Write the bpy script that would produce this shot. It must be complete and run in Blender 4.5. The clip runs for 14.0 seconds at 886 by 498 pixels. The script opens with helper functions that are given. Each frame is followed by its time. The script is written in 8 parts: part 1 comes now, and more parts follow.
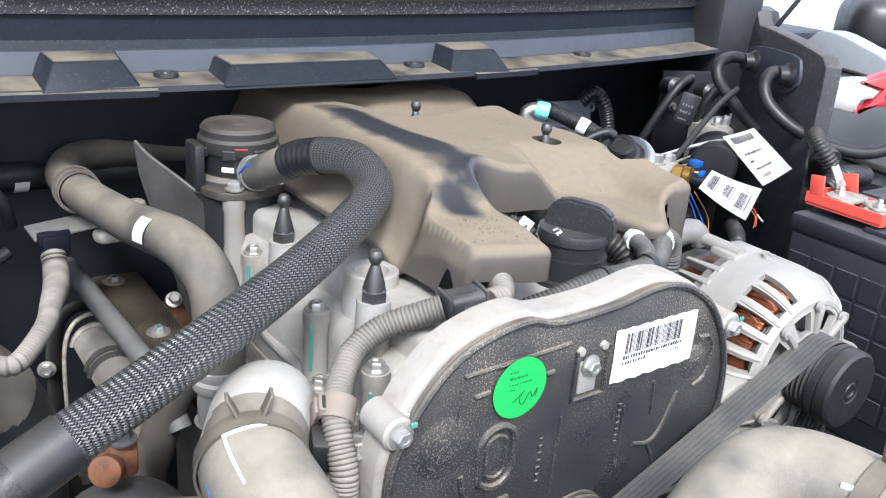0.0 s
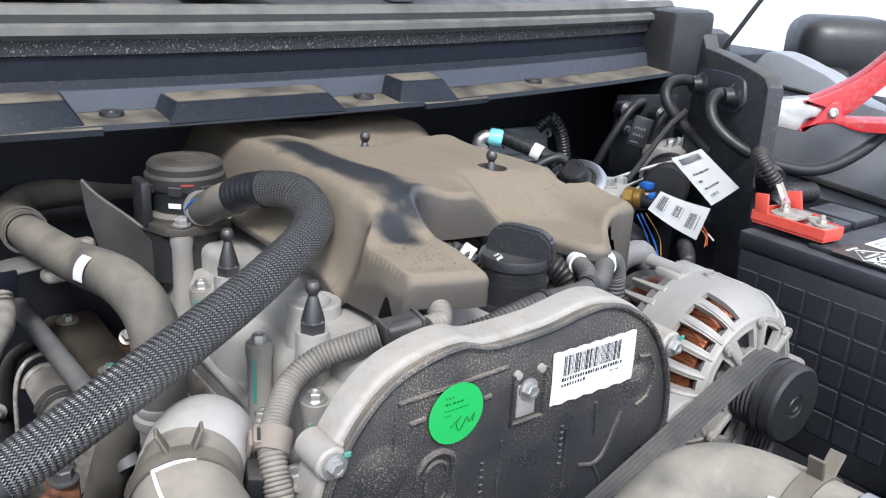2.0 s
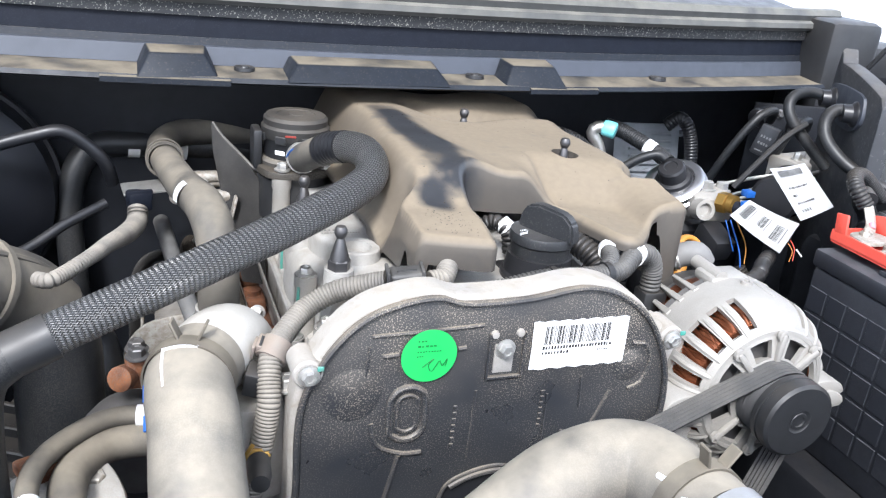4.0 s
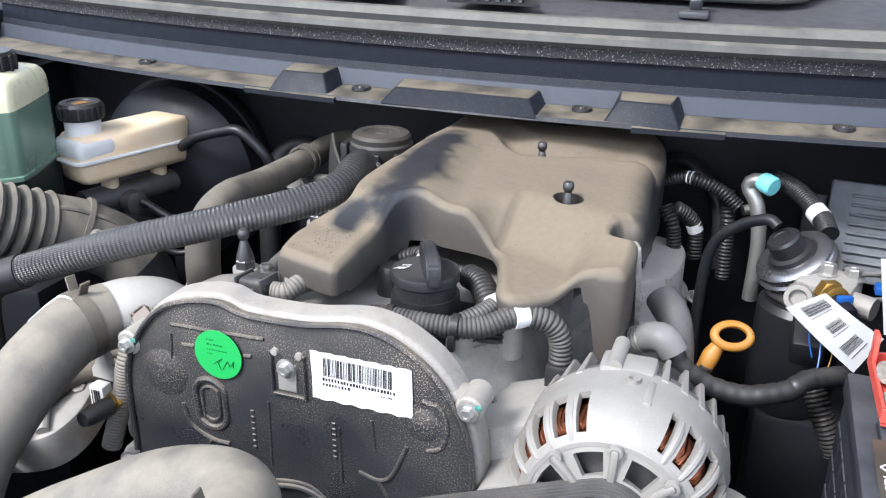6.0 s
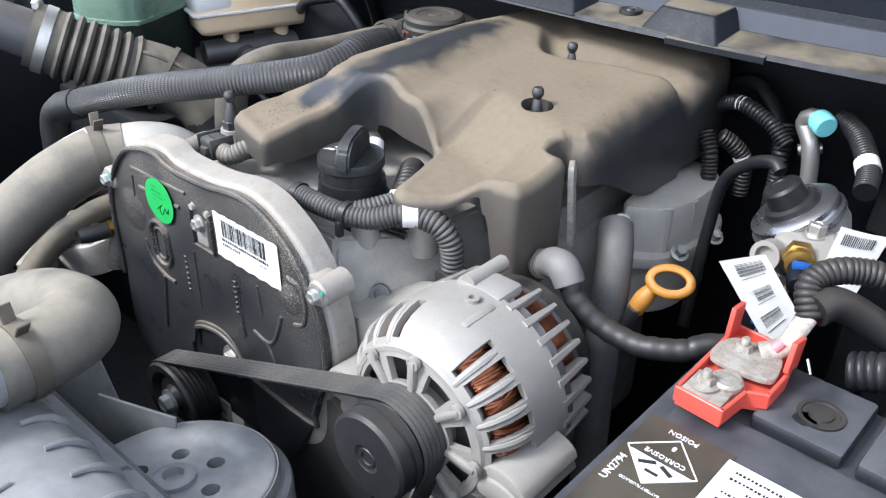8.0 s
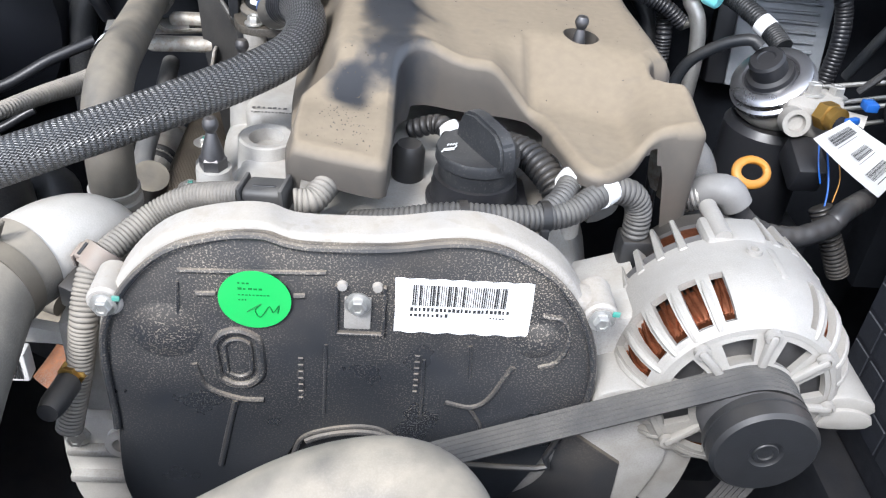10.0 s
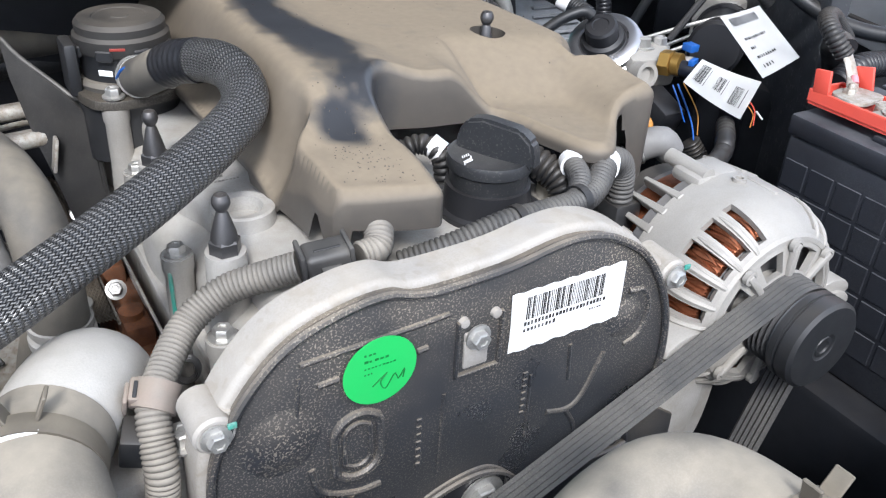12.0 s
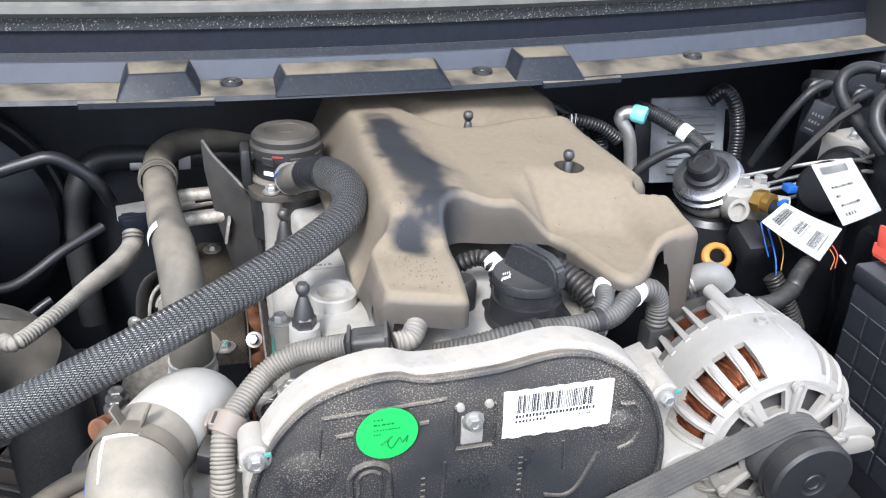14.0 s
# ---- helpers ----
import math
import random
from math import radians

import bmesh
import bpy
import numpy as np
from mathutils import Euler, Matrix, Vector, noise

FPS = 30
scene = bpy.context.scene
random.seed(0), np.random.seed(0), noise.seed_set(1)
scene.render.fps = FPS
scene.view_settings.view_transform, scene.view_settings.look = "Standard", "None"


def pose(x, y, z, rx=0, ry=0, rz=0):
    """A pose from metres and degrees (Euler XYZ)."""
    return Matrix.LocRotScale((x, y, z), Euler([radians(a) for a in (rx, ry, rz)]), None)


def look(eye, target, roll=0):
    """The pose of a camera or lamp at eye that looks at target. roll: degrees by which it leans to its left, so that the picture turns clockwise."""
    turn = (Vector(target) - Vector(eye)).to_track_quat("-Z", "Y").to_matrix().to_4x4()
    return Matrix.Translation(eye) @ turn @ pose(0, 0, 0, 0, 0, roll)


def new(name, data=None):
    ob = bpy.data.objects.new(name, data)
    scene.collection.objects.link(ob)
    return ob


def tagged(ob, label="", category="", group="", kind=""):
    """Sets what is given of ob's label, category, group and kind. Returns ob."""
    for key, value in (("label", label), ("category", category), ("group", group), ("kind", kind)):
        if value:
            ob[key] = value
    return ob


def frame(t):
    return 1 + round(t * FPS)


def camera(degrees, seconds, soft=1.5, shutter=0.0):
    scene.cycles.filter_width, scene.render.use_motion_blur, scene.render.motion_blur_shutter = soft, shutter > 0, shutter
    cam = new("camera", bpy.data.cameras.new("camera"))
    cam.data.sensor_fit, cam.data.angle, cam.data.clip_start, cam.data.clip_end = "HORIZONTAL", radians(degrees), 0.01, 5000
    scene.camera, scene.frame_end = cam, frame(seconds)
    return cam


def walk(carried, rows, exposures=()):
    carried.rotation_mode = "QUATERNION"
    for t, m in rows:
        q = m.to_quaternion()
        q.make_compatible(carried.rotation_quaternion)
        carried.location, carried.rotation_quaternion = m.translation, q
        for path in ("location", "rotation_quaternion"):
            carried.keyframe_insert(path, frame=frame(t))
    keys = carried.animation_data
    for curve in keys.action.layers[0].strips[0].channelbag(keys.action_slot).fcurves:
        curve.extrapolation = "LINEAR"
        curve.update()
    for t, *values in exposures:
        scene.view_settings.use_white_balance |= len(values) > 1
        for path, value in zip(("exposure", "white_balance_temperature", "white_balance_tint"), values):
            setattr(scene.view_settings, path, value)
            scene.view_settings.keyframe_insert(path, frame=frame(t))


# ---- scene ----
cam = camera(54.0, 14.0, soft=1.2)
# seconds, eye, target, lean
PATH = [
    (0, (-0.4086, -0.3771, 1.2449), (0.5486, 0.9406, 0.6044), 4.6),
    (0.5, (-0.4034, -0.3797, 1.2606), (0.6020, 0.9188, 0.6569), 5.0),
    (1, (-0.4007, -0.4016, 1.2545), (0.6011, 0.9188, 0.6919), 4.0),
    (1.5, (-0.3955, -0.4077, 1.2501), (0.6046, 0.9153, 0.6919), 3.5),
    (2, (-0.3833, -0.4025, 1.2492), (0.6072, 0.9161, 0.6639), 3.1),
    (2.5, (-0.3763, -0.4095, 1.2528), (0.5819, 0.9144, 0.6254), 2.7),
    (3, (-0.3658, -0.4174, 1.2519), (0.5434, 0.9328, 0.6088), 3.0),
    (3.5, (-0.3377, -0.4410, 1.2466), (0.4821, 0.9625, 0.5991), 1.7),
    (4, (-0.2782, -0.5504, 1.2764), (0.3176, 0.9608, 0.6254), 6.1),
    (4.2, (-0.2441, -0.5801, 1.2956), (0.2739, 0.9538, 0.6315), 6.1),
    (6.3, (0.4410, -0.5058, 1.3157), (-0.3054, 0.9258, 0.6411), 2.0),
    (6.5, (0.5119, -0.4323, 1.3070), (-0.3640, 0.9293, 0.6420), 3.2),
    (7, (0.5994, -0.3710, 1.3210), (-0.4533, 0.7569, 0.4950), -0.5),
    (7.5, (0.6142, -0.3535, 1.3254), (-0.4393, 0.7411, 0.4565), -0.1),
    (7.7, (0.6169, -0.3518, 1.3289), (-0.4349, 0.7368, 0.4504), 0.0),
    (9.8, (0.0997, -0.4349, 1.3000), (0.1540, 0.9984, 0.2973), 7.3),
    (10, (0.0122, -0.4261, 1.3009), (0.1382, 0.9931, 0.2850), 5.8),
    (10.5, (-0.1444, -0.3999, 1.2755), (0.1724, 1.0185, 0.3016), 1.6),
    (11, (-0.2564, -0.4034, 1.2808), (0.3894, 0.9371, 0.3602), -2.6),
    (11.5, (-0.2695, -0.3579, 1.2738), (0.5346, 0.8776, 0.3305), 0.4),
    (12, (-0.2371, -0.3307, 1.2597), (0.5635, 0.9258, 0.3419), 3.3),
    (12.5, (-0.1803, -0.3010, 1.2449), (0.5407, 0.9879, 0.3060), 3.1),
    (13, (-0.1663, -0.3194, 1.2781), (0.4681, 1.0439, 0.3839), 3.1),
    (13.5, (-0.1566, -0.3981, 1.3157), (0.2896, 1.0115, 0.3786), 0.4),
    (14, (-0.1566, -0.4839, 1.3586), (0.2459, 1.0124, 0.5457), 1.8),
]
# the film's camera opens and closes its iris on the way
GAIN = [(0, 1.06), (0.5, 0.66), (1, 0.46), (1.5, 0.48), (2, 0.66), (3, 1.0), (3.5, 1.13), (4, 1.2), (6.5, 0.84), (7, 1.13), (7.5, 0.84), (10, 1.08), (10.5, 1.17), (11, 1.2), (11.5, 1.02), (12.5, 0.76), (13, 0.88), (13.5, 1.06), (14, 1.16)]
walk(cam, [(t, look(e, g, r)) for t, e, g, r in PATH], [(t, stops, 6080, 11) for t, stops in GAIN])
from mathutils import geometry

# ---- light ----
world = bpy.data.worlds.new("sky")
scene.world = world
world.use_nodes = True
wn = world.node_tree.nodes
sky = wn.new("ShaderNodeTexSky")
sky.sky_type, sky.sun_disc, sky.sun_elevation, sky.sun_rotation = "NISHITA", False, radians(48), radians(200)
sky.air_density, sky.dust_density = 1.0, 4.0
# thin cloud: the sky is half veiled to white
veil = wn.new("ShaderNodeMixRGB")
veil.inputs["Fac"].default_value = 0.65
veil.inputs["Color2"].default_value = (9.0, 10.0, 11.6, 1)
world.node_tree.links.new(sky.outputs[0], veil.inputs["Color1"])
world.node_tree.links.new(veil.outputs[0], wn["Background"].inputs["Color"])
wn["Background"].inputs["Strength"].default_value = 0.144
sun_data = bpy.data.lights.new("sun", "SUN")
sun_data.energy, sun_data.angle, sun_data.color = 3.0, radians(14), (1.0, 0.98, 0.95)
sun = new("sun", sun_data)
sun.matrix_world = look((-1.3, -1.9, 3.4), (0, 0.2, 0.9))


# ---- materials ----
def material(name, base, rough=0.5, metal=0.0, second=None, grain=60.0, fine=900.0, amount=0.35, bump=0.15, bump_scale=700.0,
             dust=0.0, dust_up=0.5, dust_colour=(0.225, 0.185, 0.135), spots=0.0, spot_scale=900.0, spot_colour=(0.55, 0.52, 0.46), coat=0.0, bare_and_shade=(), even=0.0, spec=0.5, powder=0.0, powder_scale=900.0, powder_colour=(0.24, 0.22, 0.185), powder_z=(), powder_cut=(0.47, 0.60), flats=False):
    """A surface with blotches, fine grain, relief, and dust that has settled on what faces up."""
    m = bpy.data.materials.new(name)
    m.use_nodes = True
    nt = m.node_tree
    n, link = nt.nodes, nt.links.new
    bsdf = n["Principled BSDF"]
    bsdf.inputs["Metallic"].default_value = metal
    bsdf.inputs["Coat Weight"].default_value = coat
    bsdf.inputs["Specular IOR Level"].default_value = spec
    geo = n.new("ShaderNodeNewGeometry")

    def noise_at(scale, detail=4.0):
        t = n.new("ShaderNodeTexNoise")
        t.inputs["Scale"].default_value, t.inputs["Detail"].default_value = scale, detail
        link(geo.outputs["Position"], t.inputs["Vector"])
        return t.outputs["Fac"]

    def ramp(value, lo, hi):
        t = n.new("ShaderNodeMapRange")
        t.inputs["From Min"].default_value, t.inputs["From Max"].default_value = lo, hi
        link(value, t.inputs["Value"])
        return t.outputs["Result"]

    def blend(fac, a, b):
        t = n.new("ShaderNodeMixRGB")
        for value, socket in ((fac, t.inputs["Fac"]), (a, t.inputs["Color1"]), (b, t.inputs["Color2"])):
            if isinstance(value, tuple):
                socket.default_value = (*value, 1)
            elif isinstance(value, float):
                socket.default_value = value
            else:
                link(value, socket)
        return t.outputs["Color"]

    def times(a, b):
        t = n.new("ShaderNodeMath")
        t.operation, t.use_clamp = "MULTIPLY", True
        link(a, t.inputs[0])
        if isinstance(b, float):
            t.inputs[1].default_value = b
        else:
            link(b, t.inputs[1])
        return t.outputs[0]

    second = second or tuple(c * 0.6 for c in base)
    coarse, small = noise_at(grain), noise_at(fine, 2.0)
    colour = blend(times(ramp(coarse, 0.35, 0.7), float(amount) * 1.6), base, second)
    colour = blend(times(ramp(small, 0.4, 0.75), float(amount)), colour, tuple(c * 0.72 for c in base))
    roughness = ramp(coarse, 0.2, 0.8)
    rr = n.new("ShaderNodeMapRange")
    rr.inputs["To Min"].default_value, rr.inputs["To Max"].default_value = max(0.03, rough - 0.1), min(1.0, rough + 0.1)
    link(roughness, rr.inputs["Value"])
    roughness = rr.outputs["Result"]
    if spots:
        speck = times(ramp(noise_at(spot_scale, 1.0), 0.62, 0.68), float(spots))
        colour = blend(speck, colour, spot_colour)
    if powder:
        grains = times(ramp(noise_at(powder_scale, 2.0), *powder_cut), ramp(noise_at(13.0, 4.0), 0.36, 0.70))
        if powder_z:
            rise = n.new("ShaderNodeSeparateXYZ")
            link(geo.outputs["Position"], rise.inputs[0])
            grains = times(grains, ramp(rise.outputs["Z"], *powder_z))
        colour = blend(times(grains, float(powder)), colour, powder_colour)
    if dust:
        sep = n.new("ShaderNodeSeparateXYZ")
        link(geo.outputs["Normal"], sep.inputs[0])
        up = ramp(sep.outputs["Z"], 0.88, 0.985) if flats else ramp(sep.outputs["Z"], dust_up - 0.9, dust_up + 0.35)
        patchy = noise_at(26.0, 5.0)
        cover = times(times(up, ramp(patchy, 0.22 - even, 0.6 - even)), float(dust))
        # places where the dust is thinned: bare plastic, and one side's shading
        for centre, radii in bare_and_shade:
            near = n.new("ShaderNodeVectorMath")
            near.operation = "SUBTRACT"
            link(geo.outputs["Position"], near.inputs[0])
            near.inputs[1].default_value = centre
            scaled = n.new("ShaderNodeVectorMath")
            scaled.operation = "DIVIDE"
            link(near.outputs[0], scaled.inputs[0])
            scaled.inputs[1].default_value = radii
            far = n.new("ShaderNodeVectorMath")
            far.operation = "LENGTH"
            link(scaled.outputs[0], far.inputs[0])
            ragged = n.new("ShaderNodeMath")
            ragged.operation = "ADD"
            link(far.outputs["Value"], ragged.inputs[0])
            link(ramp(noise_at(52.0, 8.0), 0.15, 1.0), ragged.inputs[1])
            cover = times(cover, ramp(ragged.outputs[0], 1.02, 1.68))
        colour = blend(cover, colour, blend(ramp(noise_at(140.0, 6.0), 0.3, 0.7), dust_colour, tuple(c * 0.88 for c in dust_colour)))
        t = n.new("ShaderNodeMixRGB")
        link(cover, t.inputs["Fac"])
        link(roughness, t.inputs["Color1"])
        t.inputs["Color2"].default_value = (0.92, 0.92, 0.92, 1)
        roughness = t.outputs["Color"]
    link(colour, bsdf.inputs["Base Color"])
    link(roughness, bsdf.inputs["Roughness"])
    if bump:
        b = n.new("ShaderNodeBump")
        b.inputs["Strength"].default_value, b.inputs["Distance"].default_value = bump, 0.0006
        link(noise_at(bump_scale, 3.0), b.inputs["Height"])
        link(b.outputs["Normal"], bsdf.inputs["Normal"])
    return m


M_SHROUD = material("dusty_plastic", (0.032, 0.033, 0.036), 0.36, amount=0.12, dust=0.95, dust_up=0.60, even=0.2, grain=18, bump=0.06, dust_colour=(0.200, 0.160, 0.110),
                    bare_and_shade=(((0.004, 0.325, 1.05), (0.022, 0.090, 0.05)), ((0.015, 0.250, 1.05), (0.025, 0.070, 0.05)), ((0.016, 0.185, 1.03), (0.026, 0.034, 0.05)), ((-0.014, 0.152, 1.02), (0.018, 0.022, 0.04)),
                          # right rear skirt: bare plastic, with its shading also put into the colour
                          ((0.25, 0.36, 0.98), (0.035, 0.15, 0.05))))
M_PLATE = material("timing_plate_plastic", (0.019, 0.021, 0.025), 0.31, second=(0.030, 0.032, 0.036), grain=16, dust=0.75, dust_up=0.85, powder=0.80, powder_scale=760, powder_cut=(0.55, 0.62), powder_colour=(0.40, 0.35, 0.28), powder_z=(0.79, 0.96), bump=0.12, bump_scale=700, amount=0.4)
M_CAST = material("cast_aluminium", (0.45, 0.44, 0.42), 0.5, 0.3, second=(0.27, 0.25, 0.21), grain=35, amount=0.4, dust=0.45, dust_up=0.5, bump=0.6, bump_scale=1100, dust_colour=(0.34, 0.30, 0.24), powder=0.28, powder_scale=600, powder_colour=(0.22, 0.19, 0.15))
M_CAST_BRIGHT = material("bright_cast_aluminium", (0.315, 0.300, 0.276), 0.55, 0.25, second=(0.26, 0.245, 0.22), amount=0.4, grain=45, dust=0.3, bump=0.5, bump_scale=1000, dust_colour=(0.36, 0.335, 0.29), powder=0.35, powder_scale=700, powder_colour=(0.24, 0.22, 0.19))
M_HOUSING = material("grey_cover_housing", (0.33, 0.315, 0.295), 0.55, 0.15, second=(0.24, 0.22, 0.19), amount=0.4, dust=0.6, dust_up=0.7, dust_colour=(0.36, 0.32, 0.26), spots=0.35, spot_scale=110, spot_colour=(0.18, 0.15, 0.12), powder=0.4, powder_scale=700, powder_colour=(0.20, 0.17, 0.13))
M_STEEL = material("zinc_steel", (0.62, 0.61, 0.58), 0.38, 0.85, amount=0.35, dust=0.25, spots=0.25, spot_scale=600, spot_colour=(0.22, 0.19, 0.15))
M_OLDSTEEL = material("dull_plated_steel", (0.46, 0.44, 0.40), 0.55, 0.45, second=(0.24, 0.20, 0.15), grain=160, amount=0.55, dust=0.25, spots=0.4, spot_scale=500, spot_colour=(0.20, 0.13, 0.08))
M_DARKSTEEL = material("dark_steel", (0.16, 0.16, 0.165), 0.42, 0.7, dust=0.3)
M_STUD = material("ball_stud_steel", (0.10, 0.10, 0.105), 0.38, 0.75, dust=0.35, dust_up=0.7)
M_BLACK = material("black_plastic", (0.016, 0.017, 0.019), 0.42, dust=0.16, dust_up=0.8)
M_TANKGREY = material("grey_radiator_plastic", (0.225, 0.230, 0.235), 0.40, dust=0.12, dust_up=0.9, powder=0.25)
M_CAP = material("worn_black_cap", (0.020, 0.021, 0.023), 0.42, dust=0.34, dust_up=1.0, dust_colour=(0.17, 0.16, 0.145), spots=0.25, spot_scale=700, spot_colour=(0.16, 0.15, 0.13))
M_DISC = material("machined_disc", (0.34, 0.345, 0.355), 0.42, 0.35, second=(0.17, 0.17, 0.175), grain=40, amount=0.4, dust=0.2, dust_up=0.9)
M_BLACKCLEAN = material("clean_black_plastic", (0.012, 0.013, 0.016), 0.38, amount=0.2, dust=0.05, spec=0.4)
M_NAVY = material("blue_black_paint", (0.006, 0.008, 0.014), 0.55, spec=0.16, amount=0.2, dust=0.03, dust_up=0.9, spots=0.12, spot_scale=900, spot_colour=(0.09, 0.10, 0.11))
M_BOOSTER = material("black_booster_paint", (0.007, 0.008, 0.011), 0.42, spec=0.3, amount=0.2)
M_BAY = material("bay_paint", (0.010, 0.0115, 0.015), 0.5, spec=0.28, amount=0.3, dust=0.05, dust_up=0.8)
M_COWL = material("cowl_plastic", (0.012, 0.015, 0.021), 0.5, spec=0.28, dust=0.72, flats=True, even=0.0, dust_colour=(0.235, 0.20, 0.145), spots=0.3, spot_scale=420, spot_colour=(0.06, 0.055, 0.045))
# grey of the grommet plate; on the ledge riser it paints the sky's reflection
M_RISER_GREY = material("grey_plate_and_riser_sheen", (0.050, 0.056, 0.070), 0.48, spec=0.4, amount=0.15)
M_SEALFOOT = material("speckled_foam_strip", (0.018, 0.020, 0.023), 0.6, spots=0.75, spot_scale=520, spot_colour=(0.27, 0.26, 0.23), bump=0.6, bump_scale=300)
M_COWLTOP = material("cowl_top_plastic", (0.060, 0.064, 0.073), 0.5, dust=0.12, dust_up=0.9, spots=0.15, spot_scale=120, spot_colour=(0.20, 0.20, 0.21))
M_KHAKI = material("dusty_rubber_seal", (0.050, 0.051, 0.050), 0.5, dust=0.7, dust_up=0.7, dust_colour=(0.23, 0.22, 0.185))
M_RUBBER = material("dusty_rubber_hose", (0.05, 0.048, 0.045), 0.55, dust=0.85, dust_up=0.4, dust_colour=(0.215, 0.185, 0.14), bump=0.2)
M_RUBBERDARK = material("dark_rubber_hose", (0.010, 0.012, 0.015), 0.42, spec=0.35, dust=0.08, dust_up=0.7, powder=0.12)
# real dust, held to the top so its paleness also paints sun from above
M_CHARGE = material("dusty_lit_top_charge_pipe", (0.085, 0.08, 0.072), 0.5, dust=0.85, dust_up=0.6, even=0.05, dust_colour=(0.28, 0.245, 0.19), amount=0.4, powder=0.4)
M_CLAMP = material("dusty_spring_steel", (0.085, 0.075, 0.062), 0.5, 0.4, dust=0.7, dust_up=0.4, dust_colour=(0.26, 0.225, 0.17))
M_GREYPIPE = material("dusty_grey_pipe", (0.085, 0.088, 0.092), 0.5, dust=0.4, dust_up=0.6, dust_colour=(0.22, 0.205, 0.18), powder=0.3)
M_CONDUIT = material("corrugated_conduit", (0.080, 0.076, 0.070), 0.55, dust=0.75, dust_up=0.45, dust_colour=(0.29, 0.26, 0.215), powder=0.3)
M_CONDUITMID = material("grey_taped_conduit", (0.028, 0.028, 0.029), 0.48, dust=0.45, dust_up=0.6, dust_colour=(0.20, 0.185, 0.16))
M_CONDUITDARK = material("dark_conduit", (0.012, 0.013, 0.015), 0.42, spec=0.4, dust=0.16, dust_up=0.6)
M_DOME = material("cast_elbow", (0.52, 0.495, 0.455), 0.46, 0.2, second=(0.42, 0.395, 0.35), amount=0.35, dust=0.35, dust_up=0.8, dust_colour=(0.42, 0.385, 0.32), bump=0.3)
M_COPPER = material("copper_wire", (0.30, 0.105, 0.05), 0.35, 0.85, second=(0.20, 0.07, 0.035), grain=300, amount=0.5)
M_PAPER = material("white_paper", (0.62, 0.62, 0.61), 0.6, amount=0.05, bump=0.05)
M_INK = material("black_ink", (0.02, 0.02, 0.02), 0.6, amount=0.1)
M_GREEN = material("green_paper", (0.02, 0.37, 0.08), 0.45, amount=0.1, second=(0.03, 0.32, 0.08), bump=0.05)
M_GREENINK = material("dark_green_ink", (0.005, 0.16, 0.03), 0.5)
M_RED = material("red_plastic", (0.62, 0.075, 0.05), 0.42, second=(0.52, 0.06, 0.045), amount=0.25, dust=0.12)
M_REDPAINT = material("red_clamp_paint", (0.46, 0.022, 0.026), 0.32, amount=0.3, coat=0.2, powder=0.4, powder_scale=160, powder_colour=(0.30, 0.16, 0.14))
M_TEAL = material("teal_cap", (0.20, 0.62, 0.65), 0.4, amount=0.1)
M_PAINTMARK = material("green_paint_mark", (0.03, 0.24, 0.19), 0.5, second=(0.18, 0.26, 0.22), grain=200, amount=0.5)
M_BRASS = material("brass", (0.50, 0.30, 0.08), 0.35, 0.85, amount=0.3)
M_YELLOW = material("yellow_plastic", (0.46, 0.20, 0.025), 0.45, second=(0.38, 0.16, 0.025), amount=0.25, dust=0.2)
M_BATTERY = material("battery_plastic", (0.016, 0.018, 0.024), 0.5, dust=0.42, dust_up=1.0, dust_colour=(0.20, 0.205, 0.215), powder=0.15, powder_colour=(0.13, 0.13, 0.13))
M_LABEL = material("brown_black_label", (0.03, 0.026, 0.02), 0.4, amount=0.15, dust=0.25, dust_up=0.9)
M_TANK = material("cloudy_tank_plastic", (0.86, 0.81, 0.55), 0.30, second=(0.80, 0.74, 0.50), amount=0.15)
M_COOLANT = material("green_coolant_in_tank", (0.20, 0.30, 0.225), 0.24, second=(0.10, 0.175, 0.135), grain=14, amount=0.45)
M_BRAKETANK = material("amber_tank_plastic", (0.88, 0.66, 0.42), 0.35, second=(0.90, 0.76, 0.57), grain=30, amount=0.5)
M_WHITEPLASTIC = material("white_plastic", (0.84, 0.82, 0.79), 0.45, amount=0.12, dust=0.2)
M_GREY = material("grey_plastic_panel", (0.27, 0.285, 0.305), 0.55, amount=0.12, dust=0.2)
M_BRIGHTSHIELD = material("bright_rolled_shield", (0.60, 0.57, 0.52), 0.36, 0.5, second=(0.26, 0.22, 0.17), grain=40, amount=0.5, dust=0.25, bump=0.5, bump_scale=420)
M_SHIELD = material("embossed_heat_shield", (0.15, 0.125, 0.10), 0.36, 0.6, second=(0.030, 0.024, 0.019), grain=16, amount=0.62, dust=0.22, dust_up=0.6, dust_colour=(0.34, 0.29, 0.215))
M_SHEET = material("dusty_dark_sheet", (0.022, 0.022, 0.023), 0.42, 0.3, spots=0.2, spot_scale=1300, spot_colour=(0.16, 0.15, 0.13), dust=0.35, dust_up=0.5, dust_colour=(0.22, 0.20, 0.17))
M_RUST = material("rusty_iron", (0.11, 0.040, 0.018), 0.75, 0.2, second=(0.30, 0.115, 0.045), grain=80, amount=0.6, powder=0.4)
M_BELT = material("belt_rubber", (0.045, 0.045, 0.046), 0.55, dust=0.3, dust_up=0.7, dust_colour=(0.20, 0.18, 0.15), powder=0.3)
M_BLUE = material("blue_plastic", (0.015, 0.09, 0.34), 0.4, amount=0.1)
M_GROUND = material("concrete_ground", (0.55, 0.54, 0.52), 0.8, grain=3, fine=60, bump_scale=200)
M_GLASS = bpy.data.materials.new("windscreen_glass")
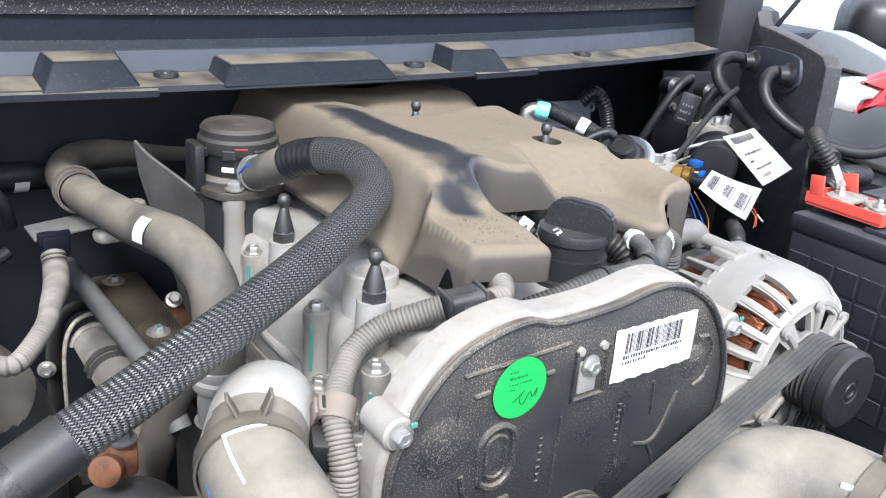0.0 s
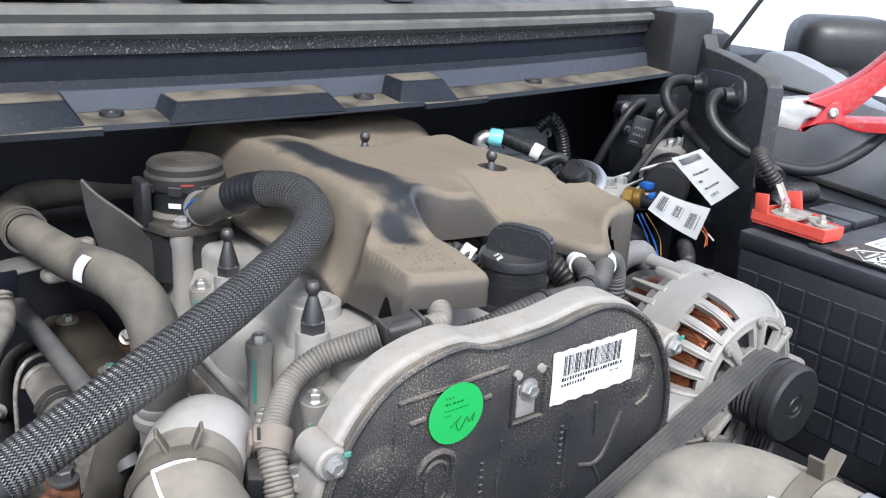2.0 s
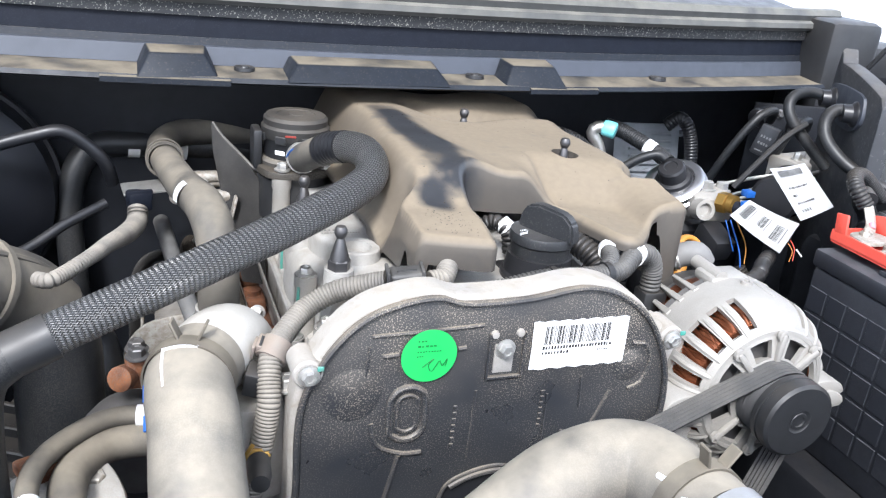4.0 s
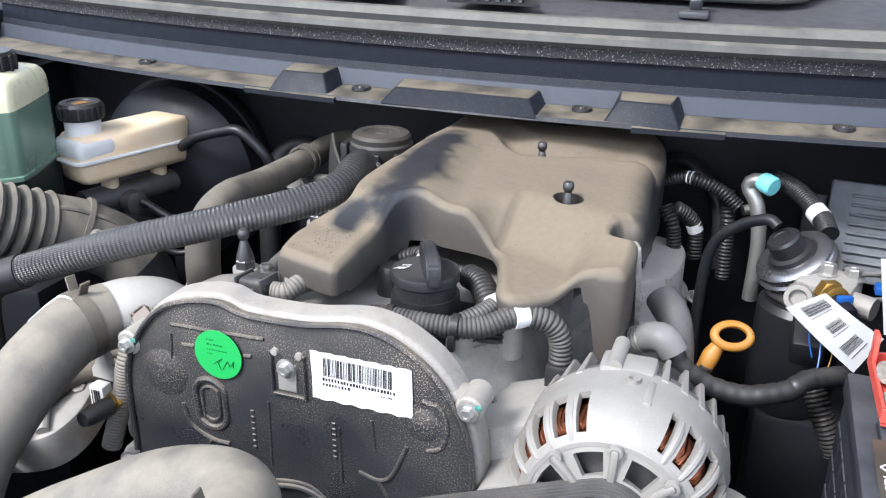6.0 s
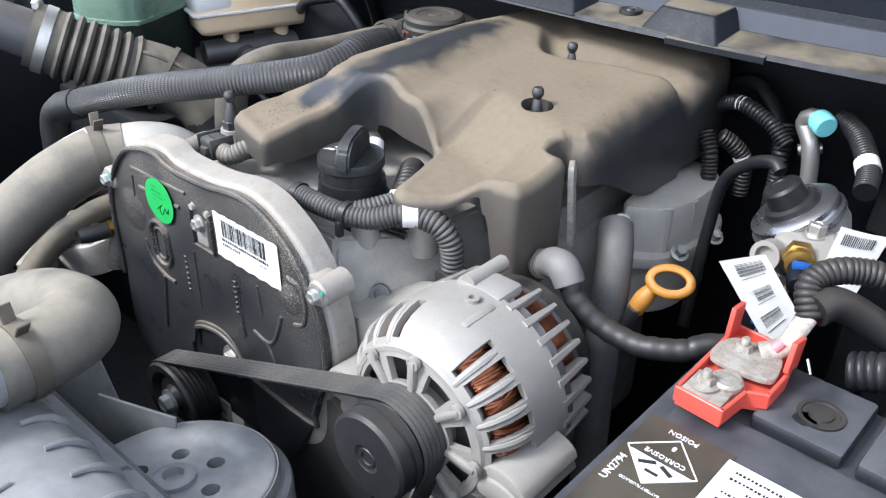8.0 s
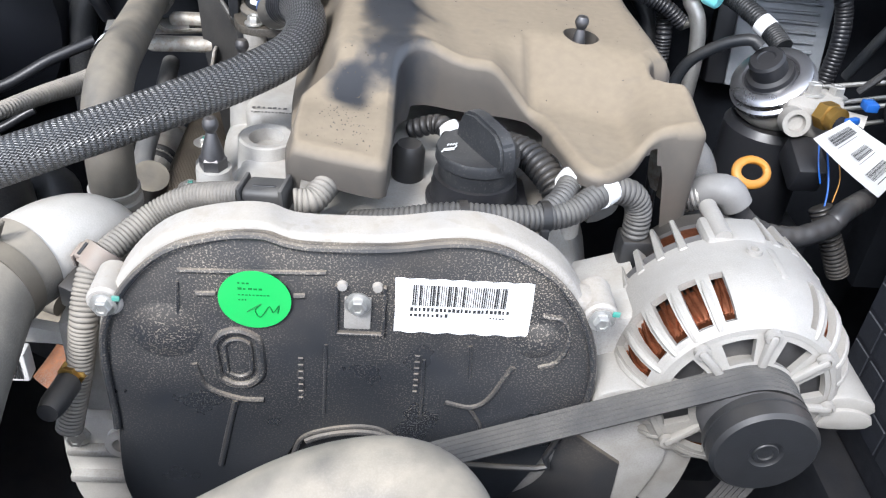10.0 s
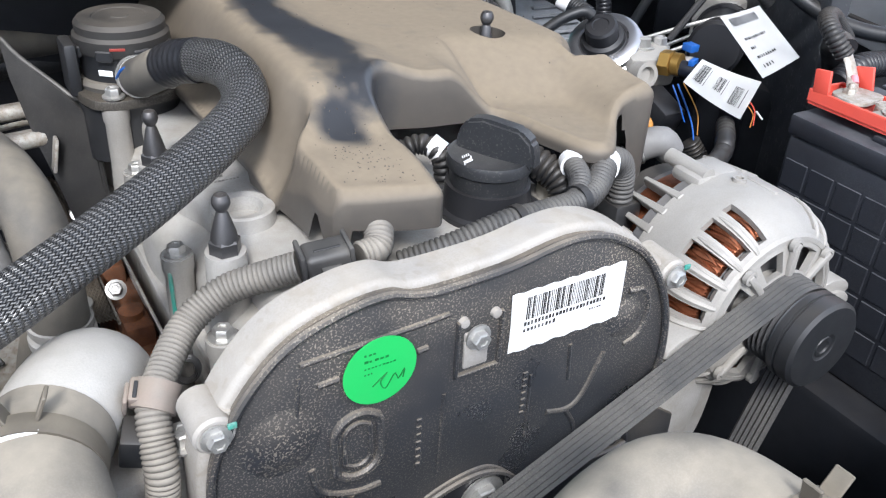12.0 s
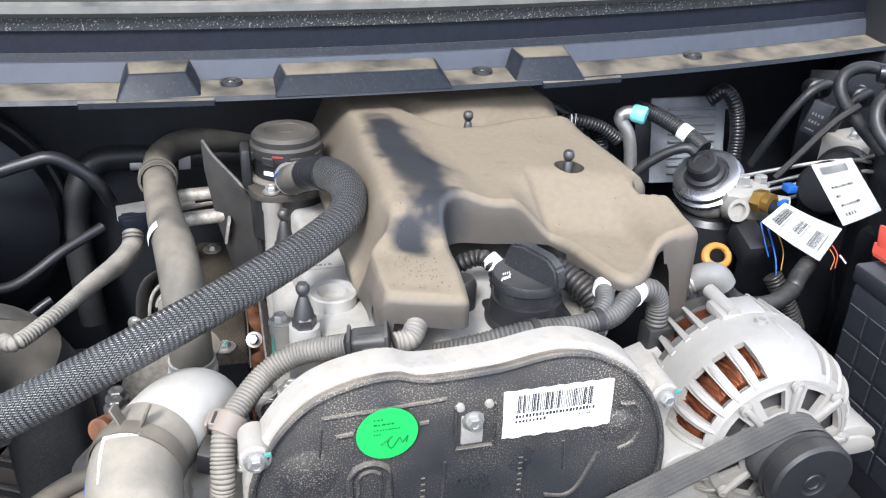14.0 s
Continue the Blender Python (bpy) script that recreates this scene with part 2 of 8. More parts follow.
M_GLASS.use_nodes = True
g = M_GLASS.node_tree.nodes["Principled BSDF"]
g.inputs["Base Color"].default_value, g.inputs["Roughness"].default_value, g.inputs["Transmission Weight"].default_value = (0.75, 0.8, 0.8, 1), 0.03, 1.0


def braid_material():
    """Woven sleeve: two sets of strands that cross, along the tube's own coordinates."""
    m = bpy.data.materials.new("braided_sleeve")
    m.use_nodes = True
    nt = m.node_tree
    n, link = nt.nodes, nt.links.new
    uv = n.new("ShaderNodeUVMap")
    uv.uv_map = "along"
    sep = n.new("ShaderNodeSeparateXYZ")
    link(uv.outputs[0], sep.inputs[0])

    def calc(op, a, b=None):
        t = n.new("ShaderNodeMath")
        t.operation = op
        for value, socket in ((a, t.inputs[0]), (b, t.inputs[1])):
            if value is None:
                continue
            if isinstance(value, float):
                socket.default_value = value
            else:
                link(value, socket)
        return t.outputs[0]

    u = calc("MULTIPLY", sep.outputs["X"], 46.0)
    v = calc("MULTIPLY", sep.outputs["Y"], 1 / 0.0042)
    p, q = calc("ADD", u, v), calc("SUBTRACT", u, v)
    odd = calc("MODULO", calc("ADD", calc("ADD", calc("FLOOR", p), calc("FLOOR", q)), 4000.0), 2.0)
    across_p = calc("ABSOLUTE", calc("SINE", calc("MULTIPLY", p, math.pi)))
    across_q = calc("ABSOLUTE", calc("SINE", calc("MULTIPLY", q, math.pi)))
    over = n.new("ShaderNodeMixRGB")
    link(odd, over.inputs["Fac"])
    link(across_p, over.inputs["Color1"])
    link(across_q, over.inputs["Color2"])
    cells = calc("MULTIPLY", over.outputs[0], calc("ADD", calc("MULTIPLY", odd, 0.30), 0.70))
    ramp = n.new("ShaderNodeValToRGB")
    ramp.color_ramp.elements[0].position, ramp.color_ramp.elements[0].color = 0.52, (0.009, 0.009, 0.010, 1)
    ramp.color_ramp.elements[1].position, ramp.color_ramp.elements[1].color = 0.95, (0.19, 0.186, 0.178, 1)
    link(cells, ramp.inputs[0])
    geo = n.new("ShaderNodeNewGeometry")
    noise_t = n.new("ShaderNodeTexNoise")
    noise_t.inputs["Scale"].default_value = 40
    link(geo.outputs["Position"], noise_t.inputs["Vector"])
    mix = n.new("ShaderNodeMixRGB")
    mix.blend_type, mix.inputs["Fac"].default_value = "MULTIPLY", 0.4
    link(ramp.outputs[0], mix.inputs["Color1"])
    link(noise_t.outputs["Fac"], mix.inputs["Color2"])
    bsdf = n["Principled BSDF"]
    link(mix.outputs[0], bsdf.inputs["Base Color"])
    bsdf.inputs["Roughness"].default_value = 0.28
    bump = n.new("ShaderNodeBump")
    bump.inputs["Strength"].default_value, bump.inputs["Distance"].default_value = 0.7, 0.0012
    link(cells, bump.inputs["Height"])
    link(bump.outputs[0], bsdf.inputs["Normal"])
    return m


M_BRAID = braid_material()

# ---- building tools ----
BASE = {}


def thing(name, at, label, category, group="", kind=""):
    """An empty at the base of a thing that has parts."""
    ob = new(name)
    ob.location = at
    ob.empty_display_size = 0.02
    BASE[ob.name] = Vector(at)
    return tagged(ob, label, category, group, kind)


def link_mesh(name, bm, mat, smooth=35):
    me = bpy.data.meshes.new(name)
    bm.normal_update()
    for f in bm.faces:
        f.smooth = smooth > 0
    if smooth > 0:
        limit = radians(smooth)
        for e in bm.edges:
            if len(e.link_faces) == 2 and e.calc_face_angle(0) > limit:
                e.smooth = False
    bm.to_mesh(me)
    bm.free()
    for m in mat if isinstance(mat, (list, tuple)) else (mat,):
        me.materials.append(m)
    return me


def part(name, bm, mat, parent, label="", smooth=35):
    """One mesh under a thing or a part; bm is in world coordinates."""
    base = BASE[parent.name]
    bmesh.ops.translate(bm, verts=bm.verts, vec=-base)
    ob = new(name, link_mesh(name, bm, mat, smooth))
    ob.parent = parent
    BASE[ob.name] = base
    return tagged(ob, label)


def solid(name, bm, mat, label, category="", group="", kind="", smooth=35):
    """A thing of one mesh, with its origin at the middle of its base."""
    lo = Vector([min(v.co[i] for v in bm.verts) for i in range(3)])
    hi = Vector([max(v.co[i] for v in bm.verts) for i in range(3)])
    base = Vector(((lo.x + hi.x) / 2, (lo.y + hi.y) / 2, lo.z))
    bmesh.ops.translate(bm, verts=bm.verts, vec=-base)
    ob = new(name, link_mesh(name, bm, mat, smooth))
    ob.location = base
    BASE[ob.name] = base
    return tagged(ob, label, category, group, kind)


def join(*bms):
    out = bms[0]
    for b in bms[1:]:
        me = bpy.data.meshes.new("tmp")
        b.to_mesh(me)
        b.free()
        out.from_mesh(me)
        bpy.data.meshes.remove(me)
    return out


def moved(bm, m):
    bmesh.ops.transform(bm, matrix=m, verts=bm.verts)
    return bm


def aim(at, axis, spin=0.0):
    """A pose at a place whose z runs along axis."""
    q = Vector(axis).to_track_quat("Z", "Y")
    return Matrix.Translation(at) @ q.to_matrix().to_4x4() @ Matrix.Rotation(radians(spin), 4, "Z")


def box(cx, cy, cz, sx, sy, sz, bevel=0.002, segs=2, rz=0.0, taper=1.0):
    bm = bmesh.new()
    bmesh.ops.create_cube(bm, size=1)
    for v in bm.verts:
        k = taper if v.co.z > 0 else 1.0
        v.co = Vector((v.co.x * sx * k, v.co.y * sy * k, v.co.z * sz))
    if bevel:
        bmesh.ops.bevel(bm, geom=bm.edges[:], offset=bevel, segments=segs, profile=0.5, affect="EDGES")
    return moved(bm, pose(cx, cy, cz, 0, 0, rz))


def lathe(profile, m=Matrix(), segs=32, caps=True):
    """Turns (radius, height) pairs round z; caps closes the ends."""
    bm = bmesh.new()
    rings = []
    for r, h in profile:
        if r < 1e-5:
            rings.append([bm.verts.new((0, 0, h))])
        else:
            rings.append([bm.verts.new((r * math.cos(2 * math.pi * i / segs), r * math.sin(2 * math.pi * i / segs), h)) for i in range(segs)])
    for a, b in zip(rings, rings[1:]):
        for i in range(segs):
            j = (i + 1) % segs
            quad = [a[i % len(a)], a[j % len(a)], b[j % len(b)], b[i % len(b)]]
            quad = list(dict.fromkeys(quad))
            if len(quad) > 2:
                bm.faces.new(quad)
    for ring in (rings[0], rings[-1]):
        if caps and len(ring) > 2:
            bm.faces.new(ring)
    bmesh.ops.recalc_face_normals(bm, faces=bm.faces)
    return moved(bm, m)


def curve_points(pts, step=0.004):
    """A smooth line through points (Catmull-Rom), evenly stepped."""
    p = [Vector(q) for q in pts]
    if len(p) == 2:
        p = [p[0], p[0].lerp(p[1], 0.5), p[1]]
    p = [p[0] * 2 - p[1], *p, p[-1] * 2 - p[-2]]
    out = []
    for a, b, c, d in zip(p, p[1:], p[2:], p[3:]):
        n = max(2, int((c - b).length / step))
        for i in range(n):
            t = i / n
            out.append(0.5 * (2 * b + (c - a) * t + (2 * a - 5 * b + 4 * c - d) * t * t + (3 * b - a - 3 * c + d) * t ** 3))
    return [*out, p[-2]]


def tube(pts, r, segs=20, step=0.004, ribs=None, caps=True, flat=1.0):
    """A pipe along a smooth line. r: one radius, or several spread along it. ribs: (pitch, height) of rings."""
    if ribs:
        step = ribs[0] / 4
    line = curve_points(pts, step)
    total = sum((b - a).length for a, b in zip(line, line[1:]))
    radii = r if isinstance(r, (list, tuple)) else (r, r)
    bm = bmesh.new()
    uv = bm.loops.layers.uv.new("along")
    side = None
    rings, gone = [], 0.0
    for i, c in enumerate(line):
        way = (line[min(i + 1, len(line) - 1)] - line[max(i - 1, 0)]).normalized()
        if side is None:
            side = way.orthogonal().normalized()
        side = (side - way * side.dot(way)).normalized()
        up = way.cross(side)
        if i:
            gone += (c - line[i - 1]).length
        s = gone / total * (len(radii) - 1)
        k = min(int(s), len(radii) - 2)
        rad = radii[k] + (radii[k + 1] - radii[k]) * (s - k)
        if ribs:
            rad += ribs[1] * (0, 0.8, 1, 0.8)[i % 4] - ribs[1] * 0.5
        rings.append(([bm.verts.new(c + rad * (math.cos(2 * math.pi * j / segs) * side + flat * math.sin(2 * math.pi * j / segs) * up)) for j in range(segs)], gone))
    for (a, va), (b, vb) in zip(rings, rings[1:]):
        for j in range(segs):
            k = (j + 1) % segs
            f = bm.faces.new((a[j], a[k], b[k], b[j]))
            for loop, (x, y) in zip(f.loops, ((j, va), (j + 1, va), (j + 1, vb), (j, vb))):
                loop[uv].uv = (x / segs, y)
    if caps:
        bm.faces.new(rings[0][0][::-1])
        bm.faces.new(rings[-1][0])
    return bm


def slab(outline, z0, z1, bevel=0.0, m=Matrix(), segs=2):
    """A plate with the given outline (x, y), from z0 to z1."""
    bm = bmesh.new()
    low = [bm.verts.new((x, y, z0)) for x, y in outline]
    high = [bm.verts.new((x, y, z1)) for x, y in outline]
    n = len(outline)
    bm.faces.new(low[::-1])
    top = bm.faces.new(high)
    for i in range(n):
        bm.faces.new((low[i], low[(i + 1) % n], high[(i + 1) % n], high[i]))
    bmesh.ops.recalc_face_normals(bm, faces=bm.faces)
    if bevel:
        bmesh.ops.bevel(bm, geom=top.edges[:], offset=bevel, segments=segs, profile=0.5, affect="EDGES")
    return moved(bm, m)


def loft(outline, rings):
    """A closed body: the outline (x, y) drawn in to each scale at each height."""
    bm = bmesh.new()
    rows = [[bm.verts.new((x * k, y * k, z)) for x, y in outline] for k, z in rings]
    n = len(outline)
    for a, b in zip(rows, rows[1:]):
        for i in range(n):
            bm.faces.new((a[i], a[(i + 1) % n], b[(i + 1) % n], b[i]))
    bm.faces.new(rows[0][::-1])
    bm.faces.new(rows[-1])
    bmesh.ops.recalc_face_normals(bm, faces=bm.faces)
    return bm


def rounded(points, step=0.004):
    """A closed smooth outline through points."""
    p = [Vector((*q, 0)) for q in points]
    out = []
    n = len(p)
    for i in range(n):
        a, b, c, d = p[i - 1], p[i], p[(i + 1) % n], p[(i + 2) % n]
        k = max(1, int((c - b).length / step))
        for j in range(k):
            t = j / k
            q = 0.5 * (2 * b + (c - a) * t + (2 * a - 5 * b + 4 * c - d) * t * t + (3 * b - a - 3 * c + d) * t ** 3)
            out.append((q.x, q.y))
    return out


def inside(x, y, poly):
    hit, n = False, len(poly)
    for i in range(n):
        (x0, y0), (x1, y1) = poly[i], poly[i - 1]
        if (y0 > y) != (y1 > y) and x < (x1 - x0) * (y - y0) / (y1 - y0) + x0:
            hit = not hit
    return hit


def nearest(x, y, poly):
    best, place = 9e9, None
    n = len(poly)
    for i in range(n):
        (x0, y0), (x1, y1) = poly[i - 1], poly[i]
        dx, dy = x1 - x0, y1 - y0
        t = max(0.0, min(1.0, ((x - x0) * dx + (y - y0) * dy) / (dx * dx + dy * dy + 1e-12)))
        px, py = x0 + t * dx, y0 + t * dy
        d = (x - px) ** 2 + (y - py) ** 2
        if d < best:
            best, place = d, (px, py)
    return math.sqrt(best), place


def even_ring(poly, step):
    """The closed outline, stepped evenly."""
    pts = [Vector((*p, 0)) for p in poly]
    out, left = [], 0.0
    for a, b in zip(pts, pts[1:] + pts[:1]):
        d = (b - a).length
        s = left
        while s < d:
            q = a.lerp(b, s / d)
            out.append((q.x, q.y))
            s += step
        left = s - d
    return out


def shell(outline, holes, top, bottom, edge, grid=0.005, creases=()):
    """A moulded cover: its outline in plan, a height for every place, rounded over at the rim, with a skirt down to bottom(x, y)."""
    ring = even_ring(outline, 0.003)
    area = sum(p[0] * q[1] - q[0] * p[1] for p, q in zip(ring, ring[1:] + ring[:1]))
    pts, edges = [], []

    def add_loop(loop):
        k = len(pts)
        pts.extend(loop)
        edges.extend((k + i, k + (i + 1) % len(loop)) for i in range(len(loop)))

    add_loop(ring)
    for h in holes:
        add_loop(h)
    n = len(ring)
    for turn in (20, 40, 60, 78, 90):
        for i in range(0, n, 1 if turn < 50 else 2):
            (x0, y0), (x1, y1) = ring[i - 2], ring[(i + 2) % n]
            ln = math.hypot(x1 - x0, y1 - y0) or 1.0
            sgn = 1 if area > 0 else -1
            nx, ny = -(y1 - y0) / ln * sgn, (x1 - x0) / ln * sgn
            x, y = ring[i]
            d = edge(x, y) * (1 - math.cos(radians(turn)))
            q = (x + nx * d, y + ny * d)
            if inside(*q, ring) and nearest(*q, ring)[0] > 0.93 * d and not any(inside(*q, h) for h in holes):
                pts.append(q)
    for h in holes:
        c = (sum(p[0] for p in h) / len(h), sum(p[1] for p in h) / len(h))
        for k in (1.08, 1.2):
            pts.extend((c[0] + (p[0] - c[0]) * k, c[1] + (p[1] - c[1]) * k) for p in h)
    marks = [p for p in creases if inside(*p, ring) and nearest(*p, ring)[0] > 0.003]
    pts.extend(marks)
    taken = {(round(px / grid), round(py / grid)) for px, py in marks}
    xs, ys = [p[0] for p in ring], [p[1] for p in ring]
    x = min(xs)
    while x < max(xs):
        y = min(ys)
        while y < max(ys):
            if inside(x, y, ring):
                d, p = nearest(x, y, ring)
                if (round(x / grid), round(y / grid)) not in taken and d > edge(*p) + grid * 0.5 and not any(inside(x, y, h) or nearest(x, y, h)[0] < grid for h in holes):
                    pts.append((x, y))
            y += grid
        x += grid
    flat, _, tris, *_ = geometry.delaunay_2d_cdt([Vector(p) for p in pts], edges, [], 0, 1e-6)
    bm = bmesh.new()
    vs = []
    for p in flat:
        d, near = nearest(p.x, p.y, ring)
        r = edge(*near)
        drop = 0.0 if d >= r else r - math.sqrt(max(0.0, r * r - (r - d) ** 2))
        vs.append(bm.verts.new((p.x, p.y, top(p.x, p.y) - drop)))
    for t in tris:
        c = sum((Vector(flat[i]) for i in t), Vector((0, 0))) / 3
        if inside(c.x, c.y, ring) and not any(inside(c.x, c.y, h) for h in holes):
            bm.faces.new([vs[i] for i in t])
    bmesh.ops.delete(bm, geom=[v for v in bm.verts if not v.link_faces], context="VERTS")
    rim = [e for e in bm.edges if len(e.link_faces) == 1]
    depth = [v for v in {v for e in rim for v in e.verts}]
    goal = {}
    for v in depth:
        in_hole = any(nearest(v.co.x, v.co.y, h)[0] < 0.002 for h in holes)
        goal[(round(v.co.x, 5), round(v.co.y, 5))] = v.co.z - 0.012 if in_hole else min(v.co.z - 0.003, bottom(v.co.x, v.co.y))
    start = {k: None for k in goal}
    for v in depth:
        start[(round(v.co.x, 5), round(v.co.y, 5))] = v.co.z
    for row in range(1, 4):
        made = bmesh.ops.extrude_edge_only(bm, edges=rim)["geom"]
        for v in made:
            if isinstance(v, bmesh.types.BMVert):
                k = (round(v.co.x, 5), round(v.co.y, 5))
                v.co.z = start[k] + (goal[k] - start[k]) * row / 3
        rim = [e for e in made if isinstance(e, bmesh.types.BMEdge) and len(e.link_faces) == 1]
    bmesh.ops.recalc_face_normals(bm, faces=bm.faces)
    if sum(f.normal.z * f.calc_area() for f in bm.faces) < 0:
        bmesh.ops.reverse_faces(bm, faces=bm.faces)
    return bm


def hexbolt(at, axis, r=0.006, h=0.006, washer=1.45, spin=0.0):
    m = aim(at, axis, spin)
    head = lathe([(r * washer, 0), (r * washer, 0.0015), (r * 1.02, 0.002)], m, 20)
    hexa = lathe([(r, 0.0015), (r, h - 0.0012), (r * 0.86, h), (r * 0.5, h), (r * 0.45, h - 0.0008)], m, 6)
    return join(head, hexa)


def clamp_ring(at, axis, r, width=0.012, thick=0.0014):
    return lathe([(r, -width / 2), (r + thick, -width / 2), (r + thick, width / 2), (r, width / 2), (r, -width / 2)], aim(at, axis), 36, False)


def smooth01(a, b, x):
    t = max(0.0, min(1.0, (x - a) / (b - a)))
    return t * t * (3 - 2 * t)


def bell(x, c, w):
    return math.exp(-(((x - c) / w) ** 2))

# ---- setting ----
ground = solid("ground", slab([(-60, -60), (60, -60), (60, 60), (-60, 60)], -0.1, 0.0), M_GROUND, "pale concrete ground round the car", kind="structure")


def cowl_y(x):
    return 0.418 + 0.16 * x * x


def strip(profile, x0, x1, n=60):
    """A long moulding along the car's width that follows the cowl's bow; profile: (y, z) pairs, closed."""
    bm = bmesh.new()
    rings = []
    for i in range(n + 1):
        x = x0 + (x1 - x0) * i / n
        rings.append([bm.verts.new((x, y + cowl_y(x) - 0.418, z)) for y, z in profile])
    k = len(profile)
    for a, b in zip(rings, rings[1:]):
        for j in range(k):
            bm.faces.new((a[j], a[(j + 1) % k], b[(j + 1) % k], b[j]))
    bm.faces.new(rings[0][::-1])
    bm.faces.new(rings[-1])
    bmesh.ops.recalc_face_normals(bm, faces=bm.faces)
    return bm


# the ledge below the windscreen with its blocks
lip = thing("trim_cowl_ledge", (0, 0.45, 1.065), "dusty dark plastic cowl ledge along the back of the engine bay", "", kind="structure")
# the riser's sky reflection is put into its paler colour
part("riser_sky_sheen", strip([(0.4665, 1.0752), (0.4720, 1.0950), (0.4760, 1.0955), (0.470, 1.0752)], -0.86, 0.80), M_RISER_GREY, lip, "riser coloured paler blue-grey for the sky it reflects")
part("ledge", strip([(0.418, 1.066), (0.421, 1.071), (0.470, 1.075), (0.478, 1.104), (0.486, 1.104), (0.484, 1.066), (0.43, 1.062)], -0.86, 0.80), M_COWL, lip)


def ledge_block(x0, x1, h=0.026):
    c = (x0 + x1) / 2
    y = cowl_y(c)
    bm = bmesh.new()
    low = [bm.verts.new(p) for p in ((x0 - 0.008, y + 0.001, 1.069), (x1 + 0.008, y + 0.001, 1.069), (x1 + 0.008, y + 0.058, 1.072), (x0 - 0.008, y + 0.058, 1.072))]
    top = [bm.verts.new(p) for p in ((x0 + 0.006, y + 0.018, 1.069 + h), (x1 - 0.006, y + 0.018, 1.069 + h), (x1 - 0.002, y + 0.055, 1.072 + h), (x0 + 0.002, y + 0.055, 1.072 + h))]
    bm.faces.new(top)
    for i in range(4):
        bm.faces.new((low[i], low[(i + 1) % 4], top[(i + 1) % 4], top[i]))
    bmesh.ops.recalc_face_normals(bm, faces=bm.faces)
    bmesh.ops.bevel(bm, geom=bm.edges[:], offset=0.0025, segments=2, profile=0.5, affect="EDGES")
    return bm


for x0, x1, h in ((-0.255, -0.185, 0.024), (-0.095, 0.085, 0.018), (0.175, 0.245, 0.024)):
    part("ledge_block", ledge_block(x0, x1, h), M_COWL, lip)
part("ledge_flange", strip([(0.415, 1.0625), (0.415, 1.0685), (0.424, 1.0705), (0.424, 1.0625)], -0.30, -0.165, 12), M_COWL, lip)
part("ledge_flange", strip([(0.415, 1.0625), (0.415, 1.0685), (0.424, 1.0705), (0.424, 1.0625)], 0.20, 0.30, 12), M_COWL, lip)
for x in (-0.146, 0.137, -0.50, 0.42):
    part("clip", lathe([(0.0, 0.0045), (0.004, 0.0045), (0.005, 0.003), (0.0085, 0.003), (0.0095, 0.004), (0.0115, 0.004), (0.012, 0.0)], pose(x, cowl_y(x) + 0.037, 1.0735)), M_BLACK, lip)

cowl_wall = solid("wall_cowl", strip([(0.478, 1.100), (0.482, 1.132), (0.490, 1.132), (0.500, 1.100)], -0.86, 0.80), M_NAVY, "blue-black painted steel cowl wall below the windscreen", kind="structure")
seal = thing("trim_cowl_seal", (0, 0.48, 1.13), "dusty rubber seal along the cowl's edge", "", kind="structure")
part("seal_foot", strip([(0.476, 1.128), (0.474, 1.146), (0.490, 1.146), (0.490, 1.128)], -0.86, 0.80), M_SEALFOOT, seal)
part("seal_bulb", strip([(0.468, 1.143), (0.464, 1.148), (0.466, 1.155), (0.474, 1.158), (0.472, 1.166), (0.478, 1.174), (0.490, 1.175), (0.498, 1.168), (0.496, 1.143)], -0.86, 0.80), M_KHAKI, seal)
cowl_top = solid("trim_cowl_top", strip([(0.49, 1.150), (0.49, 1.166), (0.80, 1.20), (0.80, 1.18)], -0.86, 0.74), M_COWLTOP, "grey plastic scuttle panel under the windscreen", kind="structure")
def scuttle_z(y):
    return 1.166 + (y - 0.49) * 0.110


for x0, x1, xa, ya in ((-0.050, 0.068, -0.022, 0.685), (-0.275, -0.120, -0.160, 0.665)):
    grille = thing("scuttle_grille", ((x0 + x1) / 2, 0.58, 1.17), "black slotted air grille in the scuttle panel", "grille", "scuttle grilles")
    lift = Matrix(((1, 0, 0, 0), (0, 1, 0, 0), (0, 0.110, 1, 1.166 - 0.49 * 0.110), (0, 0, 0, 1)))
    bed = [(x0, 0.510), (x1, 0.510), (xa, ya)]
    if (x1 - x0) * (ya - 0.510) < 0:
        bed.reverse()
    part("grille_bed", slab(bed, 0.012, 0.0145, 0.0, lift), M_BLACKCLEAN, grille)
    for row in range(3):
        y0, y1 = 0.513 + row * 0.052, 0.513 + row * 0.052 + 0.047
        f = (y1 - 0.510) / (ya - 0.510)
        a, b = x0 + (xa - x0) * f, x1 + (xa - x1) * f
        count = max(1, int((b - a) / 0.0125))
        for k in range(count + 1):
            x = a + (b - a) * k / max(1, count)
            part("slat", moved(slab([(x - 0.0022, y0), (x + 0.0022, y0), (x + 0.0022 - 0.006, y1), (x - 0.0022 - 0.006, y1)], 0.0150, 0.0195), lift), M_COWLTOP, grille)
scuttle_cover = thing("scuttle_cover", (0.18, 0.70, 1.17), "dusty dark panel over the scuttle, mottled for the windscreen's reflection", "cover")
# blotches of the second colour paint the reflection at the windscreen's lower edge
M_COVERMOTTLE = material("mottled_reflection_plastic", (0.035, 0.040, 0.038), 0.5, second=(0.085, 0.095, 0.085), grain=22, amount=0.7, dust=0.3, dust_up=0.7, powder=0.4)
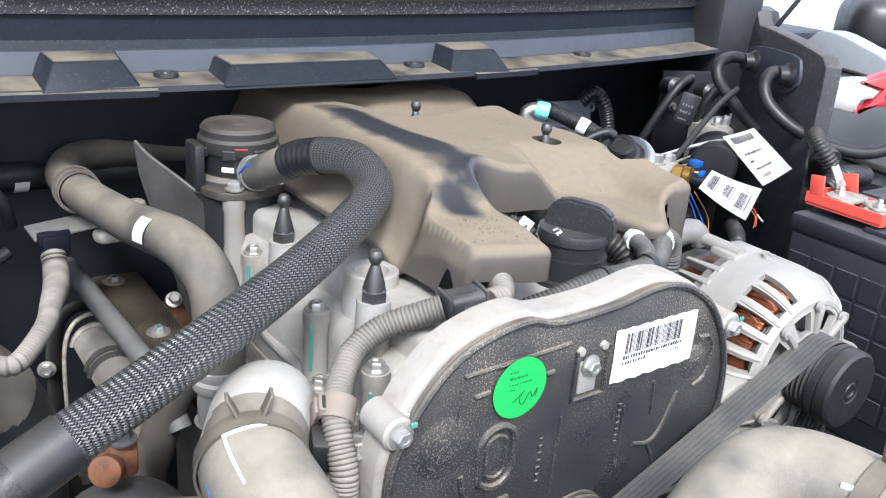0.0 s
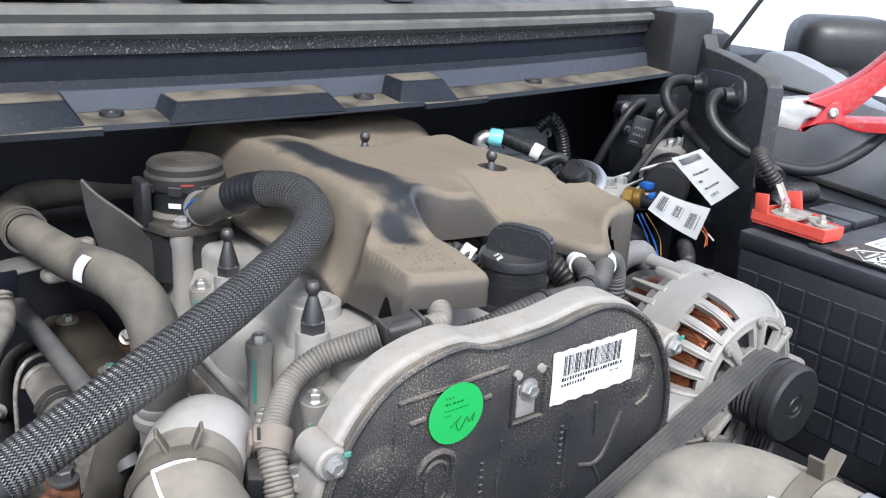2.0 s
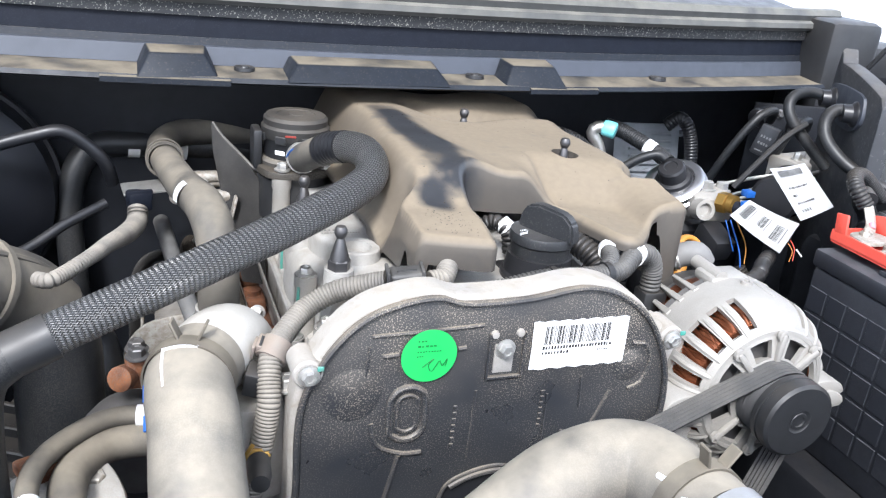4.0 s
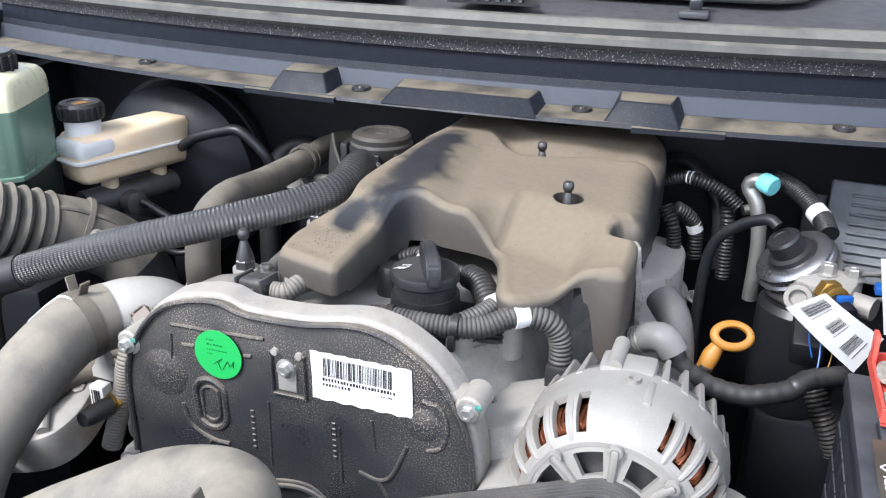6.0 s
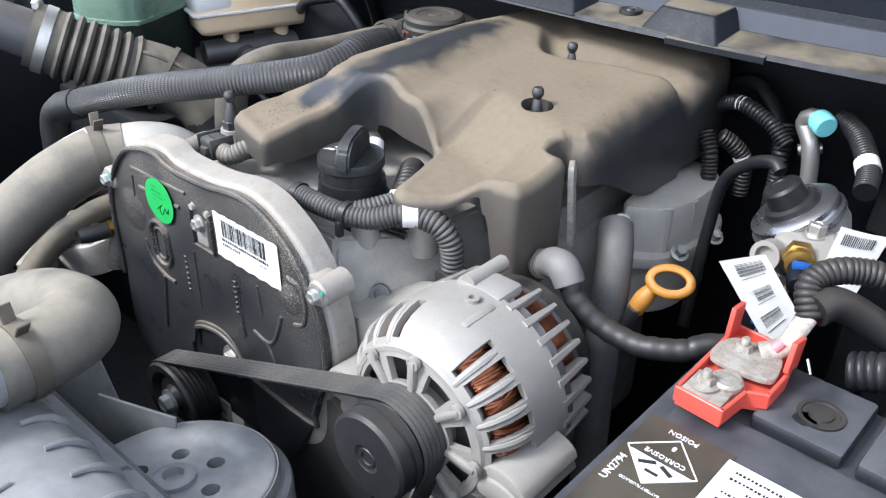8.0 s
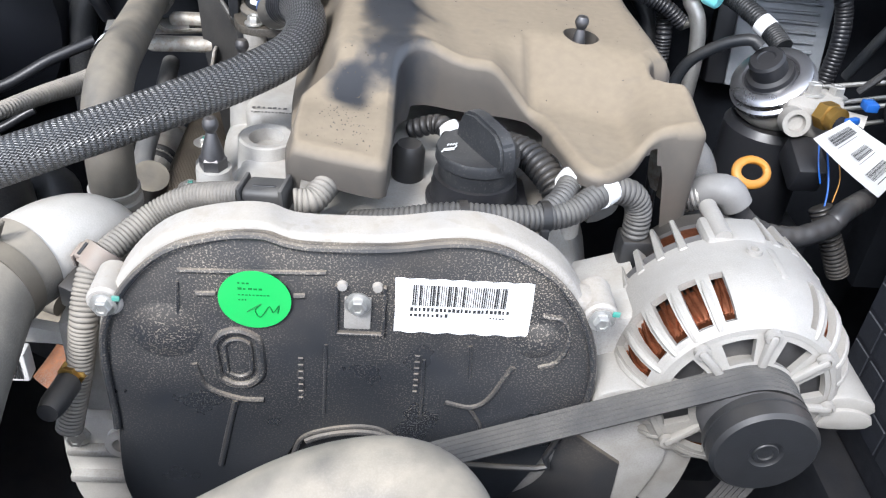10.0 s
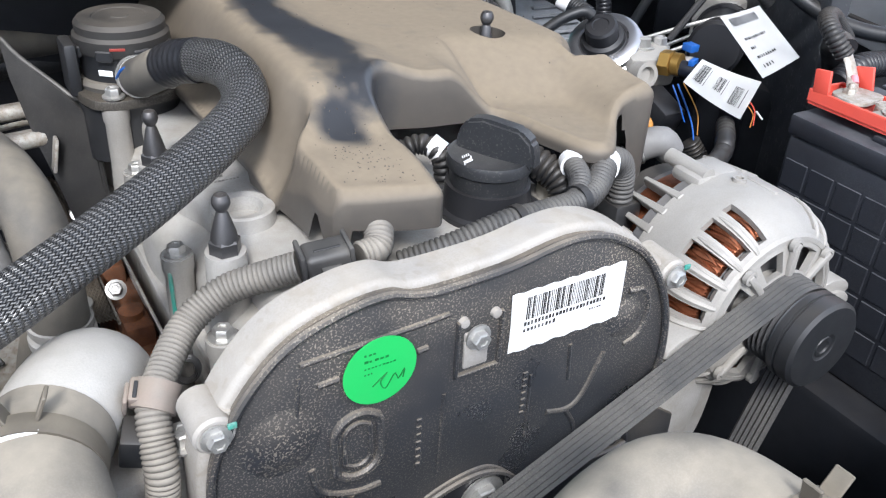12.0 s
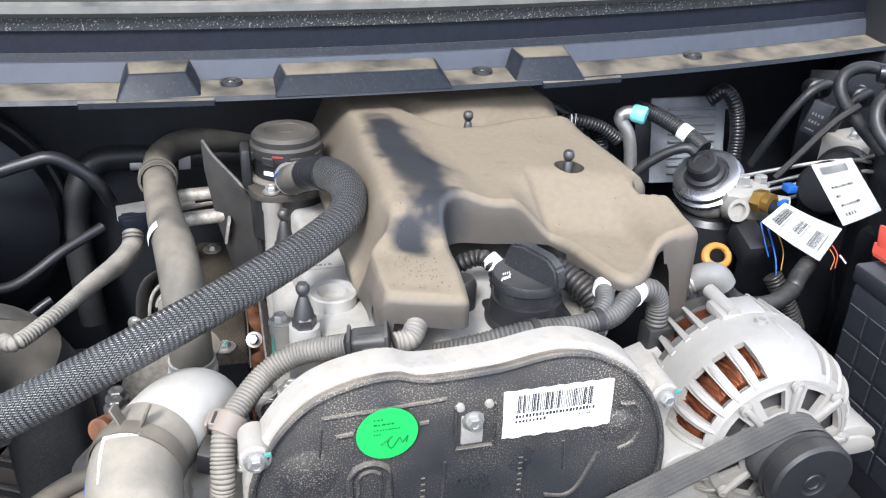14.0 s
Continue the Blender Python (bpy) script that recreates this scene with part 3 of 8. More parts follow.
COVER_PLAN = rounded([(-0.60, 0.640), (0.10, 0.612), (0.300, 0.612), (0.345, 0.625), (0.366, 0.660), (0.370, 0.80), (-0.60, 0.80)], 0.01)
part("panel", slab(COVER_PLAN, 1.192, 1.275, 0.020, segs=4), M_COVERMOTTLE, scuttle_cover, smooth=50)
part("rim", tube([(-0.58, 0.637, 1.194), (-0.2, 0.622, 1.193), (0.10, 0.611, 1.192), (0.300, 0.611, 1.192), (0.346, 0.624, 1.193), (0.368, 0.660, 1.194), (0.372, 0.78, 1.196)], 0.0065, 12, 0.01), M_COVERMOTTLE, scuttle_cover)
part("foot", join(box(0.243, 0.553, 1.177, 0.034, 0.024, 0.008, 0.002), moved(box(0, 0, 0, 0.014, 0.020, 0.034, 0.004), pose(0.243, 0.570, 1.194, -55))), M_COWLTOP, scuttle_cover)

wind = solid("window_1", slab([(-0.75, 0), (0.75, 0), (0.62, 0.75), (-0.62, 0.75)], 0, 0.005, m=pose(0, 0.80, 1.19, 30)), M_GLASS, "raked windscreen above the scuttle panel", kind="structure")
wind.visible_shadow = False
cabin = solid("wall_cabin", box(0, 1.6, 1.1, 1.5, 1.0, 1.0, 0.05), M_BAY, "dark cabin behind the windscreen", kind="structure")

firewall = solid("wall_firewall", strip([(0.56, 0.0), (0.56, 1.066), (0.60, 1.10), (0.62, 0.0)], -0.86, 0.80), M_BAY, "black painted firewall at the back of the bay", kind="structure")
YZ = Matrix(((0, 0, 1, 0), (1, 0, 0, 0), (0, 1, 0, 0), (0, 0, 0, 1)))
fender_l = solid("wall_fender_left", slab([(-0.75, 0.0), (0.75, 0.0), (0.75, 1.03), (0.40, 1.03), (0.256, 0.978), (0.126, 0.928), (-0.10, 0.855), (-0.75, 0.80)], -0.85, -0.80, 0.004, YZ), M_BAY, "black inner fender panel of the engine bay", kind="structure")
corner_l = solid("wall_corner_left", box(-1.06, 0.725, 0.56, 0.40, 0.55, 1.12, 0.02), M_BAY, "black body wall at the far corner of the bay", kind="structure")
fender_r = solid("wall_fender_right", box(0.90, -0.1, 0.48, 0.06, 1.3, 1.00, 0.01), M_BAY, "black inner fender panel of the engine bay", kind="structure")
tray = solid("floor", box(0, 0.0, 0.40, 1.7, 1.4, 0.02, 0.0), M_BAY, "dark undertray of the engine bay", kind="structure")
front = solid("wall_front", box(0, -0.42, 0.55, 1.6, 0.04, 0.46, 0.01), M_BAY, "black radiator support at the bay's front", kind="structure")
# out of view; added so the bay loses overhead sky light and reflections
bonnet = solid("ceiling_unseen_bonnet", slab([(-0.78, 0), (0.78, 0), (0.72, 1.05), (-0.72, 1.05)], 0, 0.03, m=pose(0, 0.70, 1.32, 122, 0, 0)), M_BAY, "unseen raised bonnet, added to block the sky over the bay", kind="structure")

# ---- engine ----
UP = Matrix(((1, 0, 0, 0), (0, 0, -1, 0), (0, 1, 0, 0), (0, 0, 0, 1)))


def text_mesh(words, size, m, depth=0.0003):
    """Lettering in the built-in font as a thin mesh."""
    data = bpy.data.curves.new("lettering", "FONT")
    data.body, data.size, data.extrude, data.align_x, data.align_y = words, size, depth, "CENTER", "CENTER"
    data.resolution_u = 2
    tmp = bpy.data.objects.new("lettering", data)
    me = bpy.data.meshes.new_from_object(tmp)
    bm = bmesh.new()
    bm.from_mesh(me)
    bpy.data.objects.remove(tmp)
    bpy.data.meshes.remove(me)
    bpy.data.curves.remove(data)
    return moved(bm, m)


def bars(x0, x1, z0, z1, n, seed, m):
    """The strokes of a barcode, upright in a plane."""
    rnd = random.Random(seed)
    out = bmesh.new()
    x, pitch = x0, (x1 - x0) / n
    for i in range(n):
        w = pitch * rnd.choice((0.3, 0.45, 0.7, 0.85))
        vs = [out.verts.new((a, b, 0)) for a, b in ((x, z0), (x + w, z0), (x + w, z1), (x, z1))]
        out.faces.new(vs)
        x += pitch
    return moved(out, m)


def written(x0, x1, z, h, n, seed, m):
    """A line of writing too small to read: short strokes."""
    rnd = random.Random(seed)
    out = bmesh.new()
    x, pitch = x0, (x1 - x0) / n
    for i in range(n):
        w, k = pitch * rnd.uniform(0.45, 0.8), h * rnd.uniform(0.7, 1.0)
        vs = [out.verts.new((a, b, 0)) for a, b in ((x, z), (x + w, z), (x + w, z + k), (x, z + k))]
        out.faces.new(vs)
        x += pitch
    return moved(out, m)


# engine shroud
COVER_OUT = [(-0.053, 0.082), (-0.049, 0.078), (-0.020, 0.070), (0.010, 0.063), (0.014, 0.066), (0.017, 0.100), (0.018, 0.150), (0.022, 0.178), (0.038, 0.192),
             (0.070, 0.184), (0.105, 0.178), (0.125, 0.165), (0.138, 0.125), (0.146, 0.096), (0.158, 0.085), (0.172, 0.089), (0.190, 0.108), (0.206, 0.126), (0.228, 0.128),
             (0.243, 0.130), (0.248, 0.142), (0.247, 0.192), (0.232, 0.198), (0.221, 0.203), (0.221, 0.220), (0.232, 0.227), (0.245, 0.236), (0.244, 0.270), (0.240, 0.330), (0.236, 0.385), (0.238, 0.430), (0.238, 0.480), (0.228, 0.530), (0.200, 0.556),
             (0.150, 0.548), (0.100, 0.530), (0.070, 0.545), (0.045, 0.600), (-0.030, 0.615), (-0.064, 0.590), (-0.070, 0.500), (-0.068, 0.400), (-0.066, 0.300),
             (-0.064, 0.220), (-0.060, 0.165), (-0.056, 0.130), (-0.056, 0.100)]


def duct_side(y):
    return -0.030 - 0.004 * smooth01(0.38, 0.25, y) + 0.006 * smooth01(0.21, 0.175, y) - 0.018 * smooth01(0.172, 0.140, y)


def cover_top(x, y):
    crest = 1.049 - 0.006 * smooth01(0.22, 0.15, y) - 0.006 * smooth01(0.36, 0.46, y)
    plateau = 1.034 + 0.004 * smooth01(0.35, 0.42, y) + 0.003 * smooth01(0.20, 0.14, x)
    # the duct: a flat crest, a steep flank on one side and the plateau on the other
    left = duct_side(y)
    right = 0.012 + 0.018 * smooth01(0.33, 0.20, y)
    z = plateau + (crest - plateau) * (1 - smooth01(right, right + 0.045, x))
    # the flat-topped tongue, a step below
    tongue = 1.021 - 0.006 * smooth01(0.12, 0.06, y)
    if x < 0.06:
        z += (tongue - z) * smooth01(0.195, 0.130, y)
    soft = 0.012 * smooth01(0.15, 0.21, y)
    if x < left + soft:
        fall = min(1.0, (left + soft - x) / (0.034 + soft))
        steep = (1 - (1 - fall) ** 1.7) * smooth01(0.0, 0.25, fall)
        flow = smooth01(0.0, 0.92, fall)
        z -= (0.062 - 0.030 * smooth01(0.16, 0.10, y)) * (steep + (flow - steep) * smooth01(0.15, 0.21, y))
    # the lower facet on the other side, beyond a soft crease
    k = smooth01(0.252, 0.165, y - 0.25 * (0.17 - x) * (x > 0.12)) * smooth01(0.085, 0.125, x)
    z -= 0.033 * k * smooth01(0.232, 0.185, x) + 0.013 * k * smooth01(0.185, 0.232, x)
    z += 0.004 * bell(x, 0.208, 0.010) * smooth01(0.21, 0.15, y)
    # scoop and lobe at the back
    back = smooth01(0.025, 0.085, x)
    edge_y = 0.384 + 0.06 * smooth01(0.09, 0.02, x) + 0.02 * smooth01(0.10, 0.21, x)
    z -= 0.024 * smooth01(edge_y - 0.006, edge_y + 0.020, y) * back
    z += 0.024 * smooth01(edge_y + 0.022, edge_y + 0.075, y) * back
    z -= 0.012 * bell(x, 0.104, 0.030) * bell(y, 0.410, 0.022)
    # a worn bead along the arch and the two front edges
    if y < 0.215 and -0.05 < x < 0.245:
        z += 0.0016 * bell(nearest(x, y, COVER_OUT)[0], 0.0075, 0.0032)
    z += 0.0006 * noise.noise((x * 30, y * 30, 0.3))
    return z


def cover_edge(x, y):
    if x > 0.19 and y > 0.225:
        return 0.026
    if x > 0.225:
        return 0.010
    if y > 0.44:
        return 0.028
    if x < -0.045 and y > 0.14:
        return 0.004
    return 0.0062


def cover_bottom(x, y):
    z = 0.985
    if x > 0.212:
        z = 0.922 + 0.068 * smooth01(0.232, 0.216, x) * (y < 0.16)
        if y > 0.197:
            z = 0.990 if y < 0.226 else 0.987 - 0.060 * smooth01(0.226, 0.38, y) + 0.012 * smooth01(0.42, 0.50, y)
    if x > 0.09 and y > 0.42:
        z = 0.936
    if 0.03 < x < 0.13 and y < 0.22:
        z = 0.996
    if 0.135 < x < 0.212 and y < 0.14:
        z = 0.992 + 0.012 * smooth01(0.165, 0.21, x)
    if x < 0.016 and y < 0.09:
        z = 0.989 + 0.004 * smooth01(0.0, -0.05, x)
    if y > 0.5 and x < 0.09:
        z = 0.98
    # a small three-cornered notch in the tongue's flank
    if x < -0.045 and y < 0.20:
        z = 0.972 + 0.028 * max(0.0, 1.0 - abs(y - 0.100) / 0.013)
    return z


hole = [(0.169 + 0.0150 * math.cos(a * math.pi / 16), 0.257 + 0.0150 * math.sin(a * math.pi / 16)) for a in range(32)]
cover = thing("engine_cover", (0.09, 0.3, 0.93), "dust-covered black plastic engine shroud with moulded arches", "engine cover")
part("shell", shell(rounded(COVER_OUT, 0.004), [hole], cover_top, cover_bottom, cover_edge, 0.0045, [(duct_side(0.09 + 0.003 * j) + d, 0.09 + 0.003 * j) for j in range(150) for d in (0.004, 0.0, -0.003, -0.006, -0.010, -0.015, -0.021, -0.028)]), M_SHROUD, cover, smooth=62)

# ---- timing cover ----
PLATE = [(-0.158, 0.740), (-0.163, 0.850), (-0.162, 0.912), (-0.150, 0.945), (-0.131, 0.972), (-0.109, 0.989), (-0.079, 0.998), (-0.056, 0.999), (-0.036, 0.993),
         (0.015, 0.994), (0.052, 1.000), (0.074, 1.000), (0.097, 0.993), (0.125, 0.974), (0.146, 0.944), (0.158, 0.910), (0.160, 0.872), (0.150, 0.845), (0.130, 0.79), (0.10, 0.74),
         (0.052, 0.740), (0.044, 0.808), (0.014, 0.834), (-0.030, 0.826), (-0.050, 0.798), (-0.060, 0.740)]
timing = thing("timing_cover", (0, 0.0, 0.74), "dusty black timing belt cover with green and white stickers", "timing cover")
plate = part("front_plate", slab(rounded(PLATE, 0.004), -0.006, 0.0, 0.002, UP), M_PLATE, timing)
RIM_OUT = rounded(PLATE, 0.004)
rim = [Vector((x, -0.0015, z)) for x, z in RIM_OUT if z > 0.80]
part("rim_lip", tube([rim[i] for i in range(6, len(rim) - 6, 3)], 0.0026, 8, 0.004), M_PLATE, timing)
HOUSE = [(x * 1.03, 0.88 + (z - 0.88) * 1.035) for x, z in PLATE[:18]] + [(0.12, 0.76), (-0.10, 0.72)]
part("housing", slab(rounded(HOUSE, 0.004), -0.030, -0.0055, 0.005, UP, 3), M_HOUSING, timing, "pale grey cover housing")
for (bx, bz), reach in (((-0.157, 0.943), 0.020), ((0.156, 0.948), -0.018)):
    ear = lathe([(0, -0.004), (0.0100, -0.004), (0.0115, -0.002), (0.0115, 0.026), (0, 0.026)], aim((bx, 0.002, bz), (0, 1, 0)), 24)
    arm = box(bx + reach * 0.7, 0.014, bz + 0.001, 0.032, 0.022, 0.018, 0.005)
    part("ear", join(ear, arm), M_HOUSING, timing)
    part("bolt", hexbolt((bx, -0.0025, bz), (0, -1, 0), 0.0058, 0.0065), M_STEEL, timing, "zinc-plated flange bolt")
    part("paint_mark", box(bx + 0.0085, -0.004, bz + 0.006, 0.005, 0.0015, 0.004, 0.0006), M_PAINTMARK, timing, "green paint mark")


def rib(pts, w=0.0016, h=0.0012):
    return tube([(x, 0.0002 - h * 0.3, z) for x, z in pts], w, 8, 0.004)


for pts, w in (([(-0.110, 0.9706), (-0.06, 0.972), (-0.020, 0.9738)], 0.0018), ([(-0.1005, 0.953), (-0.088, 0.9535)], 0.0020), ([(-0.040, 0.9545), (-0.033, 0.955)], 0.0020),
               ([(-0.111, 0.962), (-0.113, 0.935)], 0.0012), ([(-0.106, 0.894), (-0.100, 0.873), (-0.0788, 0.8627), (-0.062, 0.862)], 0.0022),
               ([(-0.081, 0.861), (-0.089, 0.824), (-0.095, 0.794)], 0.0022), ([(-0.020, 0.915), (-0.021, 0.85)], 0.0012), ([(0.045, 0.905), (0.046, 0.85)], 0.0012),
               ([(0.0745, 0.919), (0.077, 0.889)], 0.0014), ([(0.062, 0.866), (0.080, 0.862), (0.092, 0.871), (0.105, 0.902)], 0.0020), ([(0.079, 0.861), (0.088, 0.845), (0.091, 0.827)], 0.0018),
               ([(0.118, 0.947), (0.132, 0.944), (0.139, 0.928), (0.134, 0.908), (0.122, 0.902)], 0.0020), ([(-0.014, 0.925), (0.016, 0.925)], 0.0014),
               ([(-0.045, 0.80), (-0.032, 0.829), (0.014, 0.838), (0.047, 0.81)], 0.0020)):
    part("rib", rib(pts, w), M_PLATE, timing)
ring = [(-0.0770 + 0.0150 * c, 0.900 + 0.0150 * s + (0.009 if s > 0 else -0.009)) for c, s in ((math.cos(a * math.pi / 8), math.sin(a * math.pi / 8)) for a in range(17))]
part("rib", rib(ring, 0.0028, 0.002), M_PLATE, timing)
ring = [(-0.0770 + 0.0085 * c, 0.900 + 0.0085 * s + (0.008 if s > 0 else -0.008)) for c, s in ((math.cos(a * math.pi / 8), math.sin(a * math.pi / 8)) for a in range(17))]
part("rib", rib(ring, 0.0016, 0.002), M_PLATE, timing)
for cx, cz, r in ((-0.122, 0.921, 0.026), (0.118, 0.925, 0.017)):
    dome_b = lathe([(r * 1.1, -0.0006), (r * 0.92, 0.0003), (r * 0.75, 0.0014), (r * 0.5, 0.0030), (r * 0.25, 0.0040), (0, 0.0043)], aim((cx, 0.0005, cz), (0, -1, 0)), 28)
    part("bulge", dome_b, M_PLATE, timing)
# the middle bolt in its recess
frame_b = bmesh.new()
for x0, x1, z0, z1 in ((-0.0145, -0.0125, 0.926, 0.966), (0.0155, 0.0175, 0.926, 0.966), (-0.0145, 0.0175, 0.925, 0.9275)):
    frame_b = join(frame_b, box((x0 + x1) / 2, -0.001, (z0 + z1) / 2, x1 - x0, 0.004, z1 - z0, 0.0005, 1))
part("recess_frame", frame_b, M_PLATE, timing)
part("bolt_seat", box(0.0, 0.0, 0.943, 0.017, 0.003, 0.026, 0.001), M_HOUSING, timing)
part("bolt", hexbolt((0, -0.0015, 0.952), (0, -1, 0), 0.0058, 0.007), M_STEEL, timing, "zinc-plated flange bolt")
for x in (-0.010, 0.012):
    part("lug", lathe([(0.0035, 0), (0.003, 0.003), (0, 0.0036)], aim((x, 0.0, 0.965), (0, -1, 0)), 12), M_HOUSING, timing)
green = part("green_sticker", slab([(-0.0640 + 0.0226 * math.cos(a * math.pi / 28), 0.9515 + 0.0226 * math.sin(a * math.pi / 28)) for a in range(56)], 0.0022, 0.0026, m=UP), M_GREEN, timing, "round green paper sticker with dark writing")
FACE = Matrix.Translation((0, -0.0028, 0)) @ UP
sw = join(written(-0.074, -0.066, 0.9640, 0.0016, 3, 1, FACE), written(-0.074, -0.058, 0.9595, 0.0018, 5, 2, FACE), written(-0.074, -0.054, 0.955, 0.0012, 9, 3, FACE), written(-0.074, -0.068, 0.951, 0.0015, 3, 4, FACE))
part("writing", sw, M_GREENINK, green, smooth=0)
scrawl = tube([(-0.069, -0.0029, 0.942), (-0.060, -0.0029, 0.949), (-0.064, -0.0029, 0.944), (-0.061, -0.0029, 0.938), (-0.055, -0.0029, 0.947), (-0.053, -0.0029, 0.942), (-0.049, -0.0029, 0.948), (-0.050, -0.0029, 0.942)], 0.0004, 5, 0.002)
part("scrawl", scrawl, M_GREENINK, green)
edge_pts = [(0.0225 + i * 0.0872 / 20, 0.9735 + 0.0006 * math.sin(i * 2.1)) for i in range(21)] + [(0.1105, 0.950)] + [(0.1105 - i * 0.0872 / 20, 0.9300 + 0.0008 * math.sin(i * 1.7)) for i in range(21)] + [(0.0235, 0.95)]
paper = part("barcode_label", slab(edge_pts, 0.0013, 0.0018, m=UP), M_PAPER, timing, "white barcode label with torn edges")
FACE2 = Matrix.Translation((0, -0.0020, 0)) @ UP
strokes = part("barcode", bars(0.034, 0.094, 0.9525, 0.9690, 44, 5, FACE2), M_INK, paper, smooth=0)
tagged(strokes, "black printed barcode strokes", kind="stuff")
part("writing", join(written(0.033, 0.097, 0.9480, 0.0032, 24, 6, FACE2), written(0.033, 0.058, 0.9435, 0.0030, 9, 7, FACE2), written(0.084, 0.094, 0.9438, 0.0014, 5, 8, FACE2)), M_INK, paper, smooth=0)
for x, z0, z1 in ((-0.0365, 0.862, 0.904), (0.0405, 0.872, 0.910)):
    n_c = 7
    bm = bmesh.new()
    for i in range(n_c):
        bm = join(bm, box(x, -0.0006, z0 + (z1 - z0) * (i + 0.5) / n_c, 0.0035, 0.0016, (z1 - z0) / n_c * 0.6, 0.0004, 1))
    part("raised_mark", bm, M_PLATE, timing)
# what shows through the opening below
sprocket = thing("belt_sprocket", (0.0, 0.01, 0.76), "toothed steel sprocket behind the timing cover", "sprocket")
part("disc", lathe([(0, -0.004), (0.03, -0.004), (0.035, 0), (0.035, 0.02), (0, 0.02)], aim((-0.005, 0.026, 0.79), (0, 1, 0)), 30), M_BLACK, sprocket)
part("bolt", hexbolt((0.018, 0.0035, 0.806), (0, -1, 0), 0.012, 0.008), M_STEEL, sprocket)

part("lower_plate", slab([(0.012, 0.60), (0.205, 0.60), (0.200, 0.80), (0.155, 0.835), (0.060, 0.822), (0.030, 0.800), (0.012, 0.76)], -0.014, -0.006, 0.002, UP), M_PLATE, timing)
# a flat black sheet stands for the shade inside the opening
part("opening_shade_sheet", slab([(-0.066, 0.730), (0.060, 0.730), (0.052, 0.815), (0.016, 0.842), (-0.034, 0.834), (-0.056, 0.804)], -0.0054, -0.0040, 0.0, UP), M_BLACKCLEAN, timing)
part("number_plate", slab([(-0.045, 0.700), (0.000, 0.700), (0.000, 0.742), (-0.045, 0.742)], -0.0020, 0.0, 0.0006, UP), M_CAST, timing)
part("writing", join(written(-0.040, -0.004, 0.726, 0.006, 10, 71, Matrix.Translation((0, -0.0004, 0)) @ UP), written(-0.040, -0.004, 0.714, 0.006, 9, 72, Matrix.Translation((0, -0.0004, 0)) @ UP)), M_INK, timing, smooth=0)

# ---- block and head ----
block = thing("engine_block", (0.05, 0.3, 0.5), "dusty cast aluminium engine block and cylinder head", "engine")
part("cylinder_block", box(0.02, 0.30, 0.66, 0.30, 0.50, 0.30, 0.02), M_CAST, block)
head_out = [(-0.125, 0.035), (0.14, 0.035), (0.168, 0.06), (0.172, 0.15), (0.20, 0.30), (0.20, 0.52), (-0.124, 0.52), (-0.124, 0.30), (-0.126, 0.10)]
part("cylinder_head", slab(head_out, 0.78, 0.888, 0.008), M_CAST, block)
part("head_side", slab([(0.02, 0.050), (0.09, 0.052), (0.12, 0.080), (0.150, 0.15), (0.19, 0.30), (0.19, 0.50), (0.02, 0.50)], 0.88, 0.925, 0.008), M_CAST, block)
vc_out = [(-0.098, 0.12), (-0.085, 0.066), (-0.02, 0.058), (0.060, 0.062), (0.095, 0.085), (0.115, 0.16), (0.155, 0.24), (0.155, 0.50), (-0.090, 0.50), (-0.098, 0.38), (-0.094, 0.32), (-0.106, 0.27), (-0.106, 0.24), (-0.094, 0.20)]
part("valve_cover", slab(rounded(vc_out, 0.008), 0.88, 0.962, 0.009, segs=3), M_CAST, block)
for x, y, z, r in ((-0.109, 0.116, 0.975, 0.0125), (-0.111, 0.266, 0.968, 0.0125), (0.168, 0.258, 1.0, 0.011), (0.106, 0.402, 1.0, 0.011)):
    part("boss", lathe([(r * 1.25, 0.88), (r * 1.05, z - 0.02), (r, z), (0, z)], pose(x, y, 0), 24), M_CAST, block)
part("filler_cup", lathe([(0.026, 0.90), (0.0225, 0.955), (0.0215, 0.972), (0.0195, 0.973), (0.0135, 0.972), (0.0130, 0.955), (0, 0.954)], pose(-0.079, 0.170, 0), 32), M_CAST, block)
for x, y, z in ((-0.125, 0.175, 0.944), (-0.114, 0.326, 0.934), (-0.125, 0.082, 0.938), (-0.116, 0.366, 0.975), (-0.144, 0.129, 0.905), (-0.14, 0.06, 0.90), (0.150, 0.155, 0.925), (0.159, 0.05, 0.895)):
    part("bolt_post", lathe([(0.0125, z - 0.10), (0.0100, z - 0.05), (0.0096, z - 0.014), (0.0108, z - 0.010), (0.0108, z), (0, z)], pose(x, y, 0), 20), M_CAST_BRIGHT, block)
    part("bolt", hexbolt((x, y, z), (0, 0, 1), 0.0062, 0.0075, spin=x * 700), M_STEEL, block, "zinc-plated flange bolt")
for x, y, z in ((-0.125, 0.175, 0.915), (-0.114, 0.326, 0.906), (-0.125, 0.082, 0.905)):
    part("paint_mark", moved(box(0, -0.0103, z, 0.0030, 0.0014, 0.040, 0.0004, 1), pose(x, y, 0, 0, 0, -48)), M_PAINTMARK, block, "green paint mark")
# cast webs between the posts
for p, q, r in (((-0.079, 0.17, 0.955), (-0.109, 0.116, 0.950), 0.006), ((-0.04, 0.10, 0.957), (-0.079, 0.17, 0.957), 0.005)):
    part("web", tube([p, q], r, 10, 0.01), M_CAST, block)
part("stencil", join(written(-0.10, -0.07, 0.0, 0.004, 7, 9, pose(0, 0.235, 0.9625)), written(-0.10, -0.06, 0.0, 0.0022, 14, 11, pose(0, 0.228, 0.9625))), M_DARKSTEEL, block, smooth=0)
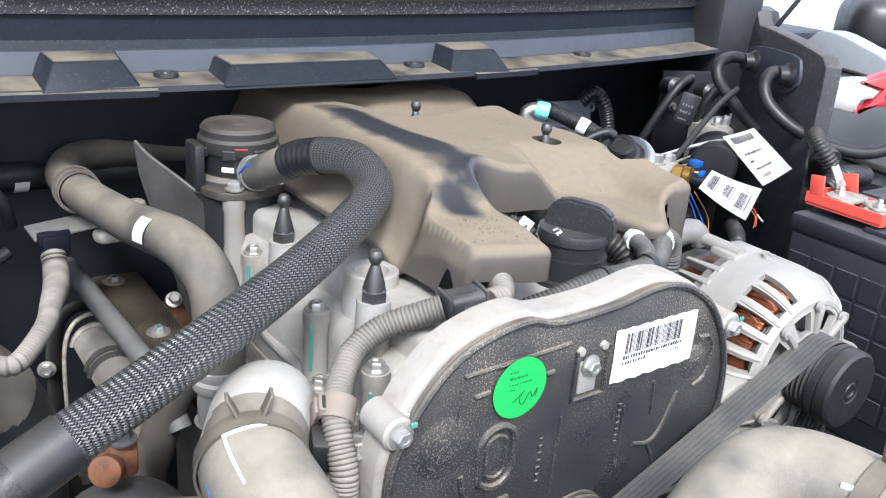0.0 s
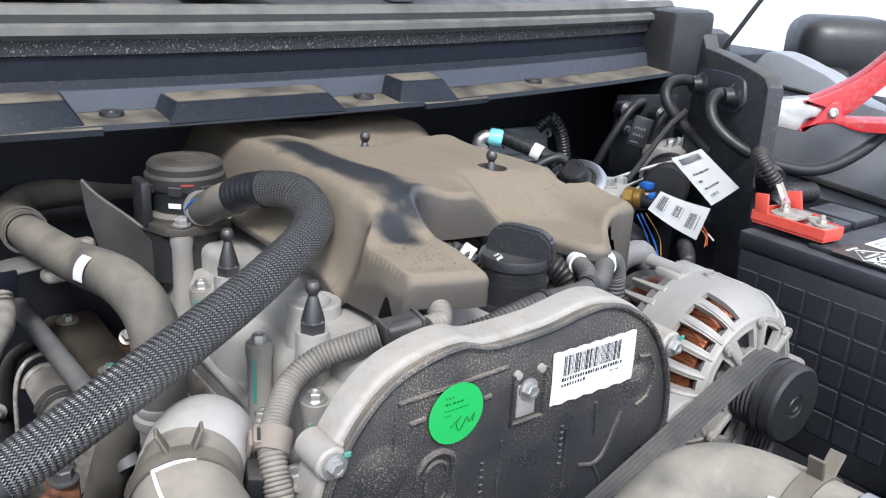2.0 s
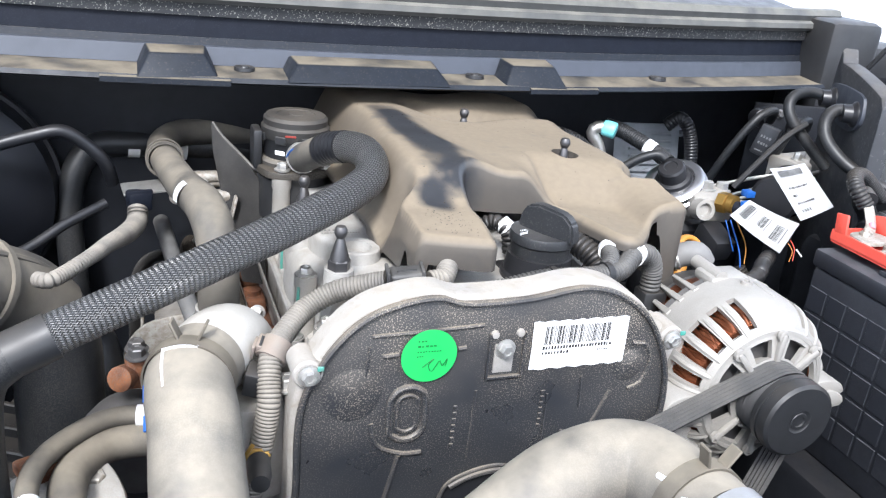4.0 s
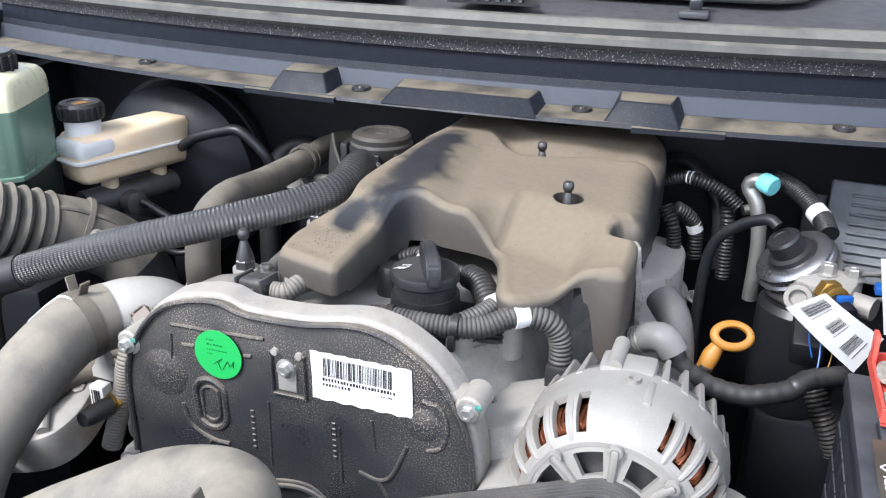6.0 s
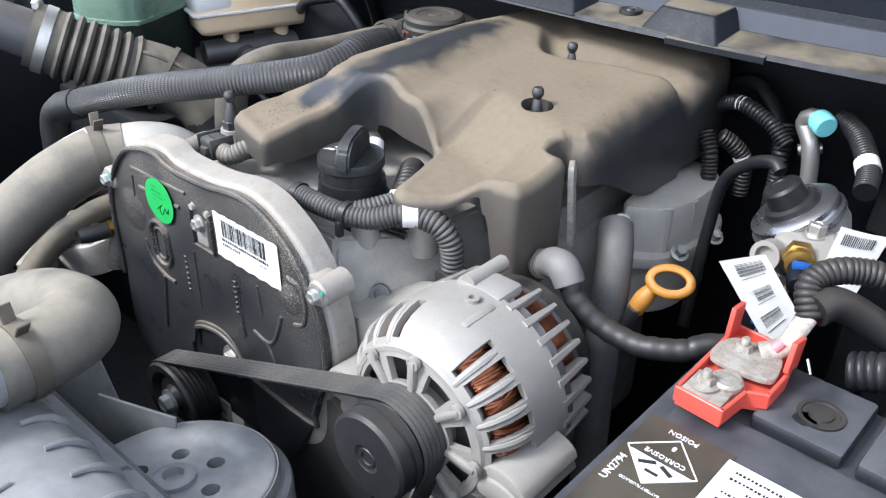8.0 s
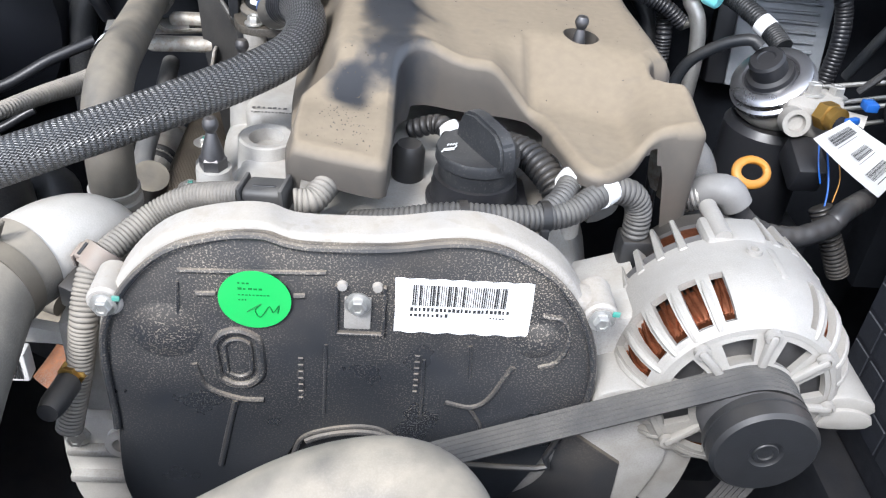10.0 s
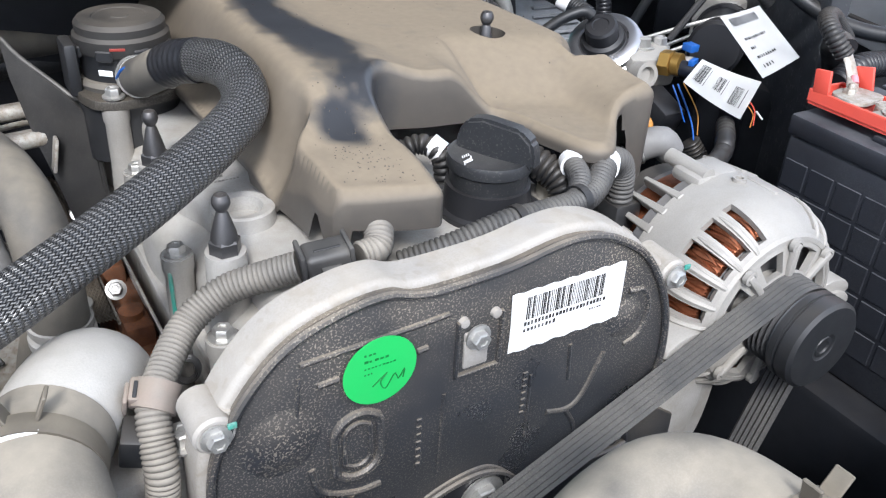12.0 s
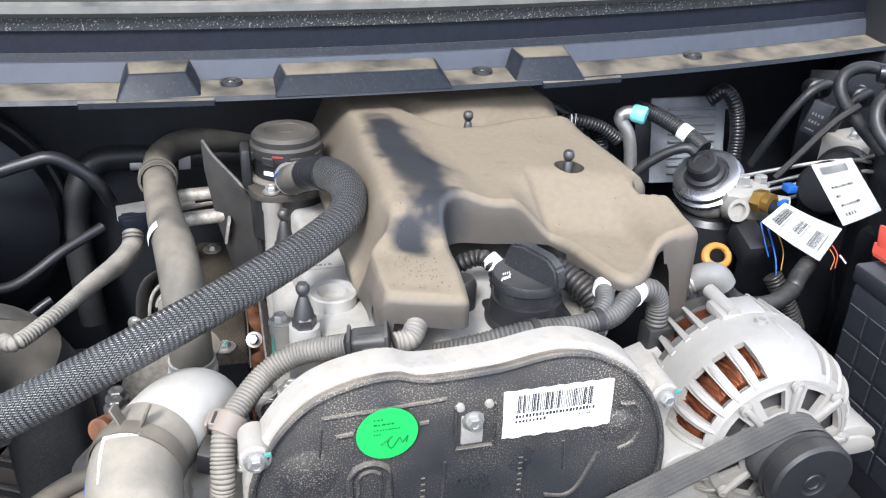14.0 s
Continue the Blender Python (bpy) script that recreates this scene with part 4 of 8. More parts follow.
# the cover's spreading foot, a threaded plug low on the head
foot = [(-0.118, 0.125), (-0.108, 0.078), (-0.06, 0.068), (0.0, 0.068), (0.0, 0.48), (-0.118, 0.48), (-0.122, 0.40), (-0.114, 0.34), (-0.126, 0.28), (-0.126, 0.235), (-0.114, 0.20)]
part("cover_foot", slab(rounded(foot, 0.008), 0.875, 0.938, 0.020, segs=5), M_CAST, block, smooth=50)
for k in range(3):
    part("plug_ring", lathe([(0.010 - 0.0012 * k, 0), (0.010 - 0.0012 * k, 0.004), (0.007, 0.005), (0.006, 0.001)], aim((-0.141, 0.118 - 0.004 * k, 0.894 + 0.002 * k), (-0.45, -0.8, 0.4)), 20, False), M_DARKSTEEL, block)
part("flange_rail", tube([(-0.129, 0.10, 0.878), (-0.127, 0.20, 0.880), (-0.126, 0.30, 0.880), (-0.126, 0.45, 0.880)], 0.0050, 10, 0.02), M_CAST, block)
# front face pieces beside the timing cover
part("front_web", slab([(0.13, 0.90), (0.20, 0.925), (0.215, 0.88), (0.19, 0.80), (0.14, 0.78)], -0.11, -0.034, 0.006, UP), M_CAST, block)
part("bolt", hexbolt((0.1315, 0.033, 0.905), (0, -1, 0), 0.0068, 0.008), M_STEEL, block)
part("bolt", hexbolt((0.190, 0.030, 0.870), (0, -1, 0), 0.0068, 0.008), M_STEEL, block)
facets = bmesh.new()
for p in ((0.06, 0.048, 0.80), (0.19, 0.048, 0.80), (0.205, 0.18, 0.80), (0.06, 0.20, 0.80), (0.05, 0.062, 0.952), (0.105, 0.062, 0.952), (0.150, 0.125, 0.948), (0.155, 0.20, 0.948), (0.05, 0.20, 0.948), (0.120, 0.048, 0.905), (0.142, 0.055, 0.880), (0.178, 0.135, 0.885), (0.185, 0.19, 0.89)):
    facets.verts.new(p)
bmesh.ops.convex_hull(facets, input=facets.verts[:])
bmesh.ops.delete(facets, geom=[v for v in facets.verts if not v.link_faces], context="VERTS")
bmesh.ops.dissolve_limit(facets, angle_limit=0.05, verts=facets.verts[:], edges=facets.edges[:])
bmesh.ops.bevel(facets, geom=facets.edges[:], offset=0.003, segments=2, affect="EDGES")
part("head_casting", facets, M_CAST, block, "faceted pale casting", smooth=30)
part("paint_mark", moved(box(0, 0, 0, 0.006, 0.0015, 0.014, 0.0006), pose(0.160, 0.068, 0.872, 0, 0, 60)), M_PAINTMARK, block, "green paint mark")
part("plug", lathe([(0.0085, 0), (0.0085, 0.008), (0.005, 0.008), (0.0045, 0.004), (0, 0.004)], aim((0.1445, 0.0775, 0.9065), (0.6, -0.7, 0.4)), 20), M_DARKSTEEL, block)


def ball_stud(at, h):
    x, y, z = at
    hexa = lathe([(0.0100, z - h), (0.0100, z - h + 0.009), (0.0085, z - h + 0.0105)], pose(x, y, 0), 6)
    stem = lathe([(0.0085, z - h + 0.009), (0.0078, z - h + 0.014), (0.0040, z - 0.011), (0.0032, z - 0.009), (0.0045, z - 0.007), (0.0057, z - 0.004), (0.0055, z - 0.001), (0.004, z + 0.0018), (0.002, z + 0.0022), (0, z + 0.0012)], pose(x, y, 0), 20)
    return join(hexa, stem)


for at, h in (((-0.109, 0.116, 1.012), 0.038), ((-0.111, 0.266, 1.007), 0.040), ((0.168, 0.258, 1.050), 0.050), ((0.106, 0.402, 1.045), 0.045)):
    part("ball_stud", ball_stud(at, h), M_STUD, block, "dark steel ball stud")

# ---- alternator ----
AX, AZ = 0.266, 0.886


def alternator_shell():
    prof = [(0.024, -0.017), (0.034, -0.016), (0.038, -0.015), (0.056, -0.012), (0.063, -0.010), (0.069, -0.006), (0.075, 0.001), (0.0795, 0.010), (0.082, 0.020), (0.083, 0.028), (0.083, 0.034), (0.083, 0.050), (0.083, 0.066)]
    n = 168
    bm = bmesh.new()
    rows = [[bm.verts.new((AX + r * math.sin(2 * math.pi * i / n), y + 0.005, AZ + r * math.cos(2 * math.pi * i / n))) for i in range(n)] for r, y in prof]
    for j in range(len(prof) - 1):
        for i in range(n):
            a = 360.0 * i / n
            if j == 2 and (a + 8) % 45 > 21:
                continue  # eight windows in the face
            if 5 <= j <= 8:
                off = (a - 3 + 180) % 360 - 180
                if abs(off) > 21 and (a % 15.0) > 5.4:
                    continue
            k = (i + 1) % n
            bm.faces.new((rows[j][i], rows[j][k], rows[j + 1][k], rows[j + 1][i]))
    bmesh.ops.recalc_face_normals(bm, faces=bm.faces)
    solid_in = bmesh.ops.solidify(bm, geom=bm.faces[:], thickness=0.0055)
    bmesh.ops.recalc_face_normals(bm, faces=bm.faces)
    return bm


alternator = thing("alternator", (AX, 0.03, 0.78), "bright cast aluminium alternator with copper windings", "alternator")
part("front_housing", alternator_shell(), M_CAST_BRIGHT, alternator, smooth=40)
for k in range(24):
    a = radians(2.7 + 15 * k)
    if abs((2.7 + 15 * k - 3 + 180) % 360 - 180) > 20:
        line = [(0.0640, -0.0080), (0.0685, -0.0048), (0.0745, 0.0030), (0.0785, 0.0110), (0.0808, 0.0200), (0.0818, 0.0250)]
        part("rib", tube([(AX + r * math.sin(a), y + 0.005, AZ + r * math.cos(a)) for r, y in line], [0.0022, 0.0030, 0.0031, 0.0030, 0.0016], 8, 0.005), M_CAST_BRIGHT, alternator)
part("face_rim", lathe([(0.060, -0.009), (0.0635, -0.0085), (0.067, -0.004), (0.063, -0.001), (0.059, -0.004), (0.060, -0.009)], aim((AX, 0.0025, AZ), (0, 1, 0)), 60, False), M_CAST_BRIGHT, alternator)
for i in range(8):
    m = Matrix.Translation((AX, 0, AZ)) @ Matrix.Rotation(radians(45 * i + 2.5), 4, "Y")
    part("spoke", moved(box(0, -0.0105, 0.0475, 0.006, 0.006, 0.030, 0.002), m), M_CAST_BRIGHT, alternator)
    part("rivet_boss", moved(lathe([(0.0055, 0), (0.0055, 0.004), (0.0032, 0.0045), (0.003, 0.002), (0, 0.002)], Matrix.Translation((0, -0.008, 0.060)) @ pose(0, 0, 0, 90)), m), M_CAST_BRIGHT, alternator)
part("hub", lathe([(0.0, -0.022), (0.026, -0.022), (0.030, -0.018), (0.032, -0.008), (0.028, 0.01), (0, 0.01)], aim((AX, 0.005, AZ), (0, 1, 0)), 40), M_CAST_BRIGHT, alternator)
part("rotor", lathe([(0, 0.0), (0.060, 0.0), (0.064, 0.004), (0.064, 0.11), (0, 0.11)], aim((AX, 0.006, AZ), (0, 1, 0)), 48), M_DARKSTEEL, alternator)
part("winding_core", lathe([(0.058, 0.004), (0.068, 0.004), (0.072, 0.012), (0.072, 0.030), (0.066, 0.034)], aim((AX, 0.004, AZ), (0, 1, 0)), 48, False), M_COPPER, alternator)
wires = bmesh.new()
rnd = random.Random(3)
for i in range(150):
    a = 2 * math.pi * i / 150
    tilt = rnd.uniform(-0.14, 0.14)
    pts = []
    for s, (r, y) in enumerate(((0.066, 0.003), (0.0715, 0.008), (0.0735, 0.018), (0.073, 0.032))):
        b = a + tilt * s / 3
        pts.append((AX + r * math.sin(b), 0.005 + y, AZ + r * math.cos(b)))
    wires = join(wires, tube(pts, 0.0013, 5, 0.008, caps=False))
part("winding", wires, M_COPPER, alternator, "copper wire windings")
back_ring = lathe([(0.070, 0.068), (0.079, 0.068), (0.081, 0.076), (0.074, 0.082), (0.062, 0.082)], aim((AX, 0.004, AZ), (0, 1, 0)), 60, False)
part("stator_core", back_ring, M_DARKSTEEL, alternator)
part("winding_core", lathe([(0.05, 0.082), (0.066, 0.082), (0.068, 0.10), (0.06, 0.115), (0.04, 0.115)], aim((AX, 0.004, AZ), (0, 1, 0)), 48, False), M_COPPER, alternator)
for i in range(18):
    a = -100 + i * 11.8
    if -24 < a < 8:
        continue
    b = radians(a)
    m = Matrix.Translation((AX, 0, AZ)) @ Matrix.Rotation(b, 4, "Y")
    fin = bmesh.new()
    vs = [fin.verts.new(p) for p in ((-0.0034, 0.066, 0.072), (0.0034, 0.066, 0.072), (0.0034, 0.066, 0.084), (-0.0034, 0.066, 0.084), (-0.0020, 0.108, 0.070), (0.0020, 0.108, 0.070), (0.0020, 0.108, 0.080), (-0.0020, 0.108, 0.080))]
    for f in ((0, 1, 2, 3), (7, 6, 5, 4), (0, 4, 5, 1), (1, 5, 6, 2), (2, 6, 7, 3), (3, 7, 4, 0)):
        fin.faces.new([vs[j] for j in f])
    bmesh.ops.recalc_face_normals(fin, faces=fin.faces)
    bmesh.ops.bevel(fin, geom=fin.edges[:], offset=0.0009, segments=1, affect="EDGES")
    part("fin", moved(fin, m), M_CAST_BRIGHT, alternator)
part("rear_cover", lathe([(0, 0.10), (0.060, 0.10), (0.064, 0.104), (0.062, 0.128), (0.05, 0.134), (0, 0.134)], aim((AX, 0.004, AZ), (0, 1, 0)), 40), M_BLACK, alternator)
# bosses and mounting ears
part("boss", join(box(AX - 0.004, 0.080, AZ + 0.0785, 0.044, 0.030, 0.011, 0.004), lathe([(0.0065, -0.018), (0.0065, 0.024), (0, 0.024)], aim((AX - 0.014, 0.085, AZ + 0.083), (0, 1, 0)), 20)), M_CAST_BRIGHT, alternator)
part("boss", moved(box(0, 0.006, 0, 0.007, 0.034, 0.005, 0.002), Matrix.Translation((AX, 0.037, AZ)) @ Matrix.Rotation(radians(12), 4, "Y") @ Matrix.Translation((0, 0, 0.0815))), M_CAST_BRIGHT, alternator)
part("boss", moved(lathe([(0.0055, -0.004), (0.0055, 0.003), (0.003, 0.003), (0.0028, 0.0), (0, 0.0)], pose(0, 0.052, 0.083)), Matrix.Translation((AX, 0, AZ)) @ Matrix.Rotation(radians(2), 4, "Y")), M_CAST_BRIGHT, alternator)
for sx in (-1, 1):
    for dz in (0.0, -0.010):
        ear = slab(rounded([(AX + sx * 0.062, AZ - 0.012), (AX + sx * 0.098, AZ - 0.012), (AX + sx * 0.100, AZ - 0.002), (AX + sx * 0.084, AZ + 0.006), (AX + sx * 0.066, AZ + 0.004)], 0.004), -0.058, 0.004 - dz * 0.3, 0.003, Matrix.Translation((0, 0, dz - 0.004)) @ UP)
        part("mounting_ear", ear, M_CAST_BRIGHT, alternator)
part("lower_bracket", slab(rounded([(0.175, 0.865), (0.215, 0.84), (0.235, 0.80), (0.20, 0.70), (0.165, 0.70), (0.155, 0.80)], 0.01), -0.05, -0.01, 0.004, UP), M_CAST, alternator)
part("lower_bracket", slab(rounded([(0.205, 0.850), (0.250, 0.842), (0.262, 0.800), (0.25, 0.74), (0.215, 0.76)], 0.01), -0.045, -0.02, 0.004, UP), M_CAST, alternator)
pulley = part("pulley", lathe([(0, -0.018), (0.031, -0.018), (0.031, -0.005), (0.028, -0.005), (0.0, -0.004)], aim((AX, -0.004, AZ), (0, 1, 0)), 48), M_DARKSTEEL, alternator)
grooves = [(0.033, -0.036)]
for i in range(6):
    grooves += [(0.0335, -0.0335 + i * 0.0042), (0.0300, -0.0314 + i * 0.0042)]
part("groove_ring", lathe([*grooves, (0.0335, -0.007), (0, -0.007)], aim((AX, 0.0, AZ), (0, 1, 0)), 48), M_DARKSTEEL, pulley)
part("cap", lathe([(0, -0.0545), (0.005, -0.0545), (0.0055, -0.0558), (0.008, -0.0558), (0.0085, -0.055), (0.011, -0.0555), (0.0115, -0.056), (0.033, -0.056), (0.0358, -0.0535), (0.0360, -0.044), (0.0348, -0.043), (0.0348, -0.0415), (0.0360, -0.041), (0.0360, -0.036), (0, -0.036)], aim((AX, 0.0, AZ), (0, 1, 0)), 56), M_BLACK, pulley, "round black pulley cap")

# ---- belt and pulleys ----
def belt_loop(circles):
    pts = []
    for cx, cz, r in circles:
        pts += [(cx + r * math.cos(a * math.pi / 48), cz + r * math.sin(a * math.pi / 48)) for a in range(96)]
    pts = sorted(set(pts))

    def half(seq):
        out = []
        for p in seq:
            while len(out) > 1 and (out[-1][0] - out[-2][0]) * (p[1] - out[-2][1]) - (out[-1][1] - out[-2][1]) * (p[0] - out[-2][0]) <= 0:
                out.pop()
            out.append(p)
        return out

    return half(pts)[:-1] + half(pts[::-1])[:-1]


IX, IZ, IR = -0.048, 0.742, 0.043
loop = belt_loop(((IX, IZ, IR), (AX, AZ, 0.0345), (0.10, 0.50, 0.07)))
belt_bm = bmesh.new()
sect = [p for k in range(6) for p in ((-0.0335 + 0.00435 * k, 0.0015), (-0.0335 + 0.00435 * k + 0.0034, 0.0015), (-0.0335 + 0.00435 * k + 0.0039, 0.0006))][:-1] + [(-0.0075 - 0.0043 * k - d, -0.0005 if d == 0 else -0.0022) for k in range(6) for d in (0, 0.00215)]
rings = []
for i, (x, z) in enumerate(loop):
    (x0, z0), (x1, z1) = loop[i - 1], loop[(i + 1) % len(loop)]
    t = Vector((x1 - x0, 0, z1 - z0)).normalized()
    nrm = Vector((t.z, 0, -t.x))
    rings.append([belt_bm.verts.new(Vector((x, y, z)) + nrm * h) for y, h in sect])
for i in range(len(rings)):
    a, b = rings[i - 1], rings[i]
    for j in range(len(sect)):
        belt_bm.faces.new((a[j], a[(j + 1) % len(sect)], b[(j + 1) % len(sect)], b[j]))
bmesh.ops.recalc_face_normals(belt_bm, faces=belt_bm.faces)
solid("drive_belt", belt_bm, M_BELT, "grey ribbed rubber drive belt round the alternator pulley", "belt", smooth=25)
idler = thing("idler_pulley", (IX, -0.02, IZ - IR), "black ribbed idler pulley with a zinc bolt", "pulley")
ig = [(0, -0.036), (0.012, -0.036), (0.016, -0.030), (0.028, -0.029), (0.033, -0.036), (0.041, -0.037), (0.0425, -0.034)]
for i in range(6):
    ig += [(0.0420, -0.0315 + i * 0.0043), (0.0392, -0.0294 + i * 0.0043)]
part("wheel", lathe([*ig, (0.0425, -0.005), (0, -0.005)], aim((IX, 0, IZ), (0, 1, 0)), 48), M_BLACK, idler)
part("bolt", hexbolt((IX, -0.036, IZ), (0, -1, 0), 0.0095, 0.010), M_STEEL, idler)
fanp = thing("pulley_disc", (0.102, -0.119, 0.77), "grey steel pulley disc with lightening holes", "pulley")
DISC = pose(0.105, -0.121, 0.80, -4, -8, 0)
bores = [[(0.036 * math.cos(radians(60 * h + 20)) + 0.0076 * math.cos(a * math.pi / 9), 0.036 * math.sin(radians(60 * h + 20)) + 0.0076 * math.sin(a * math.pi / 9)) for a in range(18)] for h in range(6)]
round_rim = [(0.083 * math.cos(a * math.pi / 45), 0.083 * math.sin(a * math.pi / 45)) for a in range(90)]
part("disc", moved(shell(round_rim, bores, lambda x, y: 0.0045 - 0.0028 * smooth01(0.060, 0.056, math.hypot(x, y)), lambda x, y: -0.004, lambda x, y: 0.003, 0.006), DISC), M_DISC, fanp)
part("rim", lathe([(0.082, 0.002), (0.084, 0.003), (0.085, 0.0), (0.085, -0.03), (0.080, -0.03), (0.080, 0.0)], DISC, 60, False), M_DISC, fanp)
part("hub", lathe([(0, -0.02), (0.017, -0.02), (0.018, 0.006), (0.015, 0.008), (0.009, 0.008), (0.008, 0.002), (0, 0.002)], DISC, 32), M_DISC, fanp)
part("outer_rim", lathe([(0.080, -0.032), (0.080, -0.010), (0.088, -0.008), (0.093, -0.010), (0.0945, -0.014), (0.0945, -0.034), (0.080, -0.034)], DISC, 60, False), M_DISC, fanp)
part("shaft", lathe([(0.02, -0.30), (0.02, -0.02), (0, -0.02)], DISC, 20), M_DARKSTEEL, fanp)

# ---- oil filler ----
cap = thing("oil_filler", (0.0775, 0.110, 0.95), "black plastic oil filler cap on its neck", "oil cap")
NARROW = Matrix.Translation((0.0775, 0.110, 0)) @ Matrix.Diagonal((0.87, 0.87, 1, 1)) @ Matrix.Translation((-0.0775, -0.110, 0))
part("neck", lathe([(0.039, 0.945), (0.040, 0.966), (0.0365, 0.968), (0.0345, 0.985), (0, 0.985)], NARROW @ pose(0.0775, 0.110, 0), 40), M_BLACKCLEAN, cap)
part("neck_flange", box(0.083, 0.112, 0.956, 0.072, 0.066, 0.020, 0.006), M_BLACKCLEAN, cap)
lid = part("cap", lathe([(0, 1.004), (0.031, 1.005), (0.0336, 1.0065), (0.0345, 1.004), (0.0345, 0.998), (0.0320, 0.996), (0.0305, 0.978), (0, 0.978)], NARROW @ pose(0.0775, 0.110, 0), 48), M_CAP, cap)
grip = bmesh.new()
gp = [(-0.034, -0.002), (-0.035, 0.006), (-0.031, 0.018), (-0.020, 0.025), (0.012, 0.0265), (0.026, 0.023), (0.034, 0.012), (0.035, -0.002)]
grip = slab(gp, -0.0072, 0.0072, 0.0, Matrix(((0, 0, 1, 0), (1, 0, 0, 0), (0, 1, 0, 0), (0, 0, 0, 1))))
bmesh.ops.bevel(grip, geom=grip.edges[:], offset=0.0025, segments=2, affect="EDGES")
part("grip", moved(grip, NARROW @ pose(0.083, 0.108, 1.0035, 0, 0, 28)), M_CAP, lid)
can = join(moved(box(0, 0, 0, 0.008, 0.0035, 0.0004, 0), pose(0.0535, 0.1045, 1.0062, 0, 0, 20)), moved(box(0, 0, 0, 0.006, 0.001, 0.0004, 0), pose(0.0585, 0.1085, 1.0062, 0, 0, 60)), moved(box(0, 0, 0, 0.0045, 0.001, 0.0004, 0), pose(0.0485, 0.1015, 1.0062, 0, 0, 60)))
for i in range(4):
    can = join(can, moved(box(0, 0, 0, 0.0035, 0.0009, 0.0004, 0), pose(0.0530 + i * 0.0022, 0.1120 + i * 0.0006, 1.0062, 0, 0, 65)))
part("oil_can_symbol", moved(can, NARROW), M_PAPER, lid, "white oil can symbol", smooth=0)


# ---- crumbs of dirt ----
def crumbs(places, seed):
    """Small grains, each a rough little lump resting where it fell."""
    rnd = random.Random(seed)
    verts, faces = [], []
    for x, y, z in places:
        r = rnd.uniform(0.0003, 0.0009)
        k = len(verts)
        for i in range(5):
            a = i * 1.2566 + rnd.uniform(-0.4, 0.4)
            verts.append((x + r * rnd.uniform(0.7, 1.4) * math.cos(a), y + r * rnd.uniform(0.7, 1.4) * math.sin(a), z - 0.0002))
        verts.append((x, y, z + r * rnd.uniform(0.6, 1.0)))
        faces += [(k + i, k + (i + 1) % 5, k + 5) for i in range(5)]
    bm = bmesh.new()
    vs = [bm.verts.new(v) for v in verts]
    for f in faces:
        bm.faces.new([vs[i] for i in f])
    return bm


rnd = random.Random(12)
fallen = []
while len(fallen) < 270:
    x, y = (rnd.gauss(-0.012, 0.020), rnd.gauss(0.100, 0.035)) if len(fallen) < 150 else (rnd.uniform(-0.03, 0.23), rnd.uniform(0.07, 0.50))
    if inside(x, y, COVER_OUT) and nearest(x, y, COVER_OUT)[0] > 0.012 and x > duct_side(y) + 0.005 and math.hypot(x - 0.169, y - 0.257) > 0.02:
        fallen.append((x, y, cover_top(x, y)))
solid("dirt_crumbs", crumbs(fallen, 4), material("dark_grit", (0.085, 0.072, 0.056), 0.9), "dark crumbs of dirt lying on the engine shroud", "dirt", kind="stuff", smooth=0)

# ---- hoses and the side towards the driver's fender ----
def clip_clamp(at, axis, r, up):
    """A spring clamp: a band and two raised tabs."""
    band = clamp_ring(at, axis, r, 0.013, 0.0016)
    a, u = Vector(axis).normalized(), Vector(up).normalized()
    s = a.cross(u)
    tabs = bmesh.new()
    for k, d in ((-0.010, -1), (0.010, 1)):
        m = Matrix.Translation(Vector(at) + u * (r + 0.006) + s * k) @ Matrix((s, a, u)).transposed().to_4x4() @ pose(0, 0, 0, 0, 25 * d, 0)
        tabs = join(tabs, moved(box(0, 0, 0, 0.0022, 0.010, 0.016, 0.0006, 1), m))
    return join(band, tabs)


def mark(pts, r=0.0012):
    return tube(pts, r, 6, 0.003)


valve = thing("vent_valve", (-0.095, 0.406, 0.95), "round black crankcase vent valve on the engine", "vent valve")
VC = pose(-0.095, 0.406, 0)
part("valve_body", lathe([(0.035, 0.960), (0.035, 1.012), (0.0365, 1.016), (0, 1.016)], VC, 44), M_BLACK, valve)
part("lid", lathe([(0.0375, 1.012), (0.0385, 1.016), (0.0385, 1.024), (0.036, 1.027), (0.036, 1.033), (0.033, 1.0365), (0.022, 1.0370), (0.021, 1.0362), (0.008, 1.0362), (0.007, 1.037), (0, 1.037)], VC, 44), material("dusty_lid", (0.022, 0.021, 0.02), 0.5, dust=0.6, dust_up=0.8, dust_colour=(0.12, 0.10, 0.075)), valve)
part("flange", slab(rounded([(-0.137, 0.378), (-0.116, 0.356), (-0.066, 0.364), (-0.053, 0.400), (-0.060, 0.438), (-0.100, 0.450), (-0.138, 0.436)], 0.008), 0.975, 0.983, 0.002), material("dusty_flange", (0.030, 0.026, 0.021), 0.5, dust=0.25, dust_up=0.95, dust_colour=(0.16, 0.12, 0.075), powder=0.4), valve)
part("side_clip", moved(box(0, 0, 0, 0.010, 0.030, 0.044, 0.003), pose(-0.139, 0.404, 1.000)), M_BLACK, valve)
part("ring_seat", lathe([(0.036, 0.983), (0.040, 0.983), (0.041, 0.987), (0.039, 0.991), (0.0355, 0.991)], VC, 40, False), M_RUBBER, valve, "dusty seal ring")
part("base", slab(rounded([(-0.135, 0.38), (-0.095, 0.365), (-0.062, 0.38), (-0.058, 0.43), (-0.13, 0.445)], 0.008), 0.925, 0.972), M_BLACK, valve)
